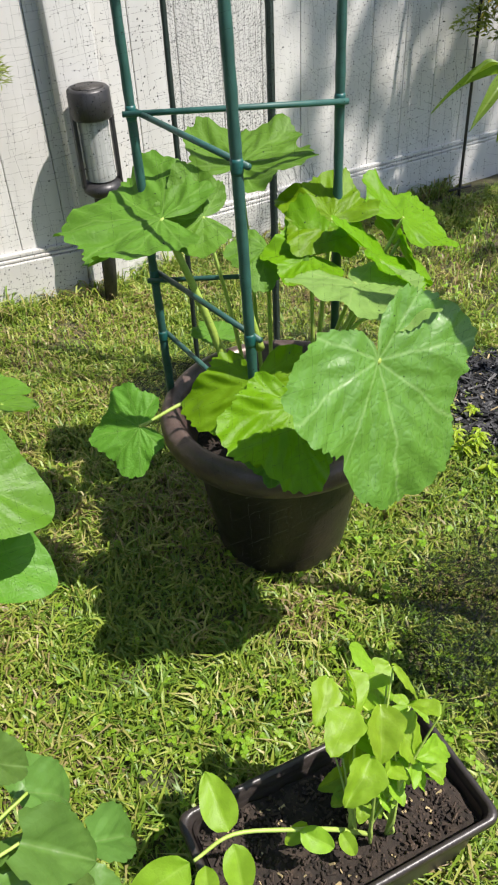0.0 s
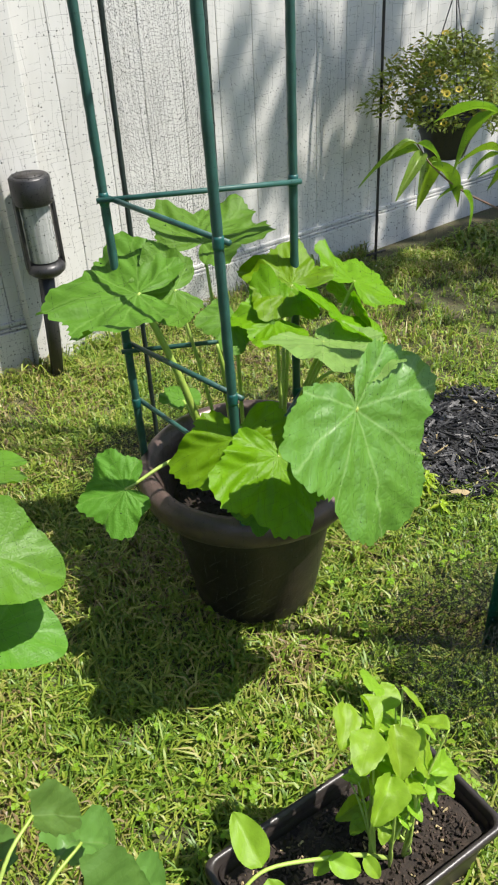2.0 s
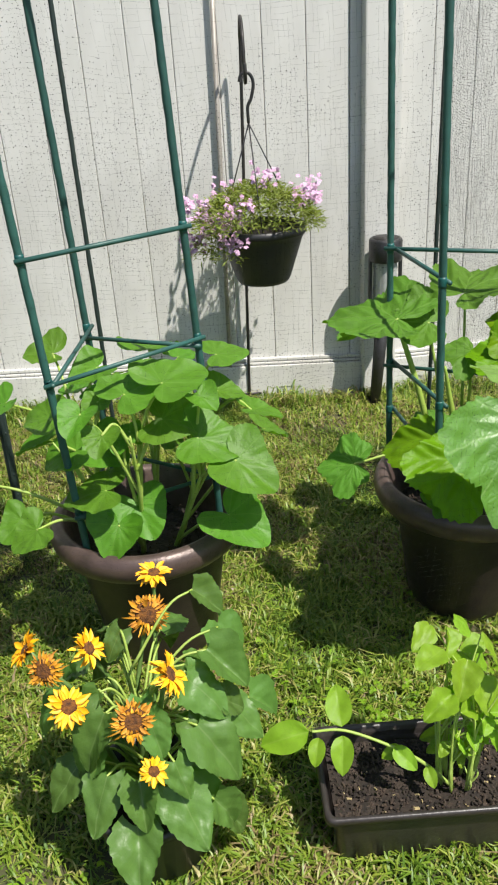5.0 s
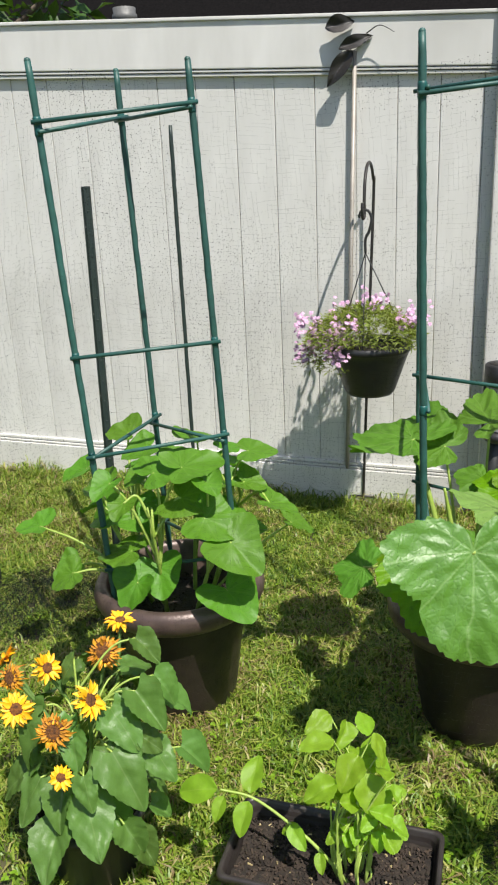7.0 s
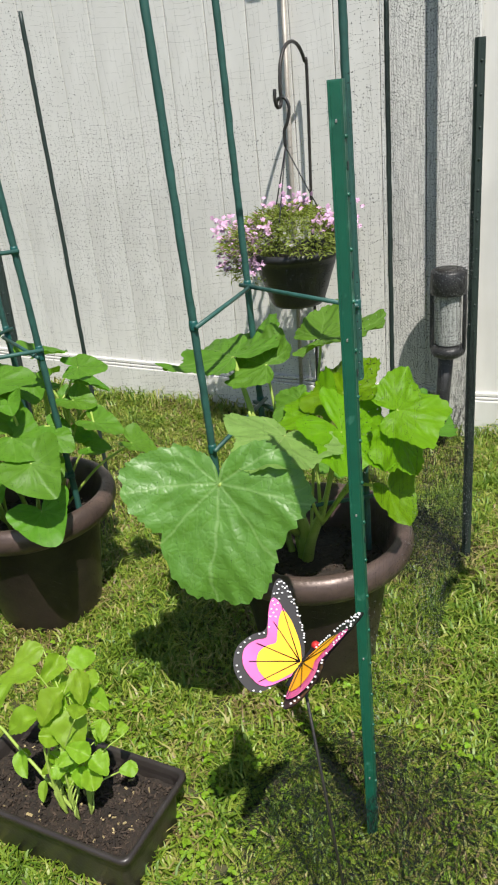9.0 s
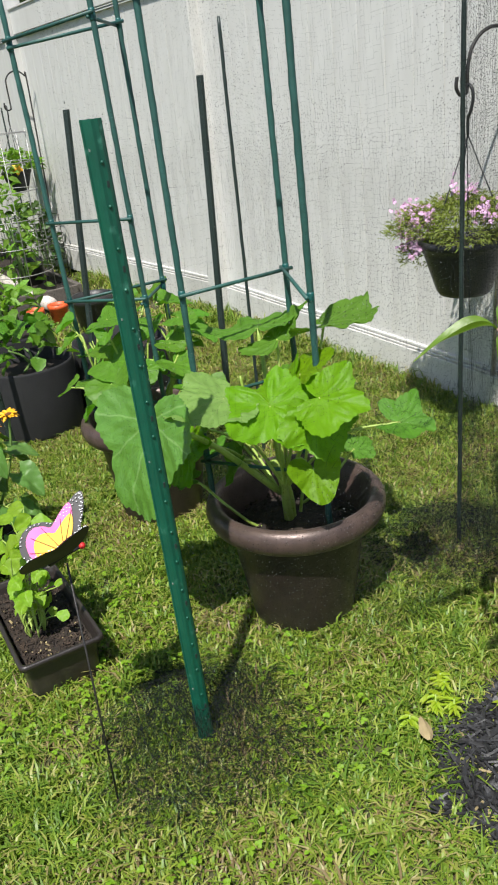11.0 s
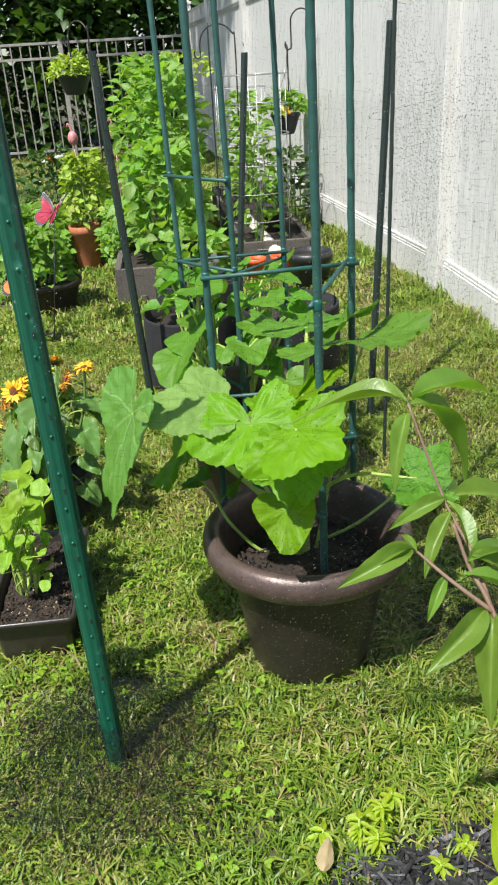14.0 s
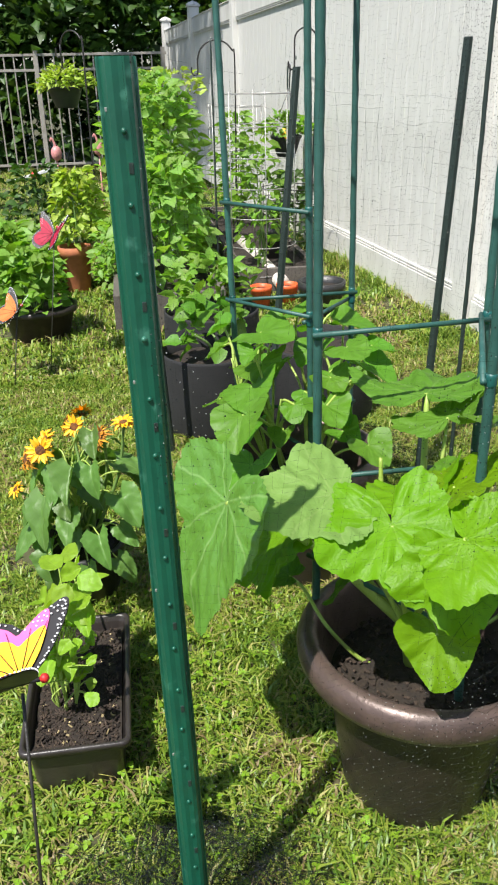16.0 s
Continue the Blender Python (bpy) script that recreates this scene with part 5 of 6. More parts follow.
net_heap((1.376, 0.725), 0.21, 0.10, 900, 5)
net_heap((1.14, 1.66), 0.21, 0.08, 800, 6)
net_heap((-0.24, 1.42), 0.25, 0.07, 800, 7)


# ---------------------------------------------------------------- hanging baskets on hooks
def crook(base, top, end, label, r=0.0055, curl=True):
    s = thing("shepherd_hook", base, label, "shepherd hook", "shepherd hooks")
    b, t, e = Vector(base), Vector(top), Vector(end)
    hz = e - t
    hz.z = 0
    rod = Vector((b.x * 0.4 + (t.x - hz.x * 0.45) * 0.6, b.y * 0.4 + (t.y - hz.y * 0.45) * 0.6, 0))
    half = Vector((e.x - rod.x, e.y - rod.y, 0)) / 2
    q = half.length
    line = [b + Vector((0, 0, -0.05)), b.lerp(Vector((rod.x, rod.y, t.z - q)), 0.5)]
    for k in range(7):
        a = math.pi * k / 6
        line.append(Vector((rod.x, rod.y, t.z - q)) + half * (1 - math.cos(a)) + Vector((0, 0, q * math.sin(a))))
    line.append(e)
    if curl:
        way = half.normalized()
        line += [e + way * 0.006 + Vector((0, 0, -0.022)), e + way * 0.030 + Vector((0, 0, -0.026)), e + way * 0.045 + Vector((0, 0, -0.004)), e + way * 0.042 + Vector((0, 0, 0.024))]
    part("rod", tube(smooth_line(line, 7), r, r, 8), M["rod"], s)
    part("cross_bar", tube([b + Vector((-0.05, 0, 0.05)), b + Vector((0.05, 0, 0.05))], r * 0.9, seg=6), M["rod"], s)
    return s


def basket(c, rim_z, bot_z, R, hook_at, label, flowers):
    s = thing("hanging_basket", (c[0], c[1], bot_z), label, "hanging basket", "hanging baskets")
    h = rim_z - bot_z
    prof = [(0.001, 0), (R * 0.55, 0), (R * 0.61, 0.012), (R * 0.89, h * 0.75), (R * 0.95, h * 0.86), (R * 1.0, h * 0.88), (R * 1.0, h), (R * 0.95, h), (R * 0.9, h * 0.8)]
    part("pot", spin(prof, (c[0], c[1], bot_z), 40), M["black_plastic"], s)
    part("soil", spin([(0.001, h * 0.9), (R * 0.93, h * 0.86)], (c[0], c[1], bot_z), 24), M["soil"], s)
    hk = Vector(hook_at)
    top = hk + Vector((0, 0, -0.115))
    part("hanger", tube(smooth_line([hk + Vector((-0.022, 0, 0.0)), hk + Vector((-0.014, 0, 0.020)), hk + Vector((0.008, 0, 0.022)), hk + Vector((0.020, 0, -0.004)), hk + Vector((0.012, 0, -0.045)), hk + Vector((0, 0, -0.07)), top]), 0.005, 0.005, 8), M["black_plastic"], s)
    for k in range(3):
        a = 0.5 + 2.094 * k
        part("strap", tube([top, Vector((c[0] + R * 0.97 * math.cos(a), c[1] + R * 0.97 * math.sin(a), rim_z - 0.01))], 0.0022, seg=5), M["black_plastic"], s)
    return s


def mound(c, R, h, n, seed, lean=(0, 0), low=0.0):
    """Places over an uneven mound with their outward ways."""
    r2 = random.Random(seed)
    out = []
    for _ in range(n):
        a = r2.uniform(0, 6.2832)
        u = r2.uniform(low, 1)
        bump = 1 + 0.22 * math.sin(3 * a + seed) + 0.14 * math.sin(5 * a + 2 * seed)
        r = R * bump * math.sqrt(max(1 - u * u, 0)) * r2.uniform(0.72, 1.05)
        p = Vector((c[0] + lean[0] + r * math.cos(a), c[1] + lean[1] + r * math.sin(a), c[2] + h * u * r2.uniform(0.7, 1.1)))
        out.append((p, (math.cos(a) * 0.8, math.sin(a) * 0.8, 0.3 + u)))
    return out


crook((0.640, 2.395, 0), (0.700, 2.290, 1.335), (0.681, 2.150, 1.185), "black iron shepherd hook by the fence holding a basket")
BK1 = (0.706, 2.120)
b1 = basket(BK1, 0.745, 0.566, 0.145, (0.685, 2.150, 1.160), "black hanging basket of lilac-pink flowers on a hook", True)
shape, uv = many_leaves(mound((BK1[0] - 0.015, BK1[1], 0.755), 0.19, 0.115, 5200, 3) + mound((BK1[0] - 0.13, BK1[1] - 0.04, 0.66), 0.09, 0.10, 900, 5), None, 4, 0.021, nu=2, nv=1, width=0.22, kind="lance")
part("foliage", shape, M["needle"], b1, "fine trailing foliage", uvs=uv, kind="stuff")


def blossom_mesh(R):
    pts, faces = [], []
    for k in range(5):
        a = 6.2832 * k / 5
        (pp, ff), _ = blade((0, 0, 0), (math.cos(a), math.sin(a), 0.25), (0, 0, 1), R, R * 0.75, "oval", 0.2, 0.1, k, 3, 1)
        k0 = len(pts)
        pts += pp
        faces += [tuple(i + k0 for i in g) for g in ff]
    return pts, faces


bl = mesh_of("blossom", blossom_mesh(0.0092), M["pink"])
r9 = random.Random(21)
for cx, cy, cz, rr, n in ((-0.20, -0.06, 0.830, 0.060, 40), (-0.14, -0.10, 0.785, 0.060, 48), (-0.22, -0.03, 0.72, 0.050, 24), (-0.07, -0.11, 0.820, 0.055, 40), (0.14, -0.06, 0.845, 0.055, 34), (-0.10, -0.13, 0.735, 0.045, 20), (0.02, -0.02, 0.90, 0.06, 20), (0.16, 0.06, 0.86, 0.05, 14), (-0.10, 0.08, 0.86, 0.06, 18), (-0.07, -0.12, 0.74, 0.04, 10)):
    for _ in range(int(n * 1.45)):
        p = Vector((BK1[0] + cx + r9.uniform(-1, 1) * rr * 0.80, BK1[1] + cy + r9.gauss(0, rr * 0.35), cz - 0.012 + r9.gauss(0, rr * 0.34)))
        piece("blossom", bl, b1, p, Euler((r9.uniform(0.2, 1.5), r9.uniform(-0.6, 0.6), r9.uniform(-0.8, 0.8))).to_matrix())

crook((2.535, 2.40, 0), (2.56, 2.36, 1.30), (2.65, 2.22, 1.12), "black iron shepherd hook against the shaded fence")
BK2 = (2.665, 2.20)
b2 = basket(BK2, 0.600, 0.445, 0.120, (2.66, 2.21, 1.10), "black hanging basket of small yellow flowers in shade", True)
shape, uv = many_leaves(mound((BK2[0], BK2[1], 0.585), 0.235, 0.25, 4600, 8), None, 9, 0.024, nu=2, nv=1, width=0.42)
part("foliage", shape, M["needle"], b2, "dense small-leaved foliage", uvs=uv, kind="stuff")


def ring_flower(R):
    """A small open bloom: a wavy cup of petals round a dark, empty throat."""
    pts, faces = [], []
    for rr, z in ((0.42, -0.25), (0.75, 0.05), (1.0, 0.02)):
        for k in range(15):
            a = 6.2832 * k / 15
            q = rr * R * (1 + (0.12 * math.cos(5 * a) if rr > 0.5 else 0))
            pts.append(Vector((q * math.cos(a), q * math.sin(a), z * R)))
    for i in range(2):
        for k in range(15):
            faces.append((i * 15 + k, i * 15 + (k + 1) % 15, (i + 1) * 15 + (k + 1) % 15, (i + 1) * 15 + k))
    return pts, faces


yl = mesh_of("flower", ring_flower(0.0125), M["small_yellow"])
for p, way in mound((BK2[0], BK2[1], 0.60), 0.242, 0.26, 90, 8):
    piece("flower", yl, b2, p, Vector(way).to_track_quat("Z", "Y").to_matrix())


# ---------------------------------------------------------------- solar lamp
def solar_lamp():
    c = (1.150, 2.325)
    s = thing("solar_lamp", (c[0], c[1], 0), "black plastic solar path light with clear ribbed lens by the fence", "garden light")
    part("cap", spin([(0.001, 0.632), (0.052, 0.632), (0.058, 0.626), (0.059, 0.560), (0.055, 0.553), (0.001, 0.553)], (*c, 0), 36), M["black_plastic"], s)
    part("solar_panel", spin([(0.001, 0.6345), (0.044, 0.6345), (0.044, 0.632)], (*c, 0), 24), M["rod"], s)
    rib = []
    for z in np.linspace(0.385, 0.553, 9):
        rib.append((0.040 + 0.002 * (len(rib) % 2), float(z)))
    part("lens", spin(rib, (*c, 0), 36), M["lampglass"], s, "clear ribbed plastic lens")
    part("bulb", spin([(0.001, 0.380), (0.012, 0.382), (0.012, 0.44), (0.001, 0.452)], (*c, 0), 16), M["wire"], s)
    for sx in (-1, 1):
        part("arm", box((c[0] + sx * 0.0535, c[1], 0.465), (0.011, 0.024, 0.205), 0.003), M["black_plastic"], s)
    part("base_ring", spin([(0.001, 0.335), (0.040, 0.338), (0.056, 0.352), (0.058, 0.366), (0.046, 0.380), (0.001, 0.380)], (*c, 0), 32), M["black_plastic"], s)
    part("stake", tube([(c[0] - 0.005, c[1], 0.35), (c[0] - 0.03, c[1] + 0.01, -0.04)], 0.026, 0.020, 8), M["black_plastic"], s)


solar_lamp()


# ---------------------------------------------------------------- peach sapling in its mulch ring
def mulch_patch():
    s = thing("mulch_patch", MULCH, "patch of black shredded bark mulch beside a sapling", "mulch", kind="structure")
    pts, faces = [], []
    for i, fr in enumerate((0.0, 0.3, 0.6, 0.85, 1.0)):
        for k in range(48):
            a = 6.2832 * k / 48
            r = mulch_radius(a) * fr
            pts.append((MULCH.x + r * math.cos(a), MULCH.y + r * math.sin(a), (0.016, 0.016, 0.014, 0.008, -0.012)[i]))
    for i in range(4):
        for k in range(48):
            faces.append((i * 48 + k, (i + 1) * 48 + k, (i + 1) * 48 + (k + 1) % 48, i * 48 + (k + 1) % 48))
    part("bed", (pts, faces), M["mulch"], s)
    r2, bits = random.Random(31), []
    for _ in range(2600):
        a, fr = r2.uniform(0, 6.2832), math.sqrt(r2.random())
        r = mulch_radius(a) * fr * 1.03
        bits.append(box((MULCH.x + r * math.cos(a), MULCH.y + r * math.sin(a), 0.016 * (1 - fr ** 4) + r2.uniform(0.0, 0.010)), (r2.uniform(0.012, 0.065), r2.uniform(0.002, 0.006) * (2.2 if r2.random() < 0.10 else 1), r2.uniform(0.0015, 0.004)),
                        0, Euler((r2.uniform(-0.5, 0.5), r2.uniform(-0.4, 0.4), r2.uniform(0, 3.14))).to_matrix()))
    chips = [mesh_of("bark_chip", box((0, 0, 0), (0.030 + 0.007 * k, 0.004 + 0.0015 * (k % 4), 0.0035)), M["mulch"], smooth=False) for k in range(6)]
    for k in range(240):
        a, fr = r2.uniform(0, 6.2832), math.sqrt(r2.random())
        r = mulch_radius(a) * fr * 0.98
        piece("bark_chip", chips[k % 6], s, Vector((MULCH.x + r * math.cos(a), MULCH.y + r * math.sin(a), 0.010 + 0.018 * (1 - fr ** 4))), Euler((r2.uniform(-0.5, 0.5), r2.uniform(-0.3, 0.3), r2.uniform(0, 3.14))).to_matrix())
    part("shredded_bark", join(*bits[:2540]), M["mulch"], s, kind="stuff", smooth=False)
    part("dry_litter", join(*bits[2540:]), M["straw"], s, kind="stuff", smooth=False)


mulch_patch()


def peach():
    s = thing("peach_sapling", (2.11, 1.29, 0), "young peach tree with long narrow leaves in mulch", "sapling")
    T = []

    def limb(name, line, r0, r1):
        pts = smooth_line(line, 7)
        part(name, tube(pts, r0, r1, 8), M["bark"], s)
        T.append(pts)
        return pts

    limb("trunk", [(2.115, 1.285, -0.02), (2.125, 1.280, 0.25), (2.13, 1.275, 0.50), (2.17, 1.27, 0.78), (2.20, 1.25, 1.05)], 0.009, 0.004)
    limb("trunk", [(2.095, 1.300, -0.02), (2.110, 1.300, 0.25), (2.135, 1.300, 0.45), (2.16, 1.33, 0.72)], 0.008, 0.003)
    b1 = limb("branch", [(2.13, 1.277, 0.45), (2.00, 1.250, 0.60), (1.891, 1.226, 0.702), (1.856, 1.213, 0.732), (1.835, 1.20, 0.775)], 0.0036, 0.0017)
    b2 = limb("branch", [(1.885, 1.226, 0.704), (1.835, 1.222, 0.738), (1.783, 1.209, 0.771), (1.731, 1.180, 0.868)], 0.0024, 0.0013)
    b3 = limb("branch", [(2.14, 1.31, 0.50), (2.06, 1.40, 0.555), (1.945, 1.45, 0.622), (1.865, 1.48, 0.690), (1.825, 1.495, 0.745)], 0.0034, 0.0016)
    b4 = limb("branch", [(1.891, 1.226, 0.702), (1.86, 1.19, 0.725), (1.81, 1.165, 0.735)], 0.0026, 0.0015)
    b5 = limb("branch", [(2.16, 1.27, 0.70), (2.22, 1.36, 0.80), (2.30, 1.45, 0.85)], 0.005, 0.002)
    b6 = limb("branch", [(2.125, 1.285, 0.36), (2.105, 1.235, 0.46), (2.062, 1.188, 0.545)], 0.0026, 0.0014)
    for i, (tip, nrm, ln) in enumerate([((0.0, -0.02, 0.09), (1, -0.5, 0.1), 0.092), ((0.02, -0.036, 0.024), (0.3, -0.2, 0.9), 0.044), ((0.03, -0.045, -0.012), (0.7, -0.2, 0.8), 0.054), ((0.015, -0.030, -0.070), (0.9, -0.4, 0.4), 0.074), ((0.02, 0.004, -0.092), (0.95, 0.1, 0.3), 0.090), ((0.0, 0.05, -0.03), (0.4, 0.2, 0.9), 0.06)]):
        leaf_part(s, blade((2.062, 1.188, 0.545), tip, nrm, ln * 0.88, ln * 0.29, "oval", 0.22, 0.35, 390 + i, 10, 4), M["weed"], "young yellow-green leaf")
    r2 = random.Random(17)
    leaves = [((1.731, 1.180, 0.868), (-0.25, -0.55, -0.25), 0.115), ((1.735, 1.182, 0.870), (-0.15, 0.85, -0.12), 0.135), ((1.728, 1.185, 0.872), (-0.35, 0.85, 0.25), 0.130), ((1.738, 1.178, 0.860), (0.15, -0.10, -0.75), 0.075),
              ((1.783, 1.209, 0.775), (0.30, -0.75, 0.05), 0.085), ((1.790, 1.215, 0.780), (0.10, 0.85, 0.18), 0.120), ((1.785, 1.210, 0.772), (0.55, 0.30, 0.10), 0.110), ((1.780, 1.212, 0.780), (-0.1, 0.45, 0.45), 0.095), ((1.80, 1.21, 0.768), (0.45, -0.45, -0.45), 0.105),
              ((1.815, 1.165, 0.735), (0.10, -0.75, -0.30), 0.120), ((1.812, 1.163, 0.737), (-0.1, -0.6, -0.65), 0.090), ((1.820, 1.168, 0.735), (0.0, -0.15, 0.6), 0.050), ((1.850, 1.190, 0.722), (0.05, -0.25, -0.80), 0.070),
              ((1.860, 1.205, 0.730), (0.20, 0.80, 0.10), 0.110), ((1.855, 1.210, 0.740), (-0.25, 0.65, 0.25), 0.105), ((1.850, 1.215, 0.745), (0.1, 0.75, -0.15), 0.110), ((1.885, 1.220, 0.702), (0.05, -0.60, -0.60), 0.125), ((1.890, 1.228, 0.700), (0.25, -0.02, -0.85), 0.130), ((1.90, 1.23, 0.70), (-0.3, 0.35, -0.3), 0.07),
              ((1.850, 1.485, 0.705), (-0.30, 0.10, -0.88), 0.150), ((1.862, 1.480, 0.695), (-0.02, -0.12, -0.95), 0.130), ((1.835, 1.490, 0.725), (-0.55, 0.20, -0.45), 0.125), ((1.840, 1.490, 0.720), (-0.62, -0.15, -0.55), 0.110),
              ((1.825, 1.495, 0.745), (0.35, -0.10, 0.25), 0.070), ((1.825, 1.495, 0.745), (-0.15, 0.05, 0.60), 0.070), ((1.850, 1.485, 0.700), (0.20, 0.25, -0.80), 0.100), ((1.945, 1.450, 0.622), (0.05, -0.15, -0.80), 0.075), ((1.95, 1.45, 0.62), (-0.2, 0.2, 0.6), 0.06)]
    for pts in T[:2] + [b5]:
        for _ in range(9):
            p = pts[r2.randrange(len(pts) * 2 // 3, len(pts))] if pts is not b5 else pts[r2.randrange(4, len(pts))]
            a = r2.uniform(0, 6.28)
            leaves.append((tuple(p), (math.cos(a), math.sin(a), r2.uniform(-0.6, 0.5)), r2.uniform(0.07, 0.125)))
    for i, (c, tip, ln) in enumerate(leaves):
        nrm = Vector((0.35 + r2.uniform(-0.3, 0.3), r2.uniform(-0.4, 0.4), 0.9))
        ln *= 1.0 if 1.4 < c[1] else 0.92 if c[2] > 0.8 else 0.70
        leaf_part(s, blade(c, tip, nrm, ln, ln * (r2.uniform(0.30, 0.37) if 1.4 < c[1] else r2.uniform(0.25, 0.32)), "lance", r2.uniform(0.35, 0.95), 0.55, 200 + i, 12, 4), M["peach"])


peach()


# ---------------------------------------------------------------- butterflies on sticks
def butterfly(c, ground_at, yaw, R, inner, outer, label, pitch=0.6, spread=0.9):
    s = thing("butterfly_stake", (ground_at[0], ground_at[1], 0), label, "garden ornament", "butterfly ornaments")
    c = Vector(c)
    part("stick", tube([(ground_at[0], ground_at[1], -0.03), c - Vector((0, 0, R * 0.15))], 0.0022, seg=6), M["rod"], s)
    base = Euler((0, 0, yaw)).to_matrix() @ Euler((pitch, 0, 0)).to_matrix()
    part("body", tube([c + base @ Vector((0, -0.32 * R, 0)), c + base @ Vector((0, 0, 0.02 * R)), c + base @ Vector((0, 0.28 * R, 0))], 0.045 * R, 0.03 * R, 8), M["wing_black"], s)
    part("head", ball(c + base @ Vector((0, 0.33 * R, 0)), 0.06 * R, 8), M["red"], s)

    def outline(k):
        # upper wing then lower wing, seen flat
        up = [(0.02, 0.10), (0.22, 0.36), (0.50, 0.58), (0.78, 0.72), (0.90, 0.70), (0.86, 0.52), (0.72, 0.24), (0.64, 0.06)]
        lo = [(0.74, -0.10), (0.80, -0.34), (0.70, -0.56), (0.50, -0.66), (0.26, -0.62), (0.05, -0.20)]
        pts = smooth_line([(a, b, 0) for a, b in up + lo], 3)
        return [Vector((p.x * k, p.y * k, 0)) for p in pts]

    for sd in (-1, 1):
        turn = Euler((0, -spread * 0.55, 0)).to_matrix()

        def place(p, lift):
            q = Vector((p.x * R, p.y * R, 0))
            q = turn @ Vector((q.x, q.y, lift))
            return c + base @ Vector((sd * q.x, q.y, q.z))

        def plate(scale, shift, lift):
            flat = Vector((scale[0], scale[1], 0))
            o = [place(Vector((p.x * flat.x, p.y * flat.y, 0)) + shift, lift) for p in outline(1)]
            n = len(o)
            mid = place(Vector((0.42 * flat.x, 0.12 * flat.y, 0)) + shift, lift)
            return o + [mid], [(i, (i + 1) % n, n) if sd > 0 else ((i + 1) % n, i, n) for i in range(n)]

        wing = part("wing", join(plate((1, 1), Vector(), 0), plate((1, 1), Vector(), -0.0015)), M["wing_black"], s, "black-edged wing", smooth=False)
        part("wing_patch", plate((0.90, 0.72), Vector((0.00, -0.06, 0)), 0.0018), M[outer], wing, smooth=False)
        part("wing_patch", plate((0.66, 0.60), Vector((0.02, -0.03, 0)), 0.0030), M[inner], wing, smooth=False)
        for vx, vy in ((0.66, 0.44), (0.62, 0.20), (0.64, -0.16), (0.58, -0.40), (0.34, -0.52)):
            part("vein", tube([place(Vector((0.06, 0.02, 0)), 0.0038), place(Vector((vx, vy, 0)), 0.0038)], 0.0008, 0.0004, 4), M["wing_black"], wing)
        dots = []
        r2 = random.Random(3)
        for p in outline(1)[2:-2]:
            for f in (0.96, 0.90, 0.83):
                if r2.random() < (0.85 if p.y > 0.3 or f > 0.93 else 0.0):
                    q = place(p * f, 0.002)
                    dots.append(ball(q, 0.016 * R, 6, 0.6))
        part("wing_speckle", join(*dots), M["wing_white"], wing, kind="stuff")


butterfly((1.353, 0.538, 0.530), (1.420, 0.515), radians(-15), 0.104, "wing_yellow", "wing_pink", "pink and yellow butterfly ornament on a thin stick", 0.36, 1.36)
butterfly((-1.50, 0.38, 0.60), (-1.35, 0.30), radians(40), 0.120, "wing_red", "wing_red", "magenta butterfly ornament above leafy bed", 0.9, 0.7)
butterfly((-1.30, 0.20, 0.31), (-1.15, 0.16), radians(30), 0.120, "wing_orange", "wing_orange", "orange butterfly ornament on a thin stick", 0.8, 0.8)


# ---------------------------------------------------------------- the rest of the garden, farther off
def clump(c, rx, ry, h, n, seed):
    """Places through an uneven leafy mass."""
    r2 = random.Random(seed)
    out = []
    for _ in range(n):
        a, u = r2.uniform(0, 6.2832), r2.random() ** 0.8
        lump = 1 + 0.25 * math.sin(4 * a + seed + 5 * u) + 0.2 * math.sin(7 * u + 2 * a)
        rr = math.sqrt(r2.uniform(0.25, 1)) * lump * (1 - 0.55 * u * u)
        out.append((Vector((c[0] + rx * rr * math.cos(a), c[1] + ry * rr * math.sin(a), c[2] + h * u)), (math.cos(a), math.sin(a), 0.4)))
    return out


def bush(name, c, rx, ry, h, n, size, material, seed, label, stems=5, category="plant", width=0.6, kind="oval"):
    s = thing(name, (c[0], c[1], c[2]), label, category)
    shape, uv = many_leaves(clump((c[0], c[1], c[2] + 0.04), rx, ry, h, n, seed), None, seed, size, nu=3, nv=1, width=width, kind=kind)
    part("foliage", shape, M[material], s, uvs=uv, kind="stuff")
    r2 = random.Random(seed + 1)
    for _ in range(stems):
        e = Vector((c[0] + r2.uniform(-0.6, 0.6) * rx, c[1] + r2.uniform(-0.6, 0.6) * ry, c[2] + h * r2.uniform(0.5, 0.95)))
        b = Vector((c[0] + r2.uniform(-0.3, 0.3) * rx, c[1] + r2.uniform(-0.3, 0.3) * ry, c[2] - 0.02))
        part("stem", stalk(b, b.lerp(e, 0.5) + Vector((0.02, 0.01, 0.02)), e, 0.007, 0.004, 5), M["stem"], s)
    return s


def grow_bag(c, R, h, label):
    s = thing("grow_bag", (c[0], c[1], 0), label, "grow bag")
    part("bag", spin([(0.001, 0), (R * 0.96, 0), (R, 0.02), (R * 1.01, h * 0.5), (R * 0.99, h - 0.01), (R * 0.985, h), (R * 0.96, h), (R * 0.95, h - 0.08)], (c[0], c[1], 0), 40, 0.02, 3), M["black_fabric"], s)
    part("soil", spin([(0.001, h - 0.045), (R * 0.97, h - 0.055)], (c[0], c[1], 0), 28), M["soil"], s)
    return s


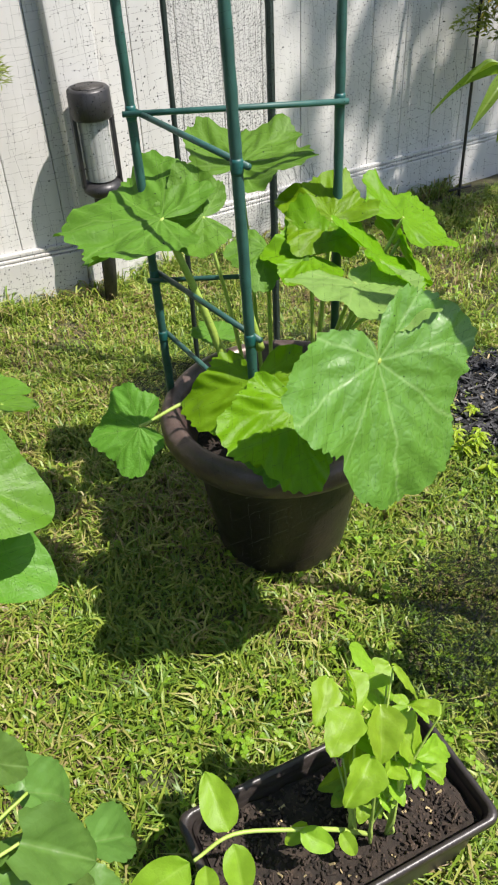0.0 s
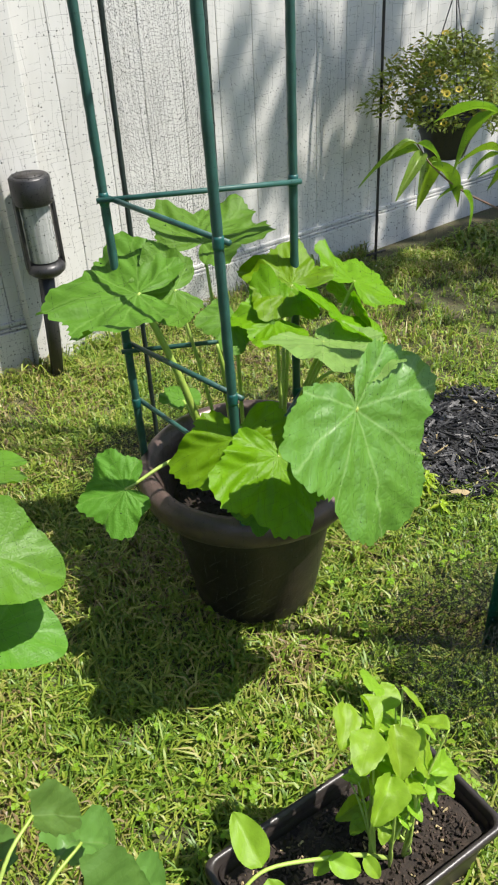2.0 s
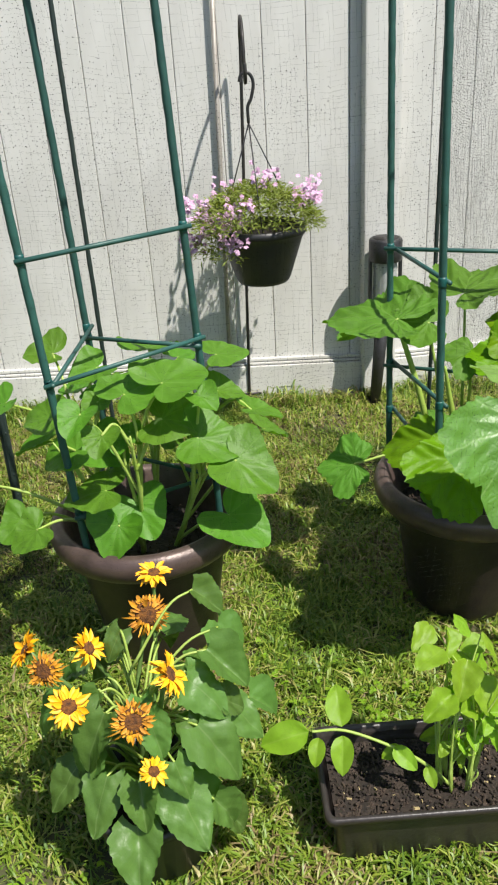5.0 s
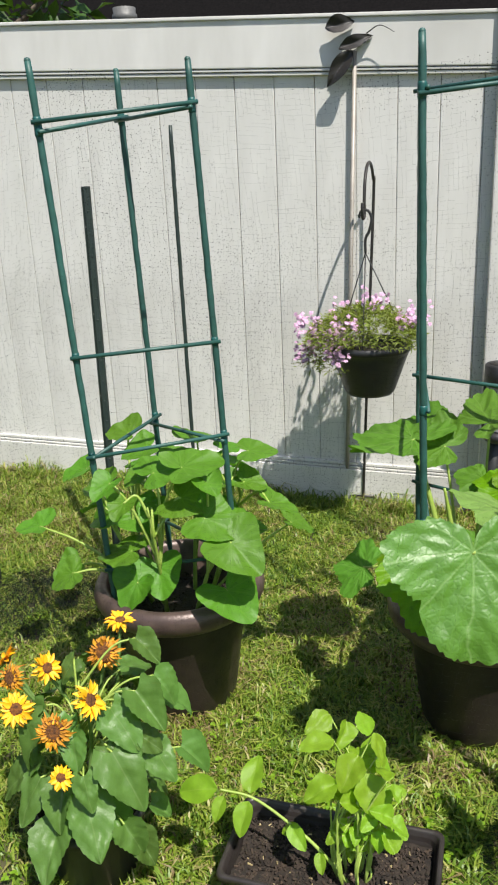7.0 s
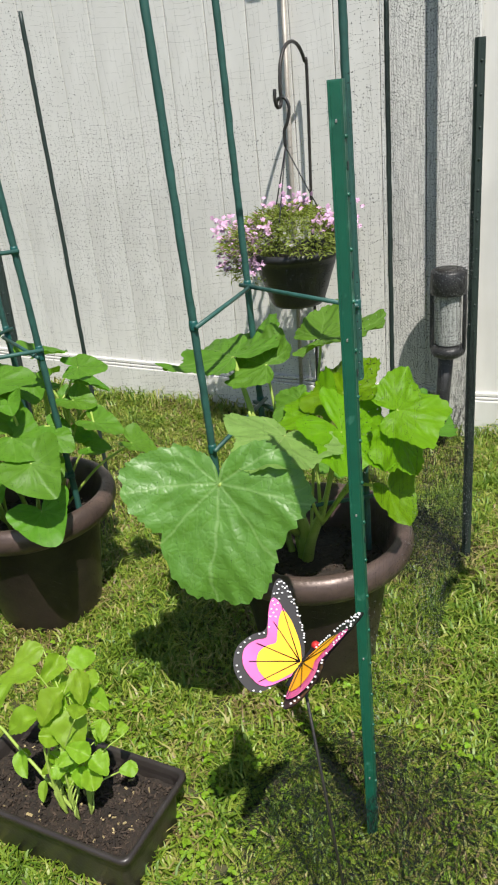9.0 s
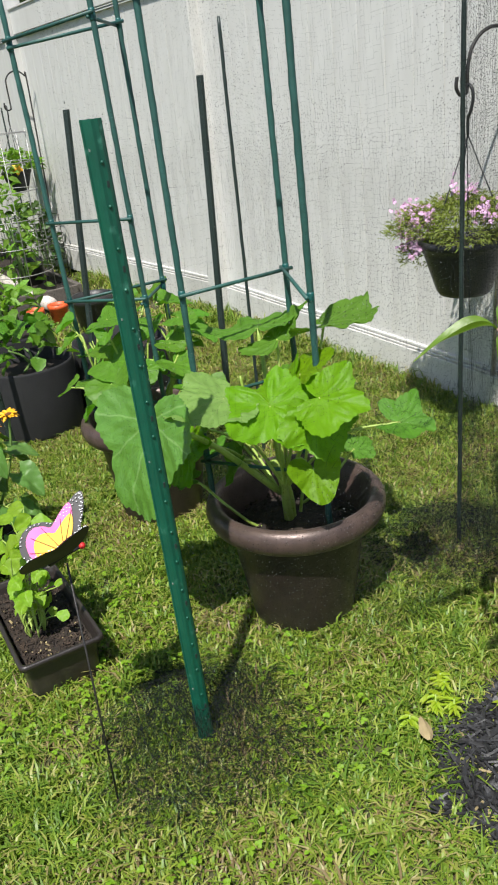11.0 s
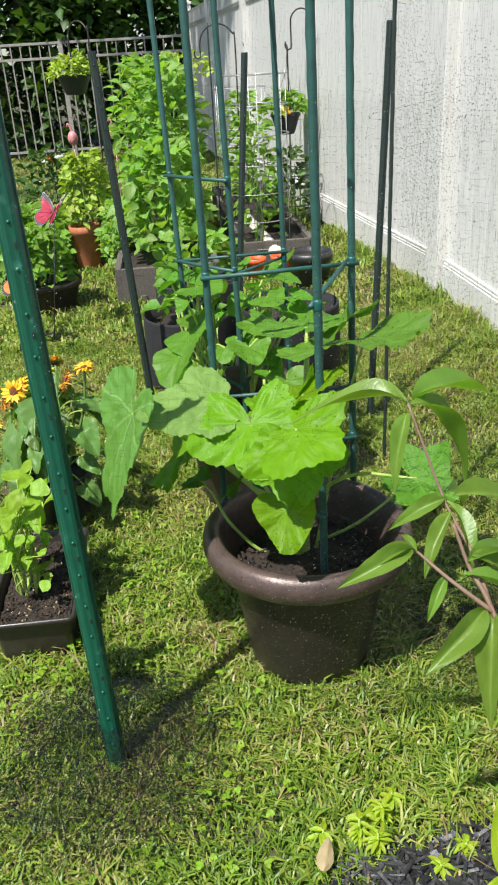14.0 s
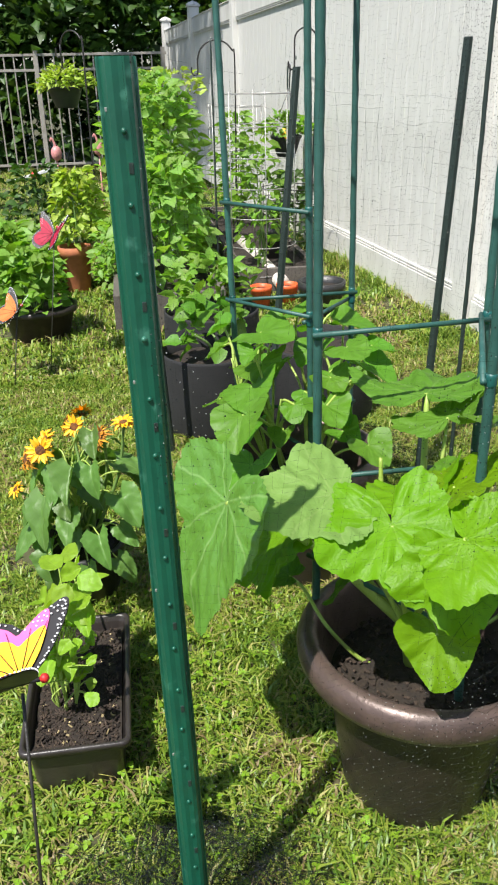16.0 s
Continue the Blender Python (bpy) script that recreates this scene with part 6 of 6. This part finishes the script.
grow_bag((-0.67, 1.40), 0.215, 0.30, "black fabric grow bag of soil near the fence")
grow_bag((-0.66, 0.98), 0.195, 0.30, "black fabric grow bag of soil on the lawn")
bush("young_vine", (-0.66, 0.99, 0.26), 0.14, 0.14, 0.17, 70, 0.065, "cuke", 41, "young leafy vine in a black grow bag", 3, width=0.85)
grow_bag((-1.30, 1.05), 0.22, 0.28, "black round nursery pot behind the posts")
bush("potato_plant", (-1.30, 1.05, 0.24), 0.20, 0.20, 0.22, 120, 0.07, "berry", 43, "leafy green plant in a black pot", 4)


def bowl(c, R, h, material, label):
    s = thing("bowl_planter", (c[0], c[1], 0), label, "planter")
    part("body", spin([(0.001, 0), (R * 0.70, 0), (R * 0.74, 0.01), (R * 0.92, h * 0.8), (R, h * 0.82), (R * 1.02, h), (R * 0.95, h), (R * 0.88, h * 0.8)], (c[0], c[1], 0), 36), M[material], s)
    part("soil", spin([(0.001, h * 0.86), (R * 0.92, h * 0.82)], (c[0], c[1], 0), 24), M["soil"], s)


bowl((-1.98, 0.21), 0.20, 0.17, "bronze", "brown plastic bowl planter on the lawn")
bush("strawberry_plant", (-1.98, 0.17, 0.13), 0.22, 0.22, 0.27, 360, 0.066, "berry", 44, "bushy strawberry plant spilling from a bowl", 6, width=0.8)
bowl((-3.00, 0.36), 0.105, 0.28, "terracotta", "terracotta clay pot among leafy plants")
bush("chard_plant", (-3.08, 0.40, 0.25), 0.16, 0.17, 0.44, 460, 0.065, "lime", 45, "pale lime-green leafy plant in a clay pot", 5)


def raised_bed(x0, x1, y0, y1, h, label):
    s = thing("raised_bed", ((x0 + x1) / 2, (y0 + y1) / 2, 0), label, "raised bed")
    t = 0.035
    for c, size in ((((x0 + x1) / 2, y0, h / 2), (x1 - x0, t, h)), (((x0 + x1) / 2, y1, h / 2), (x1 - x0, t, h)), ((x0, (y0 + y1) / 2, h / 2), (t, y1 - y0 - t, h)), ((x1, (y0 + y1) / 2, h / 2), (t, y1 - y0 - t, h))):
        part("board", box(c, size, 0.004), M["timber"], s, smooth=False)
    part("soil", box(((x0 + x1) / 2, (y0 + y1) / 2, h * 0.4), (x1 - x0 - t, y1 - y0 - t, h * 0.8)), M["soil"], s, smooth=False)


raised_bed(-4.9, -1.95, 0.62, 1.18, 0.20, "weathered timber raised bed crowded with plants")
raised_bed(-5.2, -2.55, 1.38, 1.84, 0.17, "low timber raised bed beside the fence")
bush("squash_row", (-2.5, 0.92, 0.15), 0.36, 0.28, 0.60, 560, 0.085, "veg", 46, "tall leafy vegetable plants in a raised bed", 9, width=0.75)
bush("tomato_row", (-3.5, 0.95, 0.15), 0.48, 0.28, 1.02, 900, 0.085, "veg", 47, "tall dense vegetable plants in a raised bed", 9, width=0.55)
bush("bean_row", (-4.5, 0.90, 0.15), 0.42, 0.34, 1.10, 1000, 0.085, "veg", 48, "tall green climbing plants in a raised bed", 8, width=0.7)
bush("herb_patch", (-2.80, 0.60, 0.0), 0.45, 0.10, 0.40, 600, 0.05, "veg", 49, "feathery lime-green herbs beside a raised bed", 6)
bush("dark_shrub", (-4.3, 0.05, 0.0), 0.35, 0.32, 0.62, 420, 0.07, "hedge", 50, "dark small-leaved shrub on the lawn", 6)
bush("potato_patch", (-3.3, -0.15, 0.0), 0.85, 0.45, 0.30, 800, 0.10, "berry", 51, "low bright green leafy patch on the lawn", 9, width=0.8)
bush("flower_patch", (-4.9, 1.15, 1.05), 0.30, 0.30, 0.22, 160, 0.06, "lime", 52, "lime-green flowering tops above the beds", 3)


def wire_cage(c, R, h, label, material="wire"):
    s = thing("tomato_cage", (c[0], c[1], 0), label, "tomato cage", "tomato cages")
    n = 7
    for k in range(n):
        z = 0.12 + (h - 0.14) * k / (n - 1)
        ring = [(c[0] + R * math.cos(6.2832 * i / 28), c[1] + R * math.sin(6.2832 * i / 28), z) for i in range(29)]
        part("ring", tube(ring, 0.003, seg=5, ends=False), M[material], s)
    for k in range(6):
        a = 6.2832 * k / 6
        part("wire", tube([(c[0] + R * math.cos(a), c[1] + R * math.sin(a), -0.03), (c[0] + R * math.cos(a), c[1] + R * math.sin(a), h)], 0.003, seg=5), M[material], s)


wire_cage((-2.75, 1.52), 0.22, 1.16, "galvanised wire tomato cage over a plant")
bush("tomato_plant", (-2.80, 1.52, 0.10), 0.16, 0.16, 0.75, 200, 0.075, "berry", 53, "tomato plant in a wire cage", 4, width=0.5)
wire_cage((-3.45, 1.85), 0.20, 0.55, "black iron plant cage by the fence", "rod")
bush("pepper_plant", (-3.45, 1.85, 0.10), 0.16, 0.16, 0.50, 190, 0.065, "hedge", 54, "small dark-leaved plant in an iron cage", 4)
wire_cage((-4.4, 1.60), 0.22, 1.05, "galvanised wire tomato cage farther back")
bush("tomato_plant", (-4.4, 1.60, 0.10), 0.18, 0.18, 0.85, 260, 0.08, "berry", 55, "tomato plant in a wire cage farther back", 4, width=0.5)
solo("bed_edging", tube([(-2.45, 1.60, 0.10), (-3.75, 1.52, 0.13)], 0.045, seg=12), M["pale_log"], "pale plastic pipe laid along a bed", "pipe", at=(-2.45, 1.60, 0))


def small_pot(c, R, h, material, label):
    s = thing("flower_pot", (c[0], c[1], c[2]), label, "flower pot", "small pots")
    part("body", spin([(0.001, 0), (R * 0.72, 0), (R * 0.95, h * 0.8), (R, h * 0.82), (R, h), (R * 0.9, h), (R * 0.86, h * 0.8)], c, 24), M[material], s)
    part("soil", spin([(0.001, h * 0.85), (R * 0.88, h * 0.83)], c, 16), M["soil"], s)


for i, (x, y) in enumerate(((-2.28, 1.44), (-2.30, 1.60), (-2.26, 1.74))):
    small_pot((x, y, 0), 0.065, 0.13, "orange", "small bright orange flower pot in front of a bed")
small_pot((-3.05, 1.66, 0.11), 0.10, 0.20, "black_plastic", "black nursery pot standing in a bed")
small_pot((-1.95, 1.72, 0), 0.13, 0.22, "black_plastic", "black nursery pot on the grass")

# hooks and baskets along the far fence
crook((-3.50, 2.01, 0), (-3.50, 2.00, 1.52), (-3.56, 1.90, 1.30), "black iron shepherd hook by the far beds")
b3 = basket((-3.60, 1.85), 0.86, 0.72, 0.11, (-3.58, 1.87, 1.28), "black hanging basket with a yellow bloom", False)
shape, uv = many_leaves(mound((-3.60, 1.85, 0.86), 0.16, 0.14, 240, 5), None, 7, 0.06, nu=2, nv=1)
part("foliage", shape, M["berry"], b3, uvs=uv, kind="stuff")
piece("flower", mesh_of("flower", blossom_mesh(0.045), M["petal_yellow"]), b3, (-3.49, 1.83, 0.88), Euler((0.2, 1.2, 0)).to_matrix())
crook((-3.85, 1.52, 0), (-3.85, 1.46, 1.47), (-3.90, 1.28, 1.28), "slim black shepherd hook among the vegetables")
crook((-3.45, 0.50, 0), (-3.50, 0.48, 1.52), (-3.60, 0.37, 1.40), "slim black shepherd hook with a lime basket")
b4 = basket((-3.62, 0.37), 1.20, 1.07, 0.12, (-3.60, 0.37, 1.42), "black hanging basket of lime-yellow foliage", False)
shape, uv = many_leaves(mound((-3.62, 0.37, 1.19), 0.17, 0.13, 420, 9), None, 7, 0.045, nu=2, nv=1)
part("foliage", shape, M["lime"], b4, uvs=uv, kind="stuff")
rod_stake((-3.2, 1.30), 1.45, "thin dark stake among the vegetables")
rod_stake((-4.0, 1.94), 1.30, "thin dark stake near the far fence")


def lawn_bird(c, label):
    # a plain plastic garden figure: one mesh
    x, y = c
    z0 = 0.55
    sh = join(tube([(x, y, -0.03), (x, y, z0 + 0.10)], 0.006, seg=6), ball((x, y, z0 + 0.14), 0.045, 12, 1.35), tube(smooth_line([(x, y, z0 + 0.18), (x, y - 0.012, z0 + 0.23), (x, y - 0.03, z0 + 0.26), (x, y - 0.04, z0 + 0.235)]), 0.011, 0.006, 8))
    solo("lawn_figure", sh, M["flam"], label, "garden figure", at=(x, y, 0))


lawn_bird((-5.0, 0.16), "faded pink plastic lawn figure on a stake")
lawn_bird((-5.4, 0.50), "pale pink plastic lawn figure farther off")
s = thing("garden_windmill", (-4.6, 0.0, 0), "small red and white spinner on a stick", "garden ornament")
part("stick", tube([(-4.6, 0.0, -0.03), (-4.6, 0.0, 0.55)], 0.005, seg=6), M["rod"], s)
part("blade", box((-4.6, -0.02, 0.56), (0.01, 0.34, 0.025), 0.003, Euler((0.25, 0, 0)).to_matrix()), M["wing_white"], s)
part("hub", ball((-4.59, 0.0, 0.56), 0.03, 8), M["red"], s)


# metal boundary fence
def metal_fence(x, y0, y1):
    s = thing("metal_fence", (x, (y0 + y1) / 2, 0), "bronze aluminium picket fence at the end of the lawn", "fence", kind="structure")
    for z in (0.12, 1.42, 1.62):
        part("rail", box((x, (y0 + y1) / 2, z), (0.035, y1 - y0, 0.035), 0.003), M["alu"], s, smooth=False)
    pk = mesh_of("picket", box((0, 0, 0), (0.018, 0.018, 1.60)), M["alu"], smooth=False)
    k = 0
    y = y0
    while y <= y1:
        piece("picket", pk, s, (x, y, 0.83))
        y += 0.142
    ps = mesh_of("post", box((0, 0, 0), (0.06, 0.06, 1.72), 0.004), M["alu"], smooth=False)
    y = y0
    while y <= y1:
        piece("post", ps, s, (x + 0.001, y + 0.05, 0.84))
        y += 1.84


metal_fence(-10.8, -6.0, 1.46)


# trees and the neighbour's roof
def tree(c, h, crown_r, seed, label, n=1500, leaf=0.22, crown_low=0.3, material="hedge"):
    s = thing("tree", (c[0], c[1], 0), label, "tree", "boundary trees")
    r2 = random.Random(seed)
    top = Vector((c[0] + r2.uniform(-0.3, 0.3), c[1] + r2.uniform(-0.3, 0.3), h * 0.85))
    part("trunk", tube(smooth_line([(c[0], c[1], -0.1), (c[0] + 0.08, c[1] - 0.05, h * 0.4), top], 6), h * 0.028, h * 0.008, 9), M["trunk"], s)
    spots = []
    for k in range(9):
        a = 6.2832 * k / 9 + r2.uniform(-0.3, 0.3)
        zb = h * r2.uniform(crown_low + 0.05, 0.75)
        e = Vector((c[0] + crown_r * 0.75 * math.cos(a), c[1] + crown_r * 0.75 * math.sin(a), zb + h * r2.uniform(0.05, 0.22)))
        b = Vector((c[0], c[1], zb * 0.9))
        part("limb", stalk(b, b.lerp(e, 0.5) + Vector((0, 0, 0.1)), e, h * 0.011, h * 0.004, 4), M["trunk"], s)
        for _ in range(3):
            q = e + Vector((r2.uniform(-1, 1), r2.uniform(-1, 1), r2.uniform(-0.6, 0.8))) * crown_r * 0.35
            spots += clump((q.x, q.y, q.z - crown_r * 0.3), crown_r * 0.42, crown_r * 0.42, crown_r * 0.65, n // 30, r2.randrange(999))
    spots += clump((top.x, top.y, top.z - crown_r * 0.3), crown_r * 0.5, crown_r * 0.5, crown_r * 0.7, n // 10, seed)
    shape, uv = many_leaves(spots, None, seed, leaf, nu=2, nv=1, width=0.6)
    part("crown", shape, M[material], s, uvs=uv, kind="stuff")


for i, (x, y, h, r) in enumerate(((-13.5, -4.5, 6.5, 2.2), (-13.2, -1.2, 7.0, 2.3), (-13.6, 2.0, 6.8, 2.3), (-14.5, 5.0, 7.5, 2.6), (-16.5, -2.5, 9, 3.2), (-16.5, 2.6, 9, 3.2), (-12.4, 4.6, 5.5, 1.9))):
    tree((x, y), h, r, 70 + i, "dark leafy tree beyond the metal fence", 4600, 0.28, 0.05)
for i, y in enumerate((-5.2, -3.6, -2.0, -0.5, 0.9, 2.2)):
    bush("boundary_shrub", (-11.9 - 0.3 * (i % 2), y, 0.0), 0.75, 0.95, 2.3 + 0.3 * (i % 3), 1700, 0.19, "hedge", 110 + i, "dense dark shrub behind the metal fence", 6, "shrub")
tree((-2.6, 4.6), 3.6, 1.1, 90, "leafy tree behind the white fence", 1500, 0.13, 0.2)
tree((-5.0, -2.7), 13.0, 1.6, 92, "tall leafy tree shading the far end of the fence", 1500, 0.24, 0.70)
tree((5.34, 0.42), 6.2, 0.95, 91, "leafy garden tree shading the fence", 980, 0.15, 0.66)


def neighbour():
    s = thing("neighbour_house", (0, 9.5, 0), "low neighbouring house with dark shingle roof", "house")
    part("wall", box((0, 9.9, 1.15), (16, 4.6, 2.3)), M["siding"], s, smooth=False)
    pts = [(-8.6, 7.2, 2.05), (8.6, 7.2, 2.05), (8.6, 10.0, 4.3), (-8.6, 10.0, 4.3), (-8.6, 12.8, 2.05), (8.6, 12.8, 2.05)]
    low = [(a, b, c - 0.12) for a, b, c in pts]
    faces = [(0, 1, 2, 3), (3, 2, 5, 4), (6, 9, 8, 7), (9, 10, 11, 8), (0, 6, 7, 1), (4, 5, 11, 10), (0, 3, 9, 6), (3, 4, 10, 9), (1, 7, 8, 2), (2, 8, 11, 5)]
    roof = part("roof", (pts + low, faces), M["roof"], s, smooth=False)
    part("roof_vent", spin([(0.10, 0), (0.10, 0.42), (0.125, 0.43), (0.125, 0.47), (0.11, 0.48), (0.125, 0.49), (0.125, 0.54), (0.11, 0.55), (0.115, 0.60), (0.001, 0.62)], (-2.50, 7.45, 2.36), 24), M["vent"], roof, "ribbed pale metal roof vent")


neighbour()


def weed(c, n, ln, up, seed, label):
    s = thing("weed", (c[0], c[1], 0), label, "weed", "weeds")
    r2 = random.Random(seed)
    for k in range(n):
        a = 6.2832 * k / n + r2.uniform(-0.4, 0.4)
        z = up * r2.uniform(0.2, 1)
        leaf_part(s, blade((c[0], c[1], z), (math.cos(a), math.sin(a), r2.uniform(0.0, 0.7)), (0, 0, 1), ln * r2.uniform(0.7, 1.2), ln * 0.36, "oval", 0.25, 0.3, seed + k, 7, 2), M["weed"])
    part("stem", tube([(c[0], c[1], -0.02), (c[0], c[1], up)], 0.003, 0.002, 6), M["petiole"], s)


weed((1.695, 1.275), 9, 0.026, 0.035, 301, "small green weed sprouting through the mulch")
weed((1.640, 1.185), 24, 0.024, 0.055, 302, "bright yellow-green weed clump at the mulch edge")
weed((1.612, 1.160), 26, 0.024, 0.060, 307, "bright yellow-green weed clump at the mulch edge")
weed((1.590, 1.205), 22, 0.022, 0.055, 308, "bright yellow-green weed clump at the mulch edge")
(sp, sf), suv = blade((1.678, 1.085, 0.034), (-0.85, 0.35, 0.28), (0.55, 0.0, 0.83), 0.052, 0.034, "ovate", 0.35, -0.25, 91, 10, 4)
solo("dead_leaf", (sp, sf), M["straw"], "curled pale tan dead leaf lying on the lawn", "dead leaf", uvs=suv, at=(1.678, 1.085, 0.0))
weed((1.585, 1.175), 10, 0.032, 0.035, 303, "low broad-leaved weed in the lawn")
weed((1.545, 1.235), 9, 0.030, 0.03, 304, "low broad-leaved weed in the lawn")
weed((1.66, 1.33), 8, 0.030, 0.03, 305, "low broad-leaved weed by the mulch")
weed((1.60, 1.10), 9, 0.030, 0.03, 306, "low broad-leaved weed in the lawn")


def clover(name, spots, seed):
    """Patches of small three-part leaves in the lawn, as one mesh."""
    r2 = random.Random(seed)
    pts, faces, uvs = [], [], []
    for cx, cy, rad, n in spots:
        for _ in range(n // 5):
            x, y = r2.gauss(cx, rad), r2.gauss(cy, rad)
            z = r2.uniform(0.010, 0.030)
            a0 = r2.uniform(0, 6.28)
            tilt = Vector((r2.uniform(-0.4, 0.4), r2.uniform(-0.4, 0.4), 1))
            for k in range(3):
                a = a0 + 2.094 * k
                (pp, ff), uu = blade((x, y, z), (math.cos(a), math.sin(a), 0.1), tilt, r2.uniform(0.007, 0.012), 0.009, "oval", 0.1, 0.2, 1, 3, 1)
                k0 = len(pts)
                pts += pp
                uvs += uu
                faces += [tuple(i + k0 for i in g) for g in ff]
    return solo(name, (pts, faces), M["bean"], "small clover leaves among the lawn grass", "clover", "stuff", uvs=uvs)


clover("clover_patch", [(0.95, 0.75, 0.10, 260), (0.78, 0.72, 0.07, 160), (1.18, 0.62, 0.10, 220), (1.30, 0.95, 0.12, 160), (0.55, 0.85, 0.12, 140), (1.55, 0.85, 0.14, 200), (0.25, 0.38, 0.12, 160), (0.75, 1.60, 0.2, 160), (1.15, 0.40, 0.10, 200), (2.2, 1.85, 0.18, 220), (1.6, 0.55, 0.14, 180)], 12)
